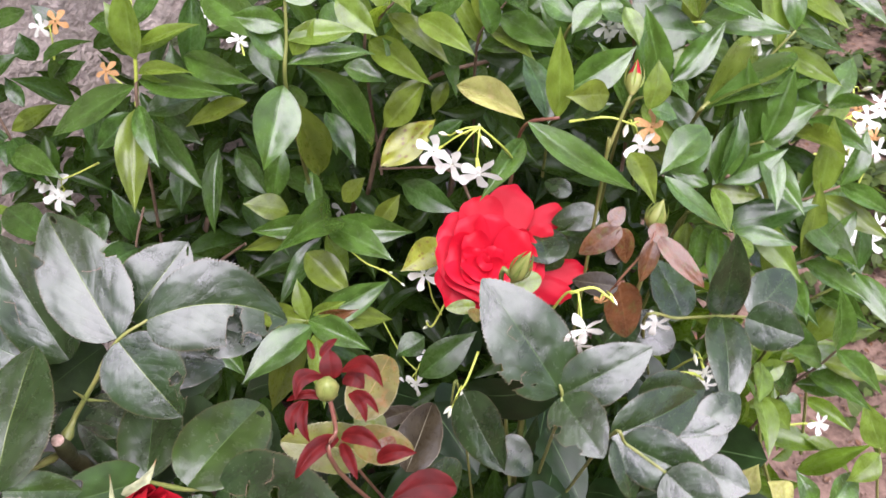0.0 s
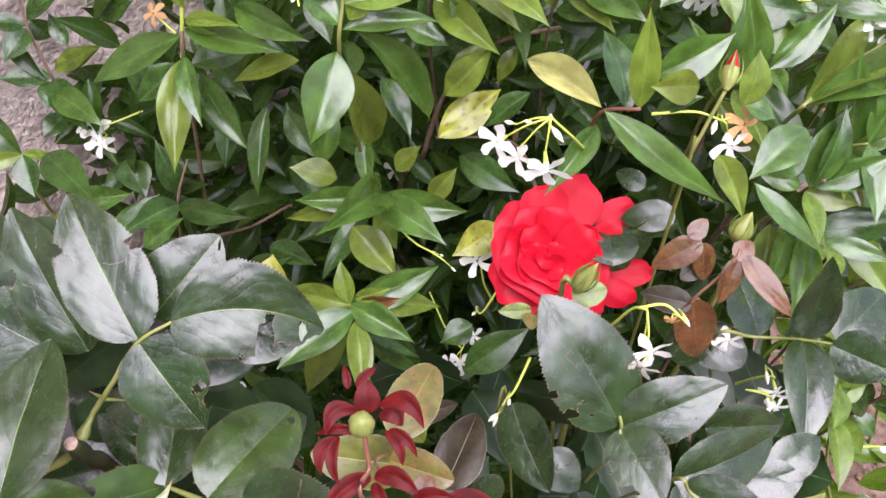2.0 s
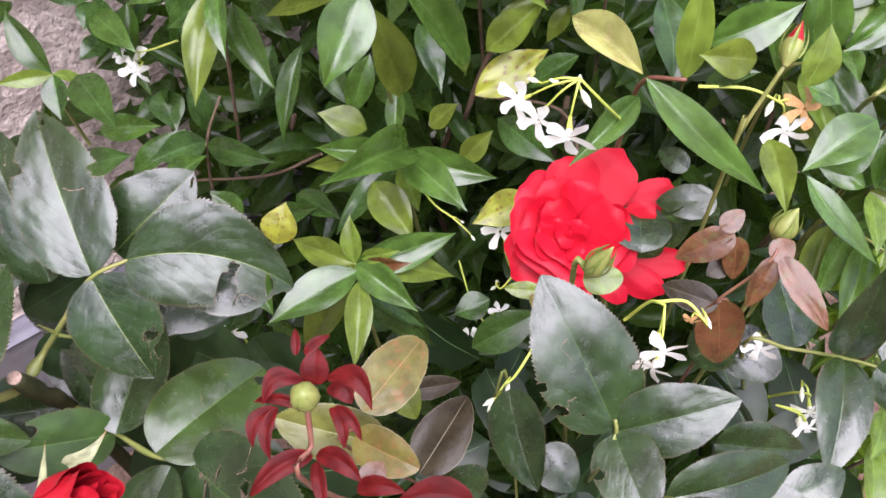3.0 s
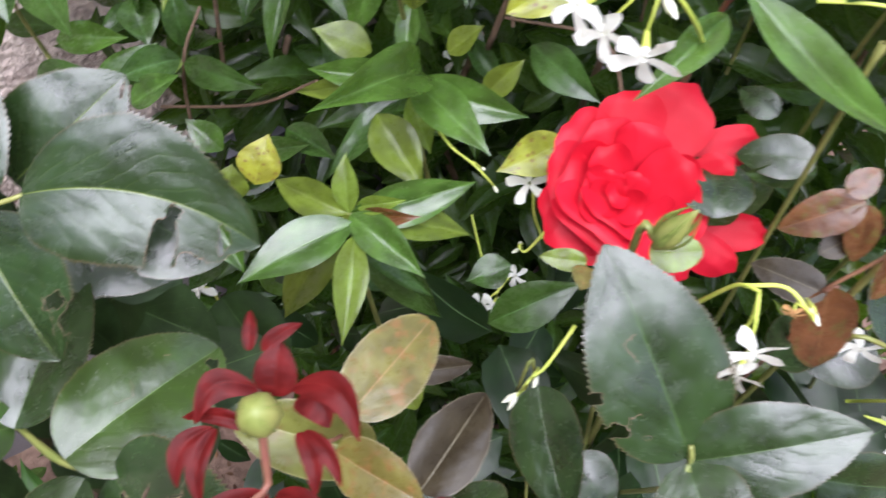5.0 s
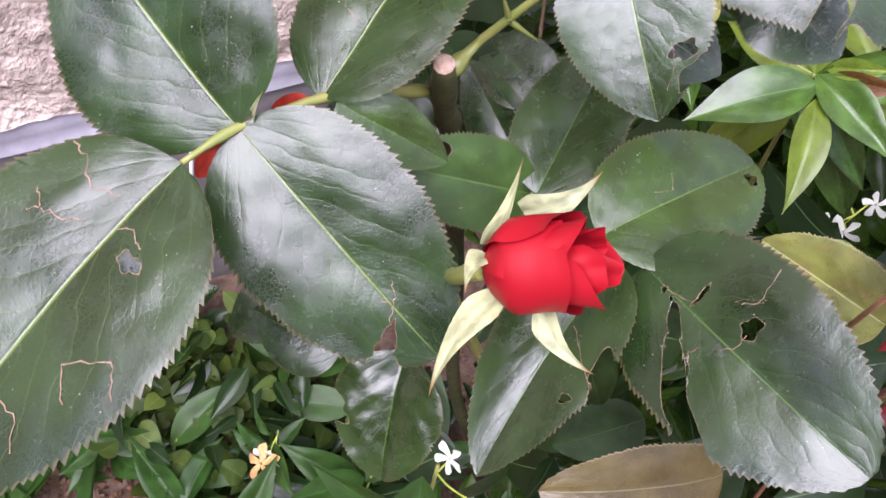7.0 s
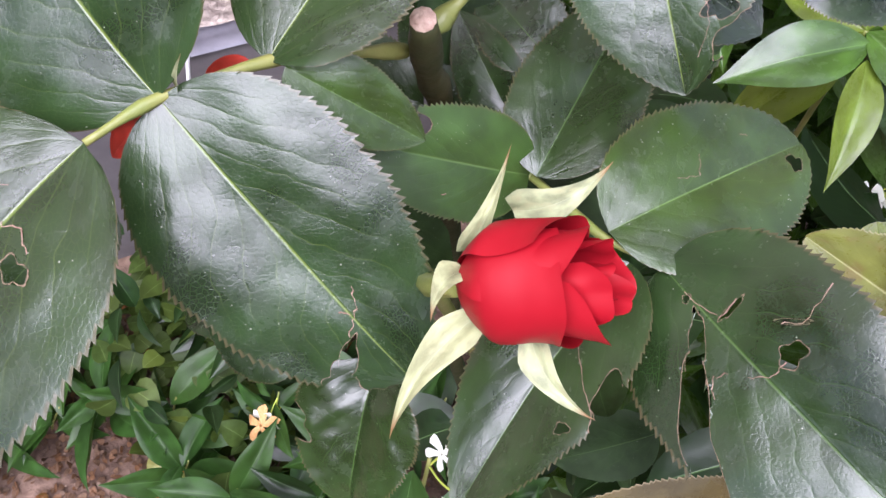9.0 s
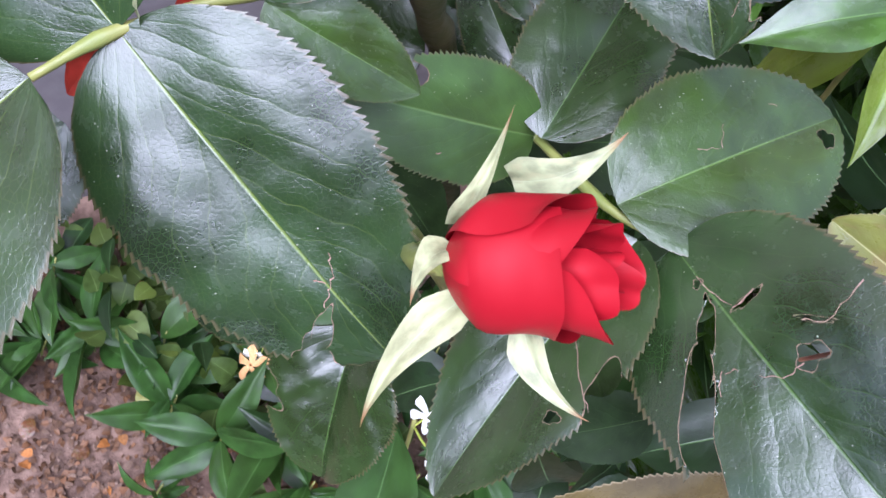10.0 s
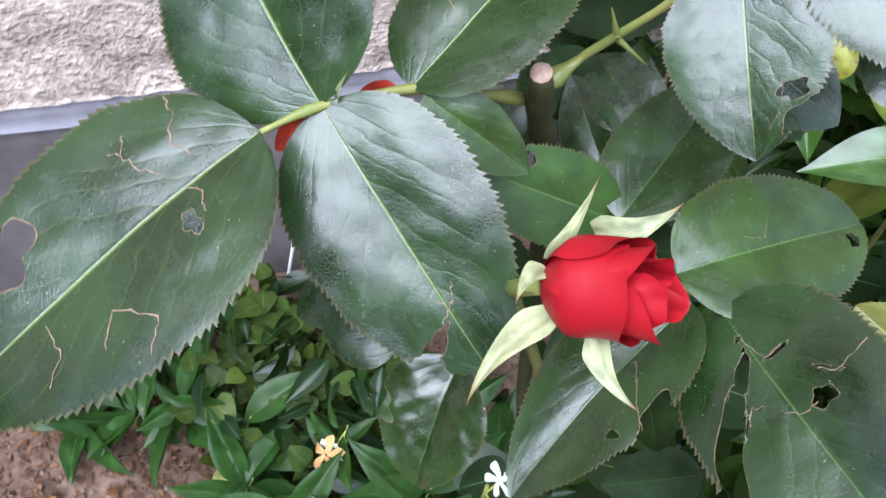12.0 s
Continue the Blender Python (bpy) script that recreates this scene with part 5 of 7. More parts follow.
cluster = stem(jasmine, "inflorescence", [(-0.0716, 0.7535, 0.5747), (-0.0630, 0.7393, 0.6023), (-0.0599, 0.7377, 0.6145)], 0.0009, 0.0006, "stem_lime")
jasmine_flower(cluster, (-0.0599, 0.7377, 0.6145), (-0.0525, 0.7408, 0.6218), 0.012, (0.3, -0.7, 0.2), "white")
jasmine_flower(cluster, (-0.0599, 0.7377, 0.6145), (-0.0699, 0.7344, 0.6189), 0.012, (-0.3, -0.7, 0.2), "white")
cluster = stem(jasmine, "inflorescence", [(-0.0249, 0.6206, 0.5797), (-0.0064, 0.5862, 0.5713), (0.0078, 0.5736, 0.5636)], 0.0009, 0.0006, "stem_lime")
jasmine_flower(cluster, (0.0078, 0.5736, 0.5636), (0.0072, 0.5644, 0.5561), 0.012, (0.1, -0.7, -0.2), "white")
jasmine_flower(cluster, (0.0078, 0.5736, 0.5636), (-0.0033, 0.5617, 0.5554), 0.01, (-0.5, -0.6, 0.1), "white")
jasmine_flower(cluster, (0.0078, 0.5736, 0.5636), (0.0163, 0.5864, 0.5673), 0.01, (0.3, -0.7, 0.2), "white")
cluster = stem(jasmine, "inflorescence", [(0.0357, 0.5196, 0.6999), (0.0258, 0.5134, 0.6814), (0.0209, 0.5139, 0.6828)], 0.0009, 0.0006, "stem_lime")
jasmine_flower(cluster, (0.0209, 0.5139, 0.6828), (0.0207, 0.5152, 0.6842), 0.004, (-0.3, -0.5, 0.6), "bud")
jasmine_flower(cluster, (0.0209, 0.5139, 0.6828), (0.0184, 0.5106, 0.6801), 0.004, (-0.5, -0.5, -0.2), "bud")
cluster = stem(jasmine, "inflorescence", [(0.0575, 0.4179, 0.7552), (0.0503, 0.4024, 0.7453), (0.0451, 0.3958, 0.7425)], 0.0009, 0.0006, "stem_lime")
jasmine_flower(cluster, (0.0451, 0.3958, 0.7425), (0.0364, 0.3871, 0.7336), 0.005, (-0.7, -0.4, -0.4), "bud")
jasmine_flower(cluster, (0.0451, 0.3958, 0.7425), (0.0393, 0.3854, 0.7315), 0.004, (-0.3, -0.4, -0.8), "bud")
jasmine_flower(cluster, (0.0451, 0.3958, 0.7425), (0.0473, 0.3928, 0.7392), 0.004, (0, -0.4, -0.8), "bud")
cluster = stem(jasmine, "inflorescence", [(-0.0521, 0.5497, 0.7461), (-0.0255, 0.5244, 0.7375), (-0.0107, 0.5168, 0.7344)], 0.0009, 0.0006, "stem_lime")
jasmine_flower(cluster, (-0.0107, 0.5168, 0.7344), (0.0070, 0.5063, 0.7278), 0.003, (0.7, -0.4, -0.5), "bud")
jasmine_flower(cluster, (-0.0107, 0.5168, 0.7344), (-0.0020, 0.5144, 0.7333), 0.003, (0.7, -0.4, 0.1), "bud")
cluster = stem(jasmine, "inflorescence", [(-0.1393, 0.4707, 0.5979), (-0.1434, 0.4694, 0.6262), (-0.1445, 0.4657, 0.6373)], 0.0009, 0.0006, "stem_lime")
jasmine_flower(cluster, (-0.1445, 0.4657, 0.6373), (-0.1464, 0.4598, 0.6462), 0.011, (-0.3, -0.5, 0.6), "white")
cluster = stem(jasmine, "inflorescence", [(0.1998, 0.6268, 0.8699), (0.2317, 0.6280, 0.8698), (0.2436, 0.6260, 0.8668)], 0.0009, 0.0006, "stem_lime")
jasmine_flower(cluster, (0.2436, 0.6260, 0.8668), (0.2514, 0.6154, 0.8699), 0.0125, (0.1, -0.7, 0.4), "white")
jasmine_flower(cluster, (0.2436, 0.6260, 0.8668), (0.2575, 0.6197, 0.8591), 0.011, (0.3, -0.5, -0.7), "white")
jasmine_flower(cluster, (0.2436, 0.6260, 0.8668), (0.2734, 0.6266, 0.8509), 0.011, (0.6, -0.5, -0.3), "white")
jasmine_flower(cluster, (0.2436, 0.6260, 0.8668), (0.2396, 0.6194, 0.8594), 0.005, (-0.2, -0.4, -0.8), "bud")
cluster = stem(jasmine, "inflorescence", [(0.2013, 0.6696, 0.8569), (0.1801, 0.6664, 0.8541), (0.1716, 0.6634, 0.8510)], 0.0009, 0.0006, "stem_lime")
jasmine_flower(cluster, (0.1716, 0.6634, 0.8510), (0.1555, 0.6613, 0.8495), 0.012, (-0.3, -0.6, -0.2), "white")
jasmine_flower(cluster, (0.1716, 0.6634, 0.8510), (0.1665, 0.6606, 0.8480), 0.011, (0.3, -0.6, -0.4), "white")
cluster = stem(jasmine, "inflorescence", [(0.2596, 0.6035, 0.7150), (0.2719, 0.5803, 0.7343), (0.2809, 0.5781, 0.7393)], 0.0009, 0.0006, "stem_lime")
jasmine_flower(cluster, (0.2809, 0.5781, 0.7393), (0.2861, 0.5757, 0.7378), 0.013, (0.1, -0.7, 0.3), "white")
jasmine_flower(cluster, (0.2809, 0.5781, 0.7393), (0.2793, 0.5718, 0.7334), 0.01, (-0.3, -0.6, -0.5), "white")
cluster = stem(jasmine, "inflorescence", [(0.3117, 0.6127, 0.6928), (0.3313, 0.6002, 0.7087), (0.3492, 0.5990, 0.7067)], 0.0009, 0.0006, "stem_lime")
jasmine_flower(cluster, (0.3492, 0.5990, 0.7067), (0.3627, 0.5978, 0.7047), 0.013, (0.2, -0.7, 0.3), "white")
jasmine_flower(cluster, (0.3492, 0.5990, 0.7067), (0.3739, 0.5921, 0.6978), 0.012, (0.4, -0.6, -0.3), "white")
jasmine_flower(cluster, (0.3492, 0.5990, 0.7067), (0.3492, 0.5918, 0.6981), 0.011, (-0.3, -0.6, -0.5), "white")
jasmine_flower(cluster, (0.3492, 0.5990, 0.7067), (0.3785, 0.6009, 0.7079), 0.011, (0.6, -0.4, 0.4), "white")
cluster = stem(jasmine, "inflorescence", [(0.2941, 0.6079, 0.7814), (0.3278, 0.6333, 0.7789), (0.3496, 0.6472, 0.7787)], 0.0009, 0.0006, "stem_lime")
jasmine_flower(cluster, (0.3496, 0.6472, 0.7787), (0.3650, 0.6475, 0.7784), 0.013, (0.2, -0.7, 0.3), "white")
jasmine_flower(cluster, (0.3496, 0.6472, 0.7787), (0.3584, 0.6387, 0.7684), 0.012, (0, -0.6, -0.6), "white")
jasmine_flower(cluster, (0.3496, 0.6472, 0.7787), (0.3761, 0.6548, 0.7866), 0.012, (0.5, -0.5, 0.5), "white")
jasmine_flower(cluster, (0.3496, 0.6472, 0.7787), (0.3695, 0.6374, 0.7665), 0.011, (0.3, -0.7, -0.4), "wilted")
cluster = stem(jasmine, "inflorescence", [(0.3226, 0.6627, 0.7822), (0.3493, 0.6779, 0.7833), (0.3629, 0.6811, 0.7866)], 0.0009, 0.0006, "stem_lime")
jasmine_flower(cluster, (0.3629, 0.6811, 0.7866), (0.3720, 0.6767, 0.7813), 0.006, (0.4, -0.5, 0.4), "bud")
jasmine_flower(cluster, (0.3629, 0.6811, 0.7866), (0.3788, 0.6812, 0.7863), 0.006, (0.5, -0.5, 0.4), "bud")
jasmine_flower(cluster, (0.3629, 0.6811, 0.7866), (0.3629, 0.6604, 0.7782), 0.011, (0.4, -0.5, -0.4), "wilted")
cluster = stem(jasmine, "inflorescence", [(0.2514, 0.5858, 0.8200), (0.2538, 0.5731, 0.8211), (0.2558, 0.5707, 0.8180)], 0.0009, 0.0006, "stem_lime")
jasmine_flower(cluster, (0.2558, 0.5707, 0.8180), (0.2577, 0.5656, 0.8121), 0.011, (0, -0.6, -0.5), "white")
jasmine_flower(cluster, (0.2558, 0.5707, 0.8180), (0.2644, 0.5727, 0.8199), 0.01, (0.5, -0.6, 0.1), "wilted")
cluster = stem(jasmine, "inflorescence", [(0.3270, 0.6366, 0.7514), (0.3449, 0.6392, 0.7539), (0.3539, 0.6405, 0.7550)], 0.0009, 0.0006, "stem_lime")
jasmine_flower(cluster, (0.3539, 0.6405, 0.7550), (0.3575, 0.6415, 0.7560), 0.011, (0.2, -0.7, 0.3), "white")
jasmine_flower(cluster, (0.3539, 0.6405, 0.7550), (0.3561, 0.6327, 0.7458), 0.01, (0, -0.6, -0.5), "white")
jasmine_flower(cluster, (0.3539, 0.6405, 0.7550), (0.3449, 0.6325, 0.7460), 0.005, (-0.2, -0.4, -0.8), "bud")
cluster = stem(jasmine, "inflorescence", [(0.2873, 0.4699, 0.6200), (0.3021, 0.4712, 0.6212), (0.3105, 0.4713, 0.6210)], 0.0009, 0.0006, "stem_lime")
jasmine_flower(cluster, (0.3105, 0.4713, 0.6210), (0.3156, 0.4713, 0.6209), 0.01, (0.5, -0.6, 0.2), "white")
jasmine_flower(cluster, (0.3105, 0.4713, 0.6210), (0.3232, 0.4703, 0.6195), 0.005, (0.8, -0.3, 0.1), "bud")
cluster = stem(jasmine, "inflorescence", [(0.2093, 0.4514, 0.6979), (0.1969, 0.4442, 0.7071), (0.1900, 0.4408, 0.7121)], 0.0009, 0.0006, "stem_lime")
jasmine_flower(cluster, (0.1900, 0.4408, 0.7121), (0.2073, 0.4327, 0.7090), 0.009, (0.3, -0.6, -0.5), "white")
jasmine_flower(cluster, (0.1900, 0.4408, 0.7121), (0.2036, 0.4303, 0.7063), 0.005, (0, -0.4, -0.8), "bud")
cluster = stem(jasmine, "inflorescence", [(-0.3094, 0.7258, 0.7654), (-0.3012, 0.7264, 0.7980), (-0.2997, 0.7292, 0.8174)], 0.0009, 0.0006, "stem_lime")
jasmine_flower(cluster, (-0.2997, 0.7292, 0.8174), (-0.3053, 0.7244, 0.8199), 0.011, (-0.3, -0.7, 0.2), "white")
jasmine_flower(cluster, (-0.2997, 0.7292, 0.8174), (-0.2949, 0.7323, 0.8210), 0.012, (0.3, -0.7, 0.2), "wilted")
cluster = stem(jasmine, "inflorescence", [(-0.2337, 0.6969, 0.7763), (-0.2455, 0.7029, 0.7837), (-0.2502, 0.7052, 0.7867)], 0.0009, 0.0006, "stem_lime")
jasmine_flower(cluster, (-0.2502, 0.7052, 0.7867), (-0.2506, 0.7020, 0.7906), 0.011, (-0.3, -0.7, 0.2), "wilted")
cluster = stem(jasmine, "inflorescence", [(-0.1257, 0.6784, 0.8172), (-0.1280, 0.6844, 0.8239), (-0.1293, 0.6874, 0.8273)], 0.0009, 0.0006, "stem_lime")
jasmine_flower(cluster, (-0.1293, 0.6874, 0.8273), (-0.1288, 0.6821, 0.8290), 0.01, (-0.2, -0.8, 0.2), "white")
jasmine_flower(cluster, (-0.1293, 0.6874, 0.8273), (-0.1516, 0.6903, 0.8463), 0.009, (-0.2, -0.8, 0.2), "white")
cluster = stem(jasmine, "inflorescence", [(0.3629, 0.6459, 0.7611), (0.3696, 0.6416, 0.7559), (0.3741, 0.6388, 0.7523)], 0.0009, 0.0006, "stem_lime")
jasmine_flower(cluster, (0.3741, 0.6388, 0.7523), (0.3729, 0.6312, 0.7591), 0.012, (0.3, -0.7, 0), "white")
jasmine_flower(cluster, (0.3741, 0.6388, 0.7523), (0.3628, 0.6167, 0.7270), 0.01, (0, -0.7, 0.2), "white")

# ---- rose bush: canes, compound leaves, blooms ----
cane = stem(rose_bush, "cane", [(-0.1000, 0.5000, 0.0000), (-0.1500, 0.3900, 0.4000), (-0.1480, 0.3400, 0.6600), (-0.1445, 0.3164, 0.7686), (-0.1427, 0.3049, 0.7978), (-0.1377, 0.2927, 0.8290)], 0.0046, 0.0029, "cane", ((0.9, 0.0012), (0.72, 0.0010)), 10, "cut_wood", "olive-brown cane with a pruned pale end")
compound = stem(rose_bush, "compound_leaf", [(-0.1414, 0.3028, 0.8157), (-0.1375, 0.3132, 0.8225), (-0.1238, 0.3170, 0.8431), (-0.1101, 0.3225, 0.8637), (-0.0964, 0.3291, 0.8706)], 0.0016, 0.0007, "stem_green", ((0.06, 0.0016), (0.6, 0.0006)))
thorn(compound, (-0.1312, 0.3146, 0.8325), (-0.1320, 0.3095, 0.8440))
thorn(compound, (-0.1308, 0.3144, 0.8318), (-0.1226, 0.3200, 0.8240))
rose_leaflet(compound, (-0.1109, 0.3243, 0.8632), (-0.1488, 0.3696, 0.9008), 0.0386, "rose_veined", bend=0.06, roll=1, fine=True, seed=3, holes=((0.52, 0.95, 0.04, 0.2), (0.7, -0.92, 0.04, 0.18), (0.93, 0.3, 0.03, 0.2)), scars=((((0.45, 0.55), (0.47, 0.25), (0.5, 0.1)), 0.005),))
rose_leaflet(compound, (-0.0971, 0.3289, 0.8706), (-0.0363, 0.3434, 0.8556), 0.0420, "rose_veined", bend=0.1, roll=9, fine=True, seed=4, holes=((0.61, 0.64, 0.052, 0.58), (0.63, 0.14, 0.035, 0.08), (0.85, 0.42, 0.030, 0.34), (0.74, 1.12, 0.09, 0.30), (0.92, 1.0, 0.05, 0.25)), lean=-0.2)
rose_leaflet(compound, (-0.1101, 0.3225, 0.8637), (-0.0823, 0.3040, 0.8329), 0.0375, "rose_veined", bend=0.05, fine=True, seed=5, roll=-4, face=(0.08, -0.82, 0.57), holes=((0.66, -0.62, 0.055, 0.20), (0.80, -0.98, 0.10, 0.30)), scars=((((0.6, -0.42), (0.72, -0.5), (0.85, -0.4)), 0.006),))
rose_leaflet(compound, (-0.1116, 0.3419, 0.8577), (-0.0852, 0.3697, 0.8830), 0.0360, "rose_veined", face=(0.36, -0.49, 0.80), seed=91, roll=2, fine=True, holes=((0.93, 0.5, 0.05, 0.12),))
rose_leaflet(compound, (-0.0803, 0.3480, 0.8508), (-0.0517, 0.3468, 0.8383), 0.0300, "rose", face=(0.30, -0.47, 0.83), seed=92, roll=2, fine=True)
rose_leaflet(compound, (-0.1417, 0.3411, 0.7549), (-0.1841, 0.3567, 0.7634), 0.0340, "rose", face=(0.34, -0.46, 0.82), seed=95, roll=2, fine=True)
rose_leaflet(compound, (-0.1464, 0.3608, 0.7908), (-0.1962, 0.3670, 0.7871), 0.0400, "rose_veined", face=(0.33, -0.49, 0.81), seed=96, roll=2, fine=True)
rose_leaflet(compound, (-0.1465, 0.3384, 0.8333), (-0.1856, 0.3789, 0.8815), 0.0379, "rose", roll=-10, seed=6, fine=True, holes=((0.62, -0.9, 0.05, 0.25), (0.45, 0.4, 0.014, 0.06)), scars=((((0.35, -0.5), (0.5, -0.35), (0.55, -0.6)), 0.006), (((0.7, 0.2), (0.76, 0.45)), 0.006)))
rose_leaflet(compound, (-0.1262, 0.3552, 0.8189), (-0.0795, 0.3629, 0.8031), 0.0349, "rose", seed=7, roll=-10)
rose_leaflet(compound, (-0.1102, 0.3565, 0.8443), (-0.1209, 0.3938, 0.8546), 0.0207, "rose", seed=2)
rose_leaflet(compound, (-0.1648, 0.3415, 0.8255), (-0.2096, 0.3515, 0.8450), 0.0440, "rose", seed=1, roll=-5)
rose_leaflet(compound, (-0.1852, 0.3677, 0.8412), (-0.2197, 0.3950, 0.8628), 0.0322, "rose", seed=8, roll=-12)
rose_leaflet(compound, (-0.1778, 0.3528, 0.8234), (-0.2124, 0.3908, 0.8580), 0.0363, "rose", seed=61, roll=-5, fine=True, holes=((0.55, 0.95, 0.05, 0.22), (0.3, -0.6, 0.015, 0.06)), scars=((((0.4, 0.3), (0.55, 0.45), (0.62, 0.4)), 0.006),))
rose_leaflet(compound, (-0.1406, 0.3628, 0.8179), (-0.1750, 0.3435, 0.7984), 0.0317, "rose_deep_shaded", seed=62)
rose_leaflet(compound, (-0.1601, 0.3307, 0.7975), (-0.1363, 0.3318, 0.7784), 0.0224, "rose_deep_shaded", seed=63)
rose_leaflet(compound, (-0.1200, 0.3747, 0.7957), (-0.0886, 0.3735, 0.7808), 0.0257, "rose_deep_shaded", seed=64)
rose_leaflet(compound, (-0.1483, 0.4019, 0.7083), (-0.1015, 0.4045, 0.6910), 0.0403, "rose_deep_shaded", seed=65)
rose_leaflet(compound, (-0.1261, 0.3880, 0.6661), (-0.0805, 0.4199, 0.6748), 0.0422, "rose_deep_shaded", seed=66)
rose_leaflet(compound, (-0.1203, 0.4412, 0.6725), (-0.0805, 0.4229, 0.6364), 0.0420, "rose_deep_shaded", seed=75)
rose_leaflet(compound, (-0.1581, 0.4346, 0.6991), (-0.1926, 0.4117, 0.6697), 0.0431, "rose_deep_shaded", seed=76)
rose_leaflet(compound, (-0.1139, 0.3634, 0.7954), (-0.0864, 0.3773, 0.7896), 0.0309, "rose_deep_shaded", seed=68)
rose_leaflet(compound, (-0.2004, 0.4010, 0.8497), (-0.1745, 0.3842, 0.8269), 0.0306, "rose_deep_shaded", seed=69)
rose_leaflet(compound, (-0.1500, 0.3149, 0.7708), (-0.1886, 0.3006, 0.7669), 0.0353, "rose", seed=72)
rose_leaflet(compound, (-0.1345, 0.3181, 0.7555), (-0.1032, 0.3365, 0.7668), 0.0306, "rose_deep_shaded", seed=73)
rose_leaflet(compound, (-0.1672, 0.2836, 0.7598), (-0.1516, 0.3085, 0.7651), 0.0322, "rose_deep_shaded", seed=74)
rose_leaflet(compound, (-0.1486, 0.3726, 0.7510), (-0.1234, 0.3661, 0.7269), 0.0269, "rose_deep_shaded", seed=70)
rose_leaflet(compound, (-0.1313, 0.3980, 0.7347), (-0.1572, 0.3801, 0.7101), 0.0365, "rose_deep_shaded", seed=71)
rose_leaflet(compound, (-0.2841, 0.3393, 0.7488), (-0.2909, 0.3999, 0.7697), 0.0351, "rose", seed=80)
rose_leaflet(compound, (-0.2919, 0.3313, 0.7325), (-0.2865, 0.3695, 0.7589), 0.0281, "rose", seed=81)
rose_leaflet(compound, (-0.2946, 0.3791, 0.7298), (-0.3381, 0.3936, 0.7528), 0.0354, "rose", seed=82)
compound = stem(rose_bush, "compound_leaf", [(-0.1452, 0.3056, 0.8040), (-0.1475, 0.2800, 0.8232), (-0.1531, 0.2611, 0.8336), (-0.1619, 0.2405, 0.8359), (-0.1652, 0.2251, 0.8360)], 0.0011, 0.0008, "stem_green", ((0.12, 0.0012), (0.5, 0.0005), (0.8, 0.0006)))
rose_leaflet(compound, (-0.1531, 0.2611, 0.8336), (-0.1526, 0.3271, 0.8548), 0.0414, "rose_veined", fine=True, seed=11, roll=-9, bend=0.05, scars=((((0.3, -0.1), (0.33, -0.4)), 0.004),))
rose_leaflet(compound, (-0.1491, 0.2615, 0.8345), (-0.1245, 0.2750, 0.8158), 0.0175, "rose_mid", seed=12, fine=True, roll=-6, bend=0.04)
rose_leaflet(compound, (-0.1274, 0.3233, 0.7281), (-0.0990, 0.3256, 0.7093), 0.0296, "rose_deep_shaded", seed=19)
rose_leaflet(compound, (-0.1530, 0.3011, 0.7364), (-0.1267, 0.2977, 0.7136), 0.0236, "rose_deep_shaded", seed=18)
rose_leaflet(compound, (-0.1603, 0.2658, 0.7414), (-0.1794, 0.2369, 0.7235), 0.0261, "rose", seed=2)
rose_leaflet(compound, (-0.1953, 0.2390, 0.7802), (-0.2066, 0.2082, 0.7587), 0.0319, "rose", seed=16, roll=-8)
rose_leaflet(compound, (-0.1354, 0.4447, 0.7391), (-0.0993, 0.4515, 0.7152), 0.0346, "rose_deep_shaded", seed=17)
rose_leaflet(compound, (-0.1619, 0.2405, 0.8359), (-0.2189, 0.2549, 0.8636), 0.0561, "rose_veined", fine=True, seed=13, roll=-3, bend=0.06, scars=((((0.93, -0.35), (0.86, -0.1), (0.82, 0.2)), 0.006), (((0.6, 0.55), (0.75, 0.42)), 0.004)))
rose_leaflet(compound, (-0.1619, 0.2405, 0.8359), (-0.1013, 0.2374, 0.7921), 0.0488, "rose_veined", fine=True, seed=14, roll=-8, bend=0.035, fold=0.05, kind='round', holes=((0.85, 0.54, 0.026, 0.42, 0.13), (0.885, 0.88, 0.05, 0.3, 0.13)), scars=((((0.675, -0.2), (0.735, -0.09), (0.765, 0.05), (0.79, 0.18)), 0.005), (((0.72, 0.06), (0.74, 0.0)), 0.007)), label='dark green serrated leaflet torn near its tip')
rose_leaflet(compound, (-0.1652, 0.2251, 0.8360), (-0.1797, 0.1375, 0.7931), 0.0630, "rose_veined", fine=True, seed=15, roll=7, bend=0.06, holes=((0.237, -0.3, 0.022, 0.1), (0.62, 0.6, 0.07, 0.25)), scars=((((0.12, 0.95), (0.12, 0.72), (0.17, 0.4), (0.14, 0.16)), 0.004), (((0.3, 0.62), (0.275, 0.54), (0.245, 0.69)), 0.004), (((0.275, 0.54), (0.26, 0.35), (0.23, 0.22)), 0.004), (((0.2, 0.02), (0.18, -0.13), (0.2, -0.3)), 0.004), (((0.55, -0.65), (0.49, -0.4), (0.41, -0.68), (0.467, -0.88)), 0.005), (((0.64, -0.11), (0.64, -0.42), (0.7, -0.68)), 0.004)), label='dark green serrated leaflet with holes and pale scars')
rose_leaflet(compound, (-0.1621, 0.2458, 0.8322), (-0.1533, 0.2419, 0.8525), 0.0043, "sepal", kind='sepal')
rose_leaflet(compound, (-0.1641, 0.2404, 0.8317), (-0.1698, 0.2315, 0.8212), 0.0085, "red_young_lit", seed=3)
rose_leaflet(compound, (-0.1544, 0.2580, 0.8341), (-0.1636, 0.2539, 0.8297), 0.0055, "red_young_lit", seed=4)
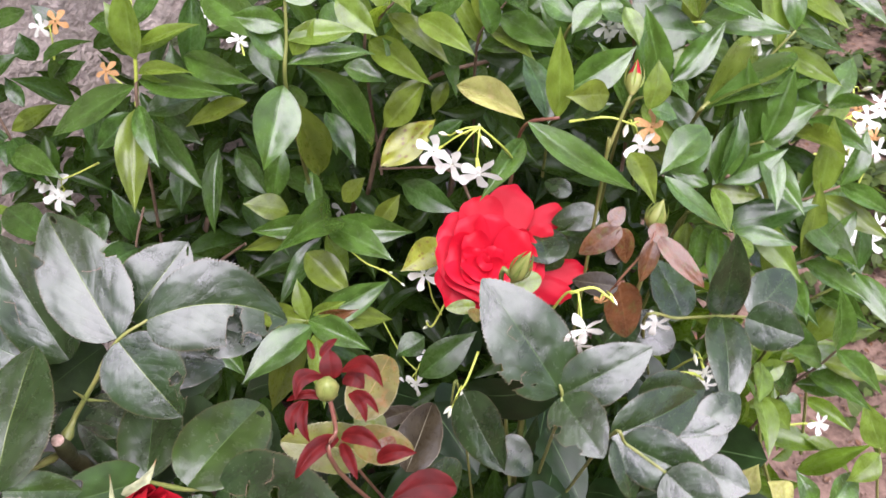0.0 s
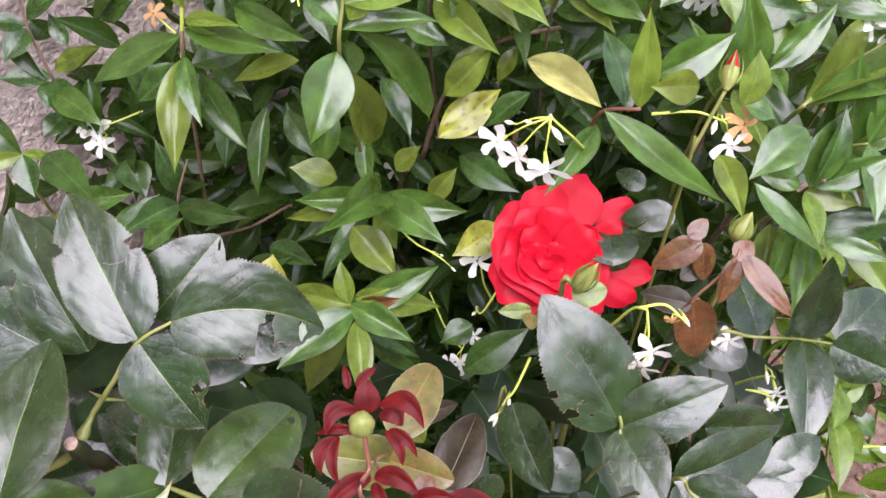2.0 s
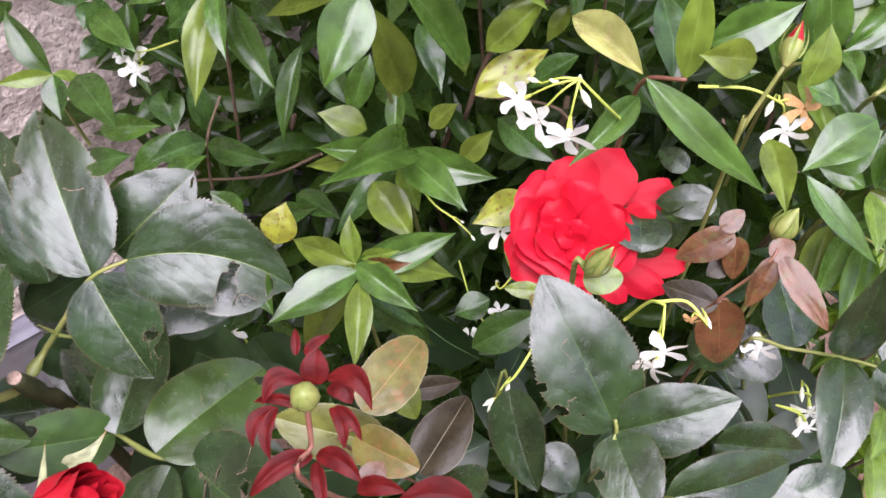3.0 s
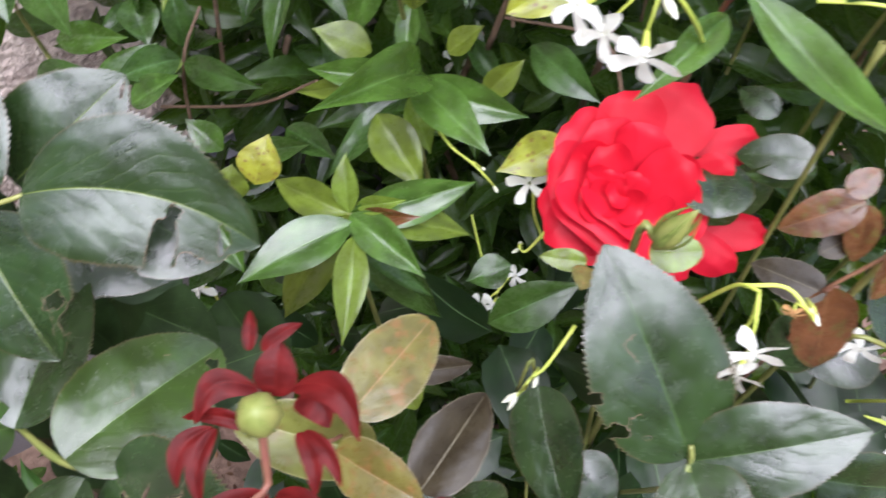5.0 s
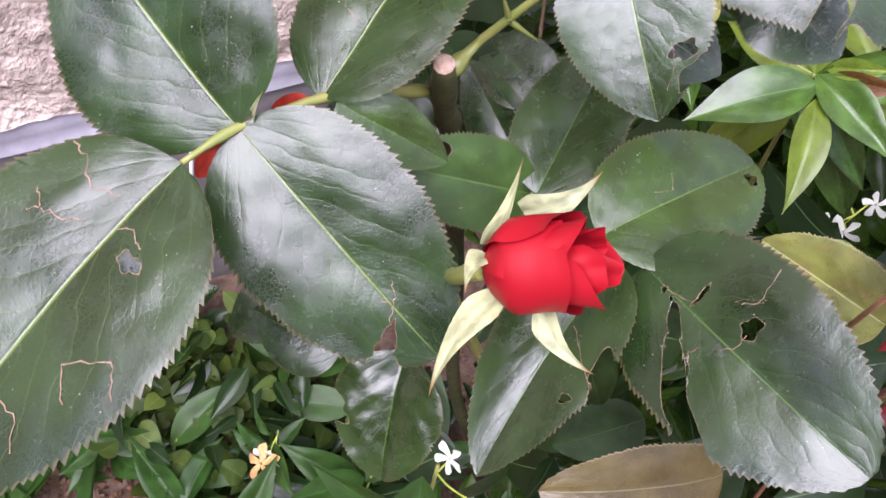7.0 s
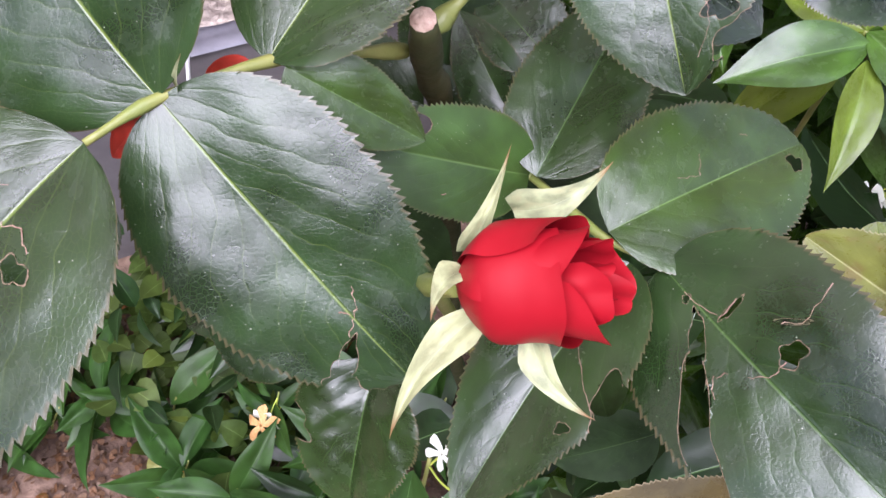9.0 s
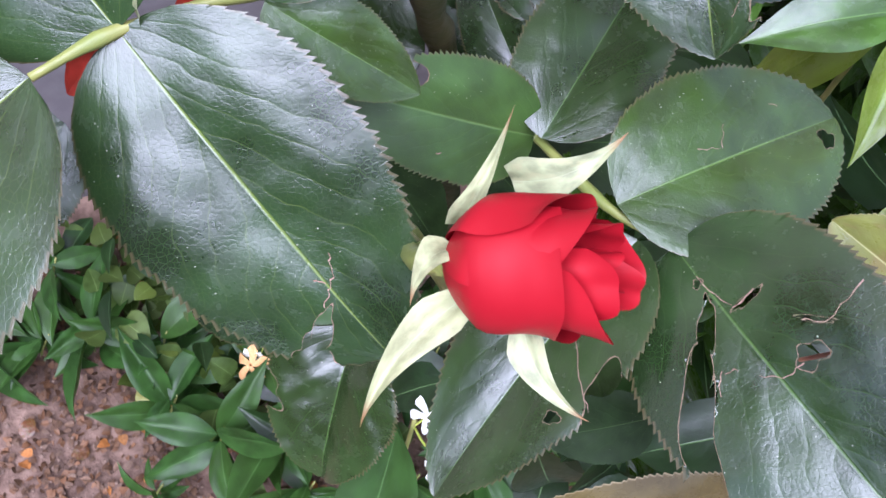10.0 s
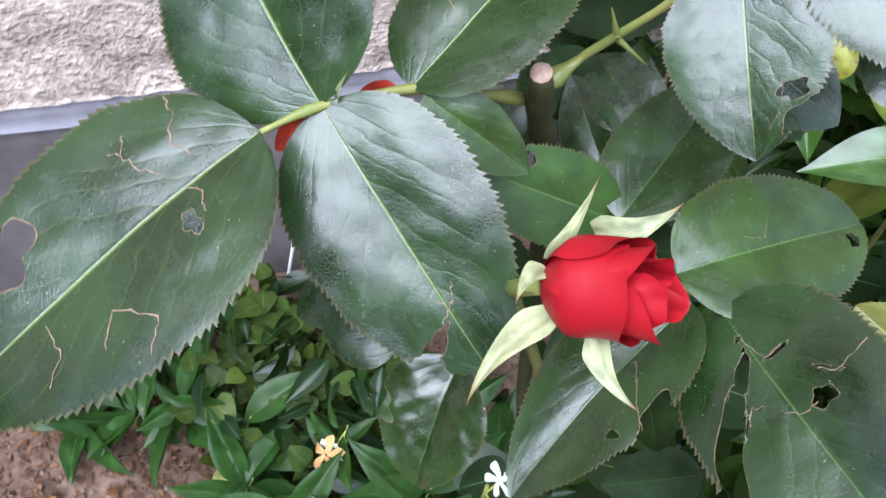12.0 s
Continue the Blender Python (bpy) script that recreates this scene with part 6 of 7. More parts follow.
compound = stem(rose_bush, "compound_leaf", [(-0.1445, 0.3164, 0.7686), (-0.1315, 0.3104, 0.7775), (-0.1192, 0.3047, 0.7833), (-0.1088, 0.3003, 0.7874), (-0.0854, 0.2909, 0.7940), (-0.0696, 0.2910, 0.7953)], 0.0017, 0.0007, "stem_green", ((0.08, 0.0012), (0.40, 0.0004), (0.75, 0.0005)))
thorn(compound, (-0.1088, 0.2997, 0.7883), (-0.1061, 0.3030, 0.7930))
thorn(compound, (-0.1089, 0.2994, 0.7881), (-0.1127, 0.2961, 0.7910))
rose_leaflet(compound, (-0.0837, 0.2907, 0.7970), (-0.0572, 0.3422, 0.7960), 0.0415, "rose_mid", fine=True, seed=21, roll=-15, kind='round', bend=0.06, fold=0.16, holes=((0.90, 0.40, 0.035, 0.22),), scars=((((0.5, -0.35), (0.46, -0.12), (0.36, -0.2)), 0.004), (((0.72, -0.45), (0.75, -0.4)), 0.006)))
rose_leaflet(compound, (-0.0697, 0.2916, 0.7945), (-0.0015, 0.2599, 0.8057), 0.0510, "rose", fine=True, seed=22, roll=-2, face=(0.09, -0.70, 0.70), bend=0.06, fold=0.16, kind='round', holes=((0.55, 0.98, 0.045, 0.22, 0.40), (0.135, 0.04, 0.012, 0.05), (0.245, 0.20, 0.036, 0.17, 0.36), (0.46, 0.74, 0.080, 0.40, 0.40), (0.34, 0.46, 0.046, 0.20, 0.36), (0.255, -0.20, 0.010, 0.14), (0.40, -0.47, 0.010, 0.10, -0.35), (0.459, -0.28, 0.034, 0.11)), scars=((((0.12, 0.02), (0.19, -0.03), (0.25, -0.08), (0.245, -0.3)), 0.006), (((0.38, -0.4), (0.42, -0.5), (0.40, -0.9)), 0.004), (((0.46, -0.2), (0.46, -0.05), (0.42, 0.1)), 0.004), (((0.40, 0.42), (0.36, 0.3), (0.38, 0.2)), 0.004)), label='dark glossy leaflet with long bites and holes')
rose_leaflet(compound, (-0.0763, 0.2881, 0.7944), (-0.0805, 0.2277, 0.7609), 0.0365, "rose", fine=True, seed=23, roll=8, face=(-0.22, -0.78, 0.58), bend=0.07, fold=0.22, holes=((0.556, -0.70, 0.024, 0.08), (0.40, -0.98, 0.10, 0.22)), scars=((((0.3, -0.1), (0.42, -0.6), (0.47, -0.95)), 0.004),))
rose_leaflet(compound, (-0.1085, 0.2991, 0.7890), (-0.1379, 0.2676, 0.8132), 0.0270, "rose_light", fine=True, seed=24, bend=0.05, fold=0.2, kind='round', holes=((0.83, 0.72, 0.13, 0.5),), scars=((((0.5, -0.55), (0.53, -0.6)), 0.009),))
rose_leaflet(compound, (-0.1060, 0.2969, 0.7930), (-0.1111, 0.3533, 0.8068), 0.0330, "rose", fine=True, seed=25, bend=0.03, roll=-5, fold=0.2)
rose_leaflet(compound, (-0.1192, 0.3150, 0.7801), (-0.1508, 0.3313, 0.7933), 0.0202, "rose", seed=26, roll=-8, fine=True)
rose_leaflet(compound, (-0.1162, 0.2458, 0.7666), (-0.1064, 0.2193, 0.7364), 0.0340, "rose", seed=27, fold=0.75, wave=0.06, fine=True, roll=6, holes=((0.5, 0.95, 0.1, 0.25),))
rose_leaflet(compound, (-0.1352, 0.2404, 0.7535), (-0.1655, 0.2367, 0.7543), 0.0251, "rose", seed=28)
rose_leaflet(compound, (-0.0794, 0.2853, 0.7615), (-0.0626, 0.2825, 0.7278), 0.0181, "rose_deep_shaded", seed=29)
rose_leaflet(compound, (-0.0483, 0.2882, 0.7243), (-0.0698, 0.2685, 0.7115), 0.0208, "rose_deep_shaded", seed=30)
rose_leaflet(compound, (-0.0219, 0.2739, 0.7454), (-0.0643, 0.2331, 0.7612), 0.0252, "brown_leaf", seed=31, bend=0.1, kind='round')
bud_stalk = stem(rose_bush, "bud_stalk", [(-0.1023, 0.3157, 0.6139), (-0.1177, 0.2703, 0.7684), (-0.1047, 0.2479, 0.8132), (-0.0958, 0.2431, 0.8305)], 0.002, 0.0024, "stem_green")
rosebud(rose_bush, (-0.0959, 0.2439, 0.8300), (-0.0710, 0.2524, 0.8444), 0.0110)
sepal(bud, (-0.0909, 0.2422, 0.8261), (-0.0935, 0.2187, 0.8109), 0.0098)
sepal(bud, (-0.0815, 0.2435, 0.8276), (-0.0643, 0.2387, 0.8220), 0.0082)
sepal(bud, (-0.0956, 0.2439, 0.8345), (-0.0941, 0.2307, 0.8384), 0.0078)
sepal(bud, (-0.0989, 0.2499, 0.8294), (-0.0994, 0.2619, 0.8484), 0.0058)
sepal(bud, (-0.0966, 0.2621, 0.8297), (-0.0850, 0.2755, 0.8399), 0.0110)
rose_bloom(rose_bush, (0.0666, 0.4817, 0.7802), (0.02, -0.72, 0.69))
bloom_stalk = stem(rose_bush, "bloom_stalk", [(0.0600, 0.5600, 0.0000), (0.1000, 0.5600, 0.4500), (0.0880, 0.5200, 0.7000), (0.0662, 0.4961, 0.7664)], 0.003, 0.0034, "stem_green")
green_bud(rose_bush, (0.0766, 0.4085, 0.8248), (0.0846, 0.4077, 0.8448), 0.0046, "green")
bud_stalk = stem(rose_bush, "bud_stalk", [(0.0893, 0.5018, 0.4964), (0.0697, 0.4199, 0.8002), (0.0766, 0.4096, 0.8245)], 0.0014, 0.0016, "stem_green")
rose_leaflet(bud_stalk, (0.0746, 0.4087, 0.8180), (0.0920, 0.4134, 0.8205), 0.0139, "jas_lime", kind='round')
rose_leaflet(bud_stalk, (0.0555, 0.4226, 0.7897), (0.0377, 0.4203, 0.7895), 0.0089, "jas_lime")
rose_leaflet(bud_stalk, (0.0557, 0.4216, 0.7886), (0.0557, 0.4083, 0.7903), 0.0100, "olive")
rose_leaflet(bud_stalk, (0.1250, 0.5058, 0.7852), (0.1006, 0.4778, 0.7686), 0.0260, "rose_mid", face=(0.55, -0.80, 0.20), seed=93, roll=2, fine=True)
rose_leaflet(bud_stalk, (0.1393, 0.4970, 0.7938), (0.1099, 0.4850, 0.7953), 0.0130, "rose_mid", face=(0.45, -0.85, 0.25), seed=94, roll=2, fine=True)
rose_leaflet(bud_stalk, (0.1020, 0.4672, 0.7834), (0.0967, 0.5002, 0.7869), 0.0322, "rose", seed=2)
rose_leaflet(bud_stalk, (0.1355, 0.4918, 0.8036), (0.1053, 0.4948, 0.7956), 0.0191, "rose", seed=3)
rose_leaflet(bud_stalk, (0.1199, 0.5179, 0.8018), (0.1031, 0.5303, 0.8018), 0.0133, "rose")
green_bud(rose_bush, (0.1434, 0.4854, 0.8984), (0.1470, 0.4992, 0.9105), 0.0046, "red")
bud_stalk = stem(rose_bush, "bud_stalk", [(0.1200, 0.5200, 0.4000), (0.1308, 0.4770, 0.8347), (0.1322, 0.4757, 0.8627), (0.1435, 0.4850, 0.8980)], 0.0012, 0.001, "stem_green")
green_bud(rose_bush, (0.1556, 0.4399, 0.8380), (0.1603, 0.4422, 0.8538), 0.0060, "green")
bud_stalk = stem(rose_bush, "bud_stalk", [(0.1401, 0.5020, 0.4961), (0.1548, 0.4358, 0.8050), (0.1557, 0.4395, 0.8376)], 0.0014, 0.0014, "stem_green")
compound = stem(rose_bush, "compound_leaf", [(0.1408, 0.4821, 0.6180), (0.1422, 0.4253, 0.7964), (0.1341, 0.4133, 0.8149), (0.1445, 0.4135, 0.8352), (0.1503, 0.4153, 0.8461), (0.1523, 0.4191, 0.8495)], 0.0009, 0.0006, "stem_red")
rose_leaflet(compound, (0.1339, 0.4212, 0.8515), (0.1121, 0.4166, 0.8357), 0.0145, "bronze", seed=4)
rose_leaflet(compound, (0.1345, 0.4206, 0.8507), (0.1382, 0.4149, 0.8304), 0.0118, "bronze", seed=4)
rose_leaflet(compound, (0.1523, 0.4164, 0.8469), (0.1451, 0.4044, 0.8260), 0.0107, "bronze", seed=0)
rose_leaflet(compound, (0.1544, 0.4168, 0.8469), (0.1782, 0.3976, 0.8282), 0.0121, "bronze", seed=1)
rose_leaflet(compound, (0.1503, 0.4157, 0.8465), (0.1590, 0.4240, 0.8504), 0.0116, "bronze", seed=4)
rose_leaflet(compound, (0.1356, 0.4129, 0.8143), (0.1106, 0.4214, 0.8115), 0.0141, "plum", seed=0)
rose_leaflet(compound, (0.1353, 0.4145, 0.8159), (0.1450, 0.4108, 0.7758), 0.0234, "bronze", seed=2)
rose_leaflet(compound, (0.1280, 0.4215, 0.8527), (0.1359, 0.4289, 0.8588), 0.0096, "bronze", seed=1)
rose_leaflet(compound, (0.1341, 0.4192, 0.8351), (0.1268, 0.4140, 0.8311), 0.0092, "plum", seed=4)
compound = stem(rose_bush, "compound_leaf", [(0.1005, 0.4211, 0.6185), (0.0984, 0.3449, 0.7813), (0.0988, 0.3427, 0.8032), (0.0973, 0.3446, 0.8094)], 0.0012, 0.0008, "stem_green")
rose_leaflet(compound, (0.0983, 0.3438, 0.8043), (0.0575, 0.3742, 0.8555), 0.0431, "rose", fine=True, seed=31, bend=0.05, holes=((0.3, 0.86, 0.025, 0.1), (0.27, -0.9, 0.035, 0.2), (0.44, -0.97, 0.03, 0.12), (0.18, -0.55, 0.012, 0.06)), scars=((((0.62, -0.1), (0.6, -0.35), (0.5, -0.2)), 0.005), (((0.25, -0.75), (0.3, -0.6), (0.29, -0.45)), 0.005)), roll=6)
rose_leaflet(compound, (0.0990, 0.3429, 0.8034), (0.1435, 0.3542, 0.8269), 0.0295, "rose", fine=True, seed=32, bend=0.06, roll=-3)
rose_leaflet(compound, (0.0981, 0.3421, 0.8027), (0.1171, 0.3089, 0.7968), 0.0293, "rose", fine=True, seed=33, holes=((0.35, 0.9, 0.06, 0.3), (0.7, 0.95, 0.08, 0.3)), roll=8)
compound = stem(rose_bush, "compound_leaf", [(0.1207, 0.4211, 0.5980), (0.1206, 0.3188, 0.8010), (0.1271, 0.3101, 0.8058), (0.1438, 0.2956, 0.8035)], 0.0011, 0.0007, "stem_green")
rose_leaflet(compound, (0.1211, 0.3186, 0.8008), (0.1714, 0.3522, 0.7935), 0.0287, "rose", seed=34, fine=True)
rose_leaflet(compound, (0.1261, 0.3171, 0.7988), (0.1679, 0.2983, 0.7907), 0.0302, "rose", seed=35, fine=True, roll=13)
rose_leaflet(compound, (0.1233, 0.3179, 0.7999), (0.1316, 0.2982, 0.7763), 0.0167, "rose", seed=36)
rose_leaflet(compound, (0.1729, 0.3409, 0.7797), (0.1969, 0.3594, 0.7851), 0.0210, "rose", seed=37)
rose_leaflet(compound, (0.1461, 0.3015, 0.7953), (0.1705, 0.2807, 0.7842), 0.0295, "rose", seed=38, roll=14, fine=True)
rose_leaflet(compound, (0.1551, 0.3368, 0.7755), (0.1879, 0.3394, 0.7769), 0.0267, "rose", seed=39)
rose_leaflet(compound, (0.1422, 0.3585, 0.7860), (0.1841, 0.3743, 0.7722), 0.0248, "rose", seed=40)
rose_leaflet(compound, (0.1700, 0.3276, 0.7635), (0.1969, 0.3150, 0.7616), 0.0235, "rose", seed=41)
compound = stem(rose_bush, "compound_leaf", [(0.2014, 0.5230, 0.5971), (0.1598, 0.4350, 0.7656), (0.1806, 0.4361, 0.7665), (0.2037, 0.4301, 0.7744), (0.2194, 0.4229, 0.7806)], 0.0012, 0.0008, "stem_green")
rose_leaflet(compound, (0.2049, 0.4297, 0.7738), (0.1993, 0.3736, 0.7572), 0.0278, "rose", seed=42, fine=True)
rose_leaflet(compound, (0.2041, 0.4309, 0.7755), (0.2013, 0.4301, 0.8388), 0.0237, "rose", seed=43, fine=True)
rose_leaflet(compound, (0.2166, 0.4225, 0.7805), (0.2481, 0.4097, 0.7769), 0.0299, "rose", seed=44, roll=20, fine=True)
rose_leaflet(compound, (0.1867, 0.4440, 0.7591), (0.1713, 0.4750, 0.7805), 0.0357, "rose", seed=45, roll=26, fine=True)
rose_leaflet(compound, (0.1810, 0.4584, 0.7431), (0.1590, 0.4455, 0.7278), 0.0330, "rose", seed=46)
rose_leaflet(compound, (0.2263, 0.4385, 0.7658), (0.2593, 0.4742, 0.7710), 0.0318, "rose", seed=47)
compound = stem(rose_bush, "compound_leaf", [(0.0591, 0.4611, 0.4967), (0.0457, 0.4075, 0.7318), (0.0406, 0.3998, 0.7248)], 0.001, 0.0007, "stem_green")
rose_leaflet(compound, (0.0489, 0.3859, 0.7545), (0.0715, 0.3485, 0.7300), 0.0308, "rose", seed=48, roll=28, bend=0.08, fold=0.14, fine=True)
rose_leaflet(compound, (0.0460, 0.3423, 0.7265), (0.0254, 0.3401, 0.7405), 0.0259, "rose", seed=49)
rose_leaflet(compound, (0.0691, 0.3860, 0.7078), (0.0908, 0.3737, 0.6927), 0.0253, "rose", seed=50)
rose_leaflet(compound, (0.1371, 0.4341, 0.7462), (0.1593, 0.4516, 0.7602), 0.0316, "rose", seed=52, roll=26, fine=True)
rose_leaflet(compound, (0.1932, 0.4864, 0.7576), (0.1678, 0.4576, 0.7649), 0.0258, "rose", seed=53, roll=26, fine=True)
rose_leaflet(compound, (-0.0138, 0.4196, 0.6821), (0.0155, 0.4364, 0.6787), 0.0140, "plum", seed=54)
rose_leaflet(compound, (0.0171, 0.3325, 0.7510), (0.0306, 0.3734, 0.7599), 0.0255, "plum", seed=55, fine=True, bend=0.05, fold=0.55)
rose_leaflet(compound, (-0.1215, 0.3303, 0.7938), (-0.1494, 0.3412, 0.7960), 0.0242, "rose", seed=57)
rose_leaflet(compound, (-0.0180, 0.4105, 0.7090), (-0.0017, 0.3968, 0.6918), 0.0197, "jas_olive", seed=58)
red_shoot = stem(rose_bush, "young_shoot", [(0.0500, 0.4000, 0.3000), (0.0194, 0.3700, 0.5986), (-0.0063, 0.2739, 0.8335), (-0.0055, 0.2767, 0.8578), (-0.0074, 0.2819, 0.8735)], 0.0011, 0.0010, "stem_red")
rose_leaflet(red_shoot, (-0.0150, 0.2950, 0.8817), (-0.0178, 0.3029, 0.8855), 0.0034, "red_young", bend=0.12, fold=0.25, seed=0, lean=0.1)
rose_leaflet(red_shoot, (-0.0117, 0.2947, 0.8839), (-0.0050, 0.3020, 0.8870), 0.0038, "red_young", bend=0.12, fold=0.25, seed=2, lean=-0.2)
rose_leaflet(red_shoot, (-0.0066, 0.2885, 0.8768), (-0.0082, 0.2972, 0.8856), 0.0098, "red_young", bend=0.12, fold=0.25, seed=0, lean=0)
rose_leaflet(red_shoot, (-0.0023, 0.2901, 0.8807), (0.0151, 0.2823, 0.8791), 0.0076, "red_young", bend=0.12, fold=0.25, seed=0, lean=-0.75)
rose_leaflet(red_shoot, (-0.0102, 0.2878, 0.8797), (-0.0204, 0.2771, 0.8765), 0.0072, "red_young", bend=0.12, fold=0.25, seed=2, lean=0.7)
rose_leaflet(red_shoot, (-0.0023, 0.2904, 0.8753), (0.0066, 0.2867, 0.8730), 0.0090, "red_young", bend=0.12, fold=0.25, seed=0, lean=-0.3)
rose_leaflet(red_shoot, (-0.0083, 0.2810, 0.8742), (-0.0249, 0.2793, 0.8735), 0.0040, "red_young", bend=0.12, fold=0.25, seed=0, lean=0.5)
rose_leaflet(red_shoot, (-0.0172, 0.2786, 0.8746), (-0.0205, 0.2657, 0.8683), 0.0054, "red_young", bend=0.12, fold=0.25, seed=0, lean=0.6)
rose_leaflet(red_shoot, (-0.0162, 0.2781, 0.8754), (-0.0138, 0.2637, 0.8668), 0.0047, "red_young", bend=0.12, fold=0.25, seed=0, lean=0.5)
rose_leaflet(red_shoot, (0.0009, 0.2829, 0.8745), (0.0083, 0.2723, 0.8688), 0.0047, "red_young", bend=0.12, fold=0.25, seed=0, lean=-0.4)
rose_leaflet(red_shoot, (0.0020, 0.2834, 0.8748), (0.0134, 0.2752, 0.8709), 0.0040, "red_young", bend=0.12, fold=0.25, seed=0, lean=-0.5)
rose_leaflet(red_shoot, (-0.0048, 0.2749, 0.8560), (-0.0207, 0.2572, 0.8512), 0.0079, "red_young", bend=0.12, fold=0.25, seed=2, lean=0.35)
rose_leaflet(red_shoot, (-0.0031, 0.2752, 0.8561), (0.0141, 0.2695, 0.8550), 0.0079, "red_young", bend=0.12, fold=0.25, seed=2, lean=-0.35)
rose_leaflet(red_shoot, (-0.0032, 0.2731, 0.8539), (0.0045, 0.2588, 0.8488), 0.0053, "red_young", bend=0.12, fold=0.25, seed=2, lean=-0.1)
rose_leaflet(red_shoot, (0.0112, 0.2722, 0.8437), (0.0281, 0.2729, 0.8480), 0.0072, "red_young", bend=0.12, fold=0.25, seed=0, lean=-0.3)
rose_leaflet(red_shoot, (0.0447, 0.3274, 0.7442), (0.0094, 0.3180, 0.7448), 0.0171, "red_young", seed=2, lean=0.3)
rose_leaflet(red_shoot, (0.0132, 0.2731, 0.8444), (0.0177, 0.2828, 0.8462), 0.0097, "bronze")
green_bud(rose_bush, (-0.0088, 0.2849, 0.8722), (-0.0074, 0.2805, 0.8836), 0.0050, "ball")
compound = stem(rose_bush, "compound_leaf", [(0.0016, 0.4074, 0.5951), (-0.0116, 0.3175, 0.7892), (-0.0074, 0.3239, 0.7948)], 0.001, 0.0007, "stem_red")
rose_leaflet(compound, (-0.0063, 0.3281, 0.8013), (0.0083, 0.3708, 0.8014), 0.0252, "olive", seed=1, fine=True, kind='round', bend=0.06, fold=0.2)
rose_leaflet(compound, (-0.0056, 0.3149, 0.8022), (0.0243, 0.3059, 0.8048), 0.0190, "olive", seed=2, fine=True, kind='round', bend=0.06, fold=0.2)
rose_leaflet(compound, (-0.0009, 0.3350, 0.7665), (-0.0450, 0.3232, 0.7890), 0.0267, "olive_green", seed=3, fine=True, kind='round', bend=0.06, fold=0.2)

# ---- woody stems of the jasmine, rooted at the wall's foot ----
for foot, top in (((-0.30, 0.84, 0), (-0.20, 0.72, 0.62)), ((-0.10, 0.92, 0), (-0.05, 0.72, 0.66)), ((0.10, 0.95, 0), (0.04, 0.70, 0.70)), ((0.30, 0.95, 0), (0.22, 0.66, 0.66)),
                  ((0.42, 0.86, 0), (0.32, 0.62, 0.60))):
    f, t = np.array(foot, float), np.array(top, float)
    stem(jasmine, "woody_stem", [f, f * 0.6 + t * 0.4 + (0.03, 0.02, 0), f * 0.25 + t * 0.75 - (0.02, 0, 0), t], 0.005, 0.0025, "twig")

# ---- the jasmine's inner foliage, one mass of leaves behind the outer shoots ----
WALL_FOOT, WALL_ALONG, WALL_OUT = Vector((-0.8, 0.2, 0.0)), Vector((0.568, 0.823, 0.0)).normalized(), Vector((0.823, -0.568, 0.0)).normalized()


def leaf_mass(name, count, where, length, mat, label, seed, kind="jas", face=FACE, spread=0.9, category="foliage", hang=0.25, ratio=0.34):
    rng = random.Random(seed)
    base_v, base_f, base_uv, _ = blade(kind, 0.07, 0.35, 0.02, 7, 2, 0, (), (), 1)
    bv = np.array(base_v)
    verts, faces, uvs = [], [], []
    made = 0
    while made < count:
        got = where(rng)
        if got is None:
            continue
        p = Vector(got)
        size = length * rng.uniform(0.65, 1.2)
        d = Vector((rng.gauss(0, 1), rng.gauss(0, 1) - 0.5, rng.gauss(0, 0.8) - hang)).normalized()
        n = (Vector(face) + Vector((rng.gauss(0, spread), rng.gauss(0, spread), rng.gauss(0, spread))) * 0.6).normalized()
        m = np.array(lay(p, p + d * size, size * ratio * rng.uniform(0.8, 1.2), 0, n))
        v = bv @ m[:3, :3].T + m[:3, 3]
        k = len(verts)
        verts.extend(v.tolist())
        faces.extend([tuple(q + k for q in f) for f in base_f])
        uvs.extend(base_uv)
        made += 1
    me = mesh_of(name, verts, faces, uvs, [M[mat]])
    return tagged(new(name, me), label, category, "", "stuff")


def in_hedge(rng):
    x, y, z = rng.uniform(-0.45, 0.62), rng.uniform(0.60, 1.5), rng.uniform(0.08, 1.0)
    p = Vector((x, y, z))
    off = (p - WALL_FOOT).dot(WALL_OUT)
    if off < 0.03 or off > 0.60 - 0.3 * max(0.0, y - 0.7):
        return None
    front = 0.66 + 0.35 * max(0, 0.62 - z) * 0.4
    if y < front:
        return None
    if x < -0.12 and (z > 0.74 or x < -0.34) and rng.random() < 0.85:
        return None
    if z > 0.86 - 0.05 * (y - 0.6):
        return None
    if y > 1.05 + 0.25 * (0.5 - x) or x > 0.30 + 0.3 * (y - 0.65):
        return None
    return p


leaf_mass("jasmine_inner_foliage", 4200, in_hedge, 0.062, "fill", "dense inner jasmine leaves with shade put into their colour", 31)


# unseen overhang of leaves, added above the view to shade the wall
def up_the_wall(rng):
    u, z = rng.uniform(0.1, 1.0), rng.uniform(0.93, 1.75)
    p = WALL_FOOT + WALL_ALONG * u + WALL_OUT * rng.uniform(0.03, 0.16)
    return Vector((p.x, p.y, z))


leaf_mass("jasmine_upper_foliage", 700, up_the_wall, 0.066, "fill", "unseen jasmine overhang added to shade the wall below", 37)


def rose_under(rng):
    x, y, z = rng.uniform(-0.15, 0.30), rng.uniform(0.36, 0.56), rng.uniform(0.28, 0.68)
    if x < 0.02 and z > 0.58:
        return None
    return Vector((x, y, z))


leaf_mass("rose_inner_foliage", 170, rose_under, 0.06, "rose_fill_shaded", "lower rose bush leaves with shade put into their colour", 33, "rose", ratio=0.6)


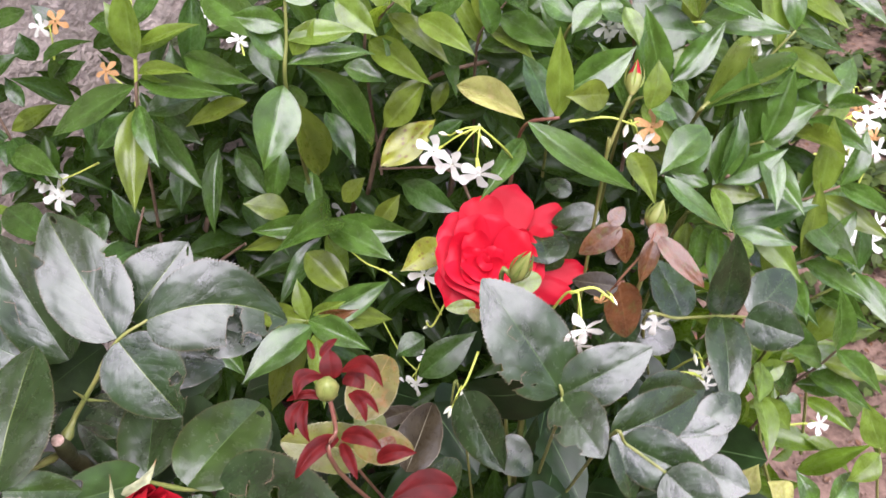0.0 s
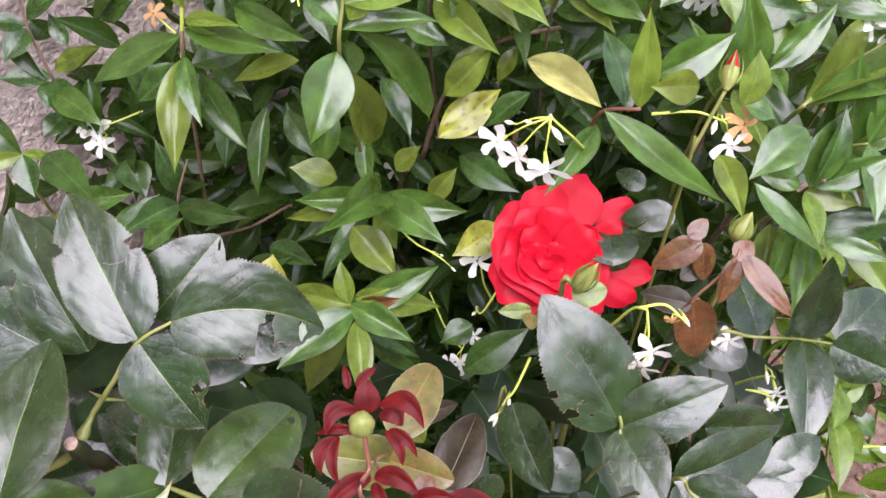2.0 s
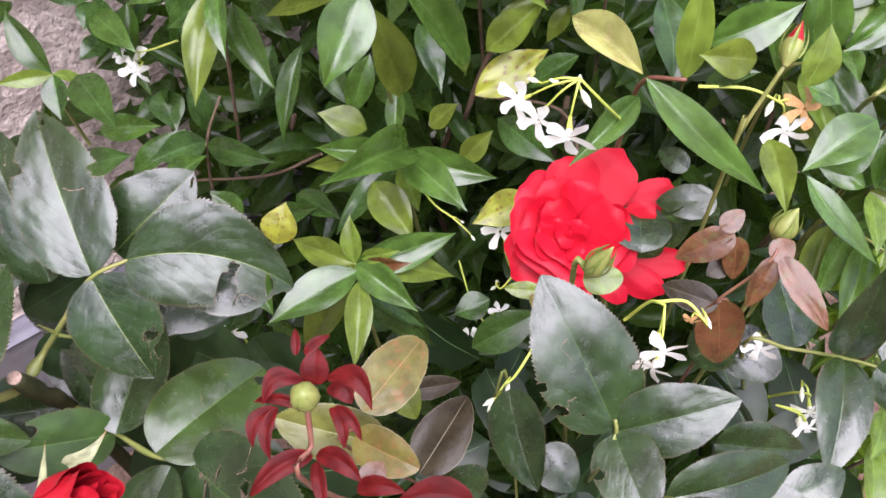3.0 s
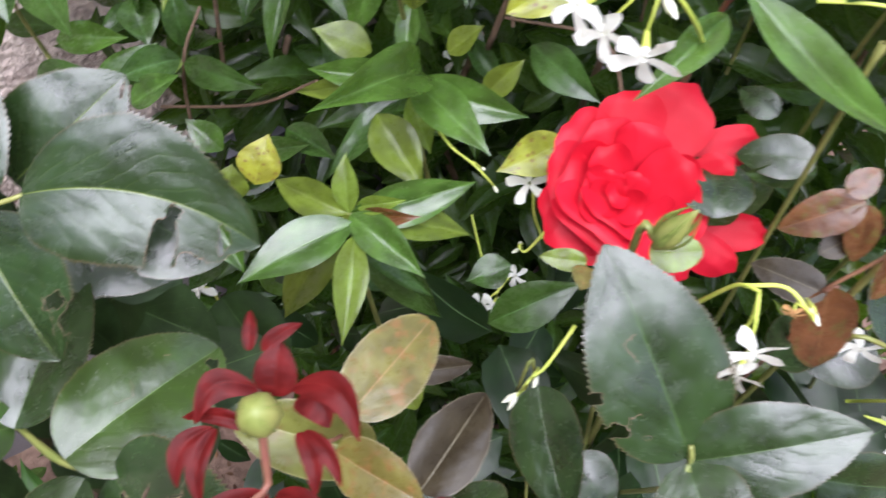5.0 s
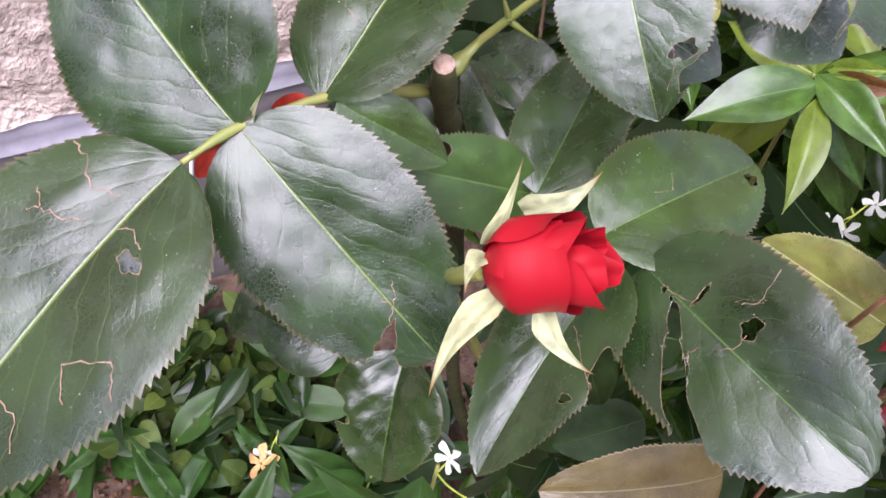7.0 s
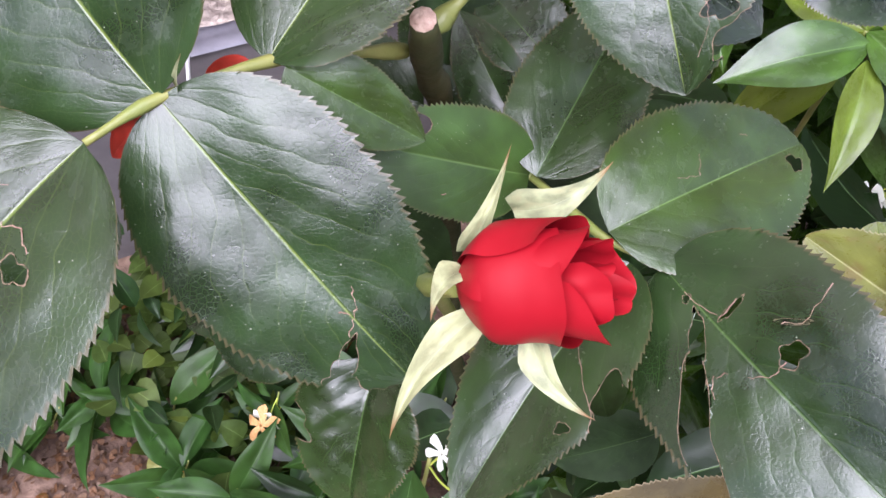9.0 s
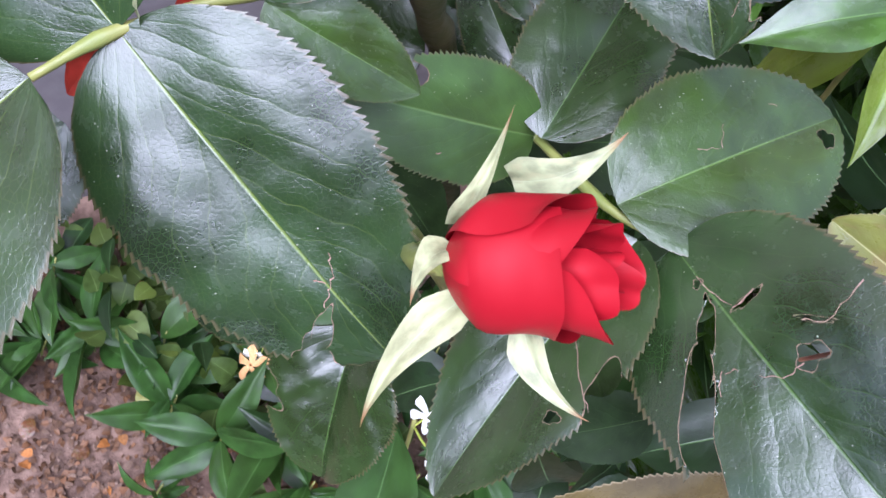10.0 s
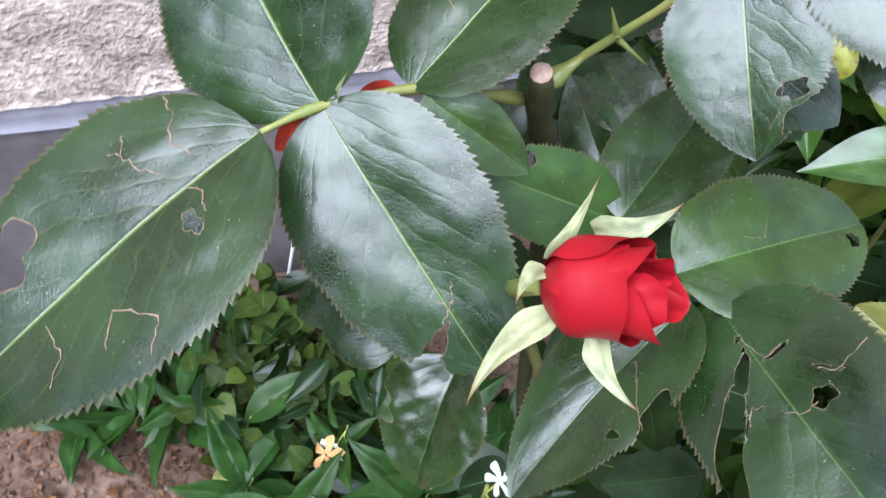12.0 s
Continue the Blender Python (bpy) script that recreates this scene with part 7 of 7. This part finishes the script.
def deep_shade(rng):
    return Vector((rng.uniform(-0.16, 0.32), rng.uniform(0.44, 0.68), rng.uniform(0.10, 0.50)))


leaf_mass("jasmine_lower_foliage", 900, deep_shade, 0.062, "fill", "leaves low between rose and jasmine, coloured darker as shade", 35)


def side(rng):
    x, y = rng.uniform(0.24, 0.37), rng.uniform(0.46, 0.76)
    return Vector((x, y, rng.uniform(0.30, 0.46) + 0.35 * (y - 0.46)))


leaf_mass("jasmine_side_foliage", 190, side, 0.062, "fill_lit", "outer jasmine leaves with sunlight put into their colour", 36)

# ---- ground ----
def spaced(lo, hi, fine_lo, fine_hi, stepsize):
    vals = list(np.arange(fine_lo, fine_hi + 1e-6, stepsize))
    g, s = fine_hi, stepsize
    while g < hi:
        s *= 1.35
        g += s
        vals.append(g)
    g, s = fine_lo, stepsize
    while g > lo:
        s *= 1.35
        g -= s
        vals.insert(0, g)
    return vals


def ground_height(x, y):
    near = math.exp(-((x - 0.2) ** 2 + (y - 0.8) ** 2) / 6.0)
    return near * (0.016 * noise.noise(Vector((x * 4, y * 4, 0))) + 0.010 * noise.noise(Vector((x * 16, y * 16, 3))) + 0.005 * noise.noise(Vector((x * 55, y * 55, 5))))


gx, gy = spaced(-80, 80, -1.0, 1.7, 0.018), spaced(-80, 80, -0.2, 2.7, 0.018)
gv = [(x, y, ground_height(x, y)) for y in gy for x in gx]
gf = [(j * len(gx) + i, j * len(gx) + i + 1, (j + 1) * len(gx) + i + 1, (j + 1) * len(gx) + i) for j in range(len(gy) - 1) for i in range(len(gx) - 1)]
M["soil"] = plain_material("soil", (0.055, 0.033, 0.024), (0.205, 0.135, 0.100), 0.95, 75, 0.9, sheen=0.2, depth=0.006)
tagged(new("ground", mesh_of("ground", gv, gf, None, [M["soil"]])), "bare reddish-brown soil strewn with litter", "ground", "", "structure")

# ---- the rough stucco wall with a smooth grey foot ----
M["stucco"] = plain_material("stucco", (0.30, 0.238, 0.205), (0.68, 0.575, 0.50), 0.95, 130, 1.0, sheen=0.2, depth=0.008)
M["ledge"] = plain_material("mortar_band", (0.21, 0.20, 0.23), (0.29, 0.28, 0.315), 0.85, 60, 0.4, sheen=0.2)
M["plinth"] = plain_material("plinth_plaster", (0.095, 0.086, 0.088), (0.150, 0.135, 0.135), 0.8, 40, 0.3, sheen=0.3)


def wall_sheet(name, u0, u1, z0, z1, out, thickness, stepsize, rough, mat):
    """A standing slab along the wall's line; its face is uneven, its back plain."""
    nu, nz = int((u1 - u0) / stepsize), int((z1 - z0) / stepsize)
    verts, faces = [], []
    for k in range(nz + 1):
        for i in range(nu + 1):
            u, z = u0 + (u1 - u0) * i / nu, z0 + (z1 - z0) * k / nz
            q = Vector((u, z, 0))
            h = rough * (noise.noise(q * 40) * 0.5 + noise.noise(q * 16) * 0.6 + noise.noise(q * 110) * 0.3)
            p = WALL_FOOT + WALL_ALONG * u + WALL_OUT * (out + h)
            verts.append((p.x, p.y, z))
    for k in range(nz):
        for i in range(nu):
            q = k * (nu + 1) + i
            faces.append((q, q + 1, q + nu + 2, q + nu + 1))
    base = len(verts)
    for u, z in ((u0, z0), (u1, z0), (u1, z1), (u0, z1)):
        p = WALL_FOOT + WALL_ALONG * u + WALL_OUT * (out - thickness)
        verts.append((p.x, p.y, z))
    bl, br, tr, tl = 0, nu, (nz + 1) * (nu + 1) - 1, nz * (nu + 1)
    faces += [(base, base + 3, base + 2, base + 1), tuple([base + 3] + [tl + i for i in range(nu + 1)] + [base + 2]),
              tuple([base] + [bl + i for i in range(nu + 1)] + [base + 1]), tuple([base] + [k * (nu + 1) for k in range(nz + 1)] + [base + 3]),
              tuple([base + 1] + [k * (nu + 1) + nu for k in range(nz + 1)] + [base + 2])]
    return mesh_of(name, verts, faces, None, [M[mat]])


wall = tagged(new("wall_west", wall_sheet("wall_west", -0.6, 2.2, 0.354, 1.25, 0.0, 0.22, 0.008, 0.009, "stucco")), "rough grey-pink stucco wall of a house", "wall", "", "structure")
# unseen upper slab, added to block sky light from the left
tagged(new("wall_west_upper_unseen", wall_sheet("wall_west_upper_unseen", -0.6, 2.2, 1.254, 4.2, 0.0, 0.22, 0.06, 0.009, "stucco")), "rough grey-pink stucco wall of a house", "wall", "", "structure")
tagged(new("wall_west_near", wall_sheet("wall_west_near", -3.6, -0.604, -0.05, 4.2, 0.0, 0.22, 0.06, 0.009, "stucco")), "rough grey-pink stucco wall of a house", "wall", "", "structure")
plinth = tagged(new("wall_plinth", wall_sheet("wall_plinth", -0.6, 2.2, -0.05, 0.312, -0.016, 0.20, 0.03, 0.002, "plinth")), "smooth dark grey plinth under the stucco wall", "wall", "", "structure")
tagged(new("wall_ledge", wall_sheet("wall_ledge", -0.6, 2.2, 0.315, 0.351, -0.006, 0.20, 0.012, 0.002, "ledge")), "pale lavender-grey mortar band under the stucco", "wall", "", "structure")
cp = [WALL_FOOT + WALL_ALONG * u + WALL_OUT * 0.012 + Vector((0, 0, z)) for u, z in ((0.37, 0.02), (0.405, 0.22), (0.422, 0.33), (0.435, 0.43), (0.43, 0.62))]
tagged(new("white_cable", tube([tuple(p) for p in cp], 0.0022, 0.0022, M["cable"], 8, 8)), "thin white cable running up the wall", "cable")

# ---- ground cover, litter and fallen things ----
def patch(cx, cy, rx, ry, lift, gap=0.0):
    def where(rng):
        x, y = cx + rng.gauss(0, rx), cy + rng.gauss(0, ry)
        if noise.noise(Vector((x * 6, y * 6, 9))) < gap:
            return None
        if (Vector((x, y, 0)) - WALL_FOOT).dot(WALL_OUT) < 0.03:
            return None
        return Vector((x, y, ground_height(x, y) + rng.uniform(0.004, lift)))
    return where


leaf_mass("ground_cover", 420, patch(-0.43, 0.40, 0.10, 0.055, 0.11, -0.3), 0.030, "ground_leaf", "low weeds with round pale green leaves", 41, "heart", (0, 0, 1), 0.85, "ground cover", 0.0, 0.95)
leaf_mass("ground_cover", 1500, patch(1.02, 2.05, 0.30, 0.30, 0.06, -0.05), 0.036, "ground_leaf", "clover-like weeds spreading over bare soil", 42, "heart", (0, 0, 1), 0.5, "ground cover", 0.0, 0.95)
leaf_mass("ground_cover", 420, patch(0.93, 1.64, 0.10, 0.13, 0.05, -0.1), 0.028, "ground_leaf", "clover-like weeds on the soil beyond the climber", 46, "heart", (0, 0, 1), 0.5, "ground cover", 0.0, 0.95)
leaf_mass("ground_cover", 500, patch(0.86, 1.20, 0.12, 0.16, 0.05, 0.0), 0.026, "ground_leaf", "clover-like weeds beside the climber", 43, "heart", (0, 0, 1), 0.5, "ground cover", 0.0, 0.95)


def anywhere(rng):
    x, y = rng.uniform(-0.8, 1.6), rng.uniform(0.0, 2.6)
    if (Vector((x, y, 0)) - WALL_FOOT).dot(WALL_OUT) < 0.03:
        return None
    return Vector((x, y, ground_height(x, y) + rng.uniform(0.001, 0.008)))


leaf_mass("leaf_litter", 9000, anywhere, 0.013, "litter", "dry brown leaf flakes and bark bits on the soil", 44, "jas", (0, 0, 1), 0.35, "litter", 0.0, 0.5)


leaf_mass("orange_litter", 46, patch(-0.42, 0.26, 0.16, 0.13, 0.012, -0.3), 0.017, "litter_orange", "orange and ochre petals and leaf scraps on the soil", 47, "heart", (0, 0, 1), 0.5, "litter", 0.0, 0.8)
# low runners take the darkened rose copy, so their shade is in the colour
leaf_mass("ground_shoots", 85, patch(-0.34, 0.44, 0.14, 0.07, 0.13, -0.2), 0.062, "rose_fill_shaded", "narrow low jasmine runner leaves, coloured darker as shade", 48, "jas", (0, -0.3, 1), 0.7, "ground cover", 0.0, 0.36)


leaf_mass("soil_flakes", 3200, patch(-0.46, 0.24, 0.20, 0.16, 0.006, -0.9), 0.009, "litter", "dry brown flakes and bark crumbs under the rose", 49, "heart", (0, 0, 1), 0.6, "litter", 0.0, 0.7)


def pebbles(count, seed):
    rng = random.Random(seed)
    verts, faces = [], []
    while count:
        p = anywhere(rng)
        if p is None:
            continue
        r = rng.choice((0.0010, 0.0013, 0.0016, 0.002, 0.0032)) * rng.uniform(0.8, 1.2)
        k = len(verts)
        for z, q in ((-0.5, 0.6), (0.15, 1.0), (0.7, 0.55)):
            for i in range(5):
                a = 2 * math.pi * i / 5 + z
                w = r * q * rng.uniform(0.75, 1.2)
                verts.append((p.x + w * math.cos(a), p.y + w * math.sin(a), p.z + r * z))
        for row in range(2):
            for i in range(5):
                j = (i + 1) % 5
                faces.append((k + row * 5 + i, k + row * 5 + j, k + row * 5 + 5 + j, k + row * 5 + 5 + i))
        faces.append(tuple(k + 10 + i for i in range(5)))
        count -= 1
    return mesh_of("soil_crumbs", verts, faces, None, [M["crumb"]], smooth=False)


M["crumb"] = plain_material("soil_crumb", (0.08, 0.05, 0.036), (0.23, 0.16, 0.12), 0.95, 25, 0.6, sheen=0.2)
tagged(new("soil_crumbs", pebbles(14000, 45)), "crumbs of soil and small stones", "soil", "", "stuff")


def runner(at, leaves, label, seed, height=0.09, size=0.062, mat="jas"):
    """A young jasmine runner standing in the soil."""
    rng = random.Random(seed)
    x, y = at
    root = thing("jasmine_seedling", label, "seedling", "seedlings under the rose", "", (x, y, ground_height(x, y)))
    main = stem(root, "stem", [(0, 0, -0.01), (0.01, 0.005, height * 0.5), (0.015, 0.02, height)], 0.0018, 0.001, "stem_green")
    for k in range(leaves):
        a = k * 2.4 + rng.uniform(-0.9, 0.9)
        z = height * (0.3 + 0.7 * (k + 1) / leaves)
        s = size * rng.uniform(0.6, 1.45)
        jasmine_leaf(main, (0.012, 0.012, z), (0.012 + s * math.cos(a), 0.012 + s * math.sin(a), z + s * rng.uniform(-0.3, 0.7)), s * 0.40, mat, rng.uniform(-30, 30))
    return main


runner((-0.33, 0.27), 9, "jasmine seedling with narrow glossy leaves", 51, 0.12, 0.062, "jas_low_shaded")
runner((-0.36, 0.20), 6, "jasmine seedling with narrow glossy leaves", 52, 0.05, 0.05, "jas_low_shaded")
faded = runner((-0.35, 0.36), 7, "jasmine seedling bearing one faded flower", 53, 0.15, 0.055, "jas_low_shaded")
jasmine_flower(faded, (0.014, 0.018, 0.14), (0.02, -0.004, 0.132), 0.019, (0.1, -0.75, -0.3), "white")
jasmine_flower(faded, (0.014, 0.018, 0.14), (0.02, -0.014, 0.142), 0.021, (0.1, -0.5, 0.7), "wilted")
low = runner((-0.13, 0.26), 6, "jasmine seedling with two white flowers", 54, 0.602, 0.055, "jas_low_shaded")
jasmine_flower(low, (0.015, 0.02, 0.592), (0.0207, 0.0183, 0.6222), 0.0085, (-0.2, -0.6, 0.3), "white")
jasmine_flower(low, (0.015, 0.02, 0.592), (0.0357, 0.0063, 0.6122), 0.0065, (0.3, -0.6, -0.1), "white")
for q, (rx, ry, rh) in enumerate(((-0.60, 0.30, 0.08), (-0.52, 0.28, 0.07), (-0.56, 0.24, 0.05), (-0.40, 0.27, 0.08), (-0.45, 0.31, 0.09), (-0.25, 0.38, 0.14), (-0.60, 0.19, 0.05), (-0.66, 0.22, 0.06), (-0.29, 0.31, 0.10), (-0.22, 0.46, 0.12),
                                (-0.31, 0.45, 0.10), (-0.40, 0.46, 0.10), (-0.12, 0.42, 0.12), (-0.16, 0.35, 0.10), (-0.05, 0.36, 0.12), (-0.24, 0.29, 0.07))):
    runner((rx, ry), 8, "jasmine seedling with narrow glossy leaves", 60 + q, rh, 0.070, "jas_low_shaded")


def fallen_leaf(at, size, mat, turn_by, label):
    x, y = at
    me = blade_mesh("round", mat, 0.10, 0.1, 3, 0.0, wave=0.05)
    d = Vector((math.cos(turn_by), math.sin(turn_by), 0.08))
    p = Vector((x, y, ground_height(x, y) + 0.007))
    tagged(part("fallen_leaf", me, None, label, lay(p, p + d * size, size * 0.85, 0, (0, 0, 1))), "", "leaf", "leaves fallen on the soil")


fallen_leaf((-0.535, 0.115), 0.030, "orange_leaf", 0.5, "round orange fallen leaf lying on the soil")
fallen_leaf((-0.50, 0.17), 0.020, "bronze", 2.0, "small brown fallen leaf lying on the soil")
fallen_leaf((-0.44, 0.20), 0.018, "bronze", 4.0, "small brown fallen leaf lying on the soil")
fallen_leaf((-0.46, 0.28), 0.026, "jas_pale", 1.0, "pale yellow fallen leaf lying on the soil")
fallen_leaf((-0.42, 0.27), 0.030, "jas_pale", 2.6, "pale yellow fallen leaf lying on the soil")
for q, (x, y) in enumerate(((-0.33, 0.30), (-0.30, 0.40), (-0.27, 0.43))):
    ob = part("fallen_flower", FLOWERS["white"][q], None, "fallen white jasmine flower on the soil")
    ob.matrix_basis = Matrix.Translation((x, y, ground_height(x, y) + 0.009)) @ toward((0.2, -0.3, 0.9), q) @ Matrix.Diagonal((0.009, 0.009, 0.007, 1))
    tagged(ob, "", "flower", "flowers fallen on the soil")


# ---- an unseen dark screen, added so that leaves mirror less low sky ----
M["fence"] = plain_material("dark_screen", (0.06, 0.05, 0.04), (0.13, 0.11, 0.09), 0.8, 30, 0.4)
fx = [(-2.9, -2.6, 0.0), (5.0, -2.6, 0.0), (5.0, -2.5, 0.0), (-2.9, -2.5, 0.0)]
fv = fx + [(x, y, 2.3) for x, y, z in fx]
ff = [(0, 3, 2, 1), (4, 5, 6, 7)] + [(k, (k + 1) % 4, (k + 1) % 4 + 4, k + 4) for k in range(4)]
tagged(new("unseen_screen_south", mesh_of("unseen_screen_south", fv, ff, None, [M["fence"]], smooth=False)), "unseen plain dark screen added to darken leaf reflections", "fence", "", "structure")
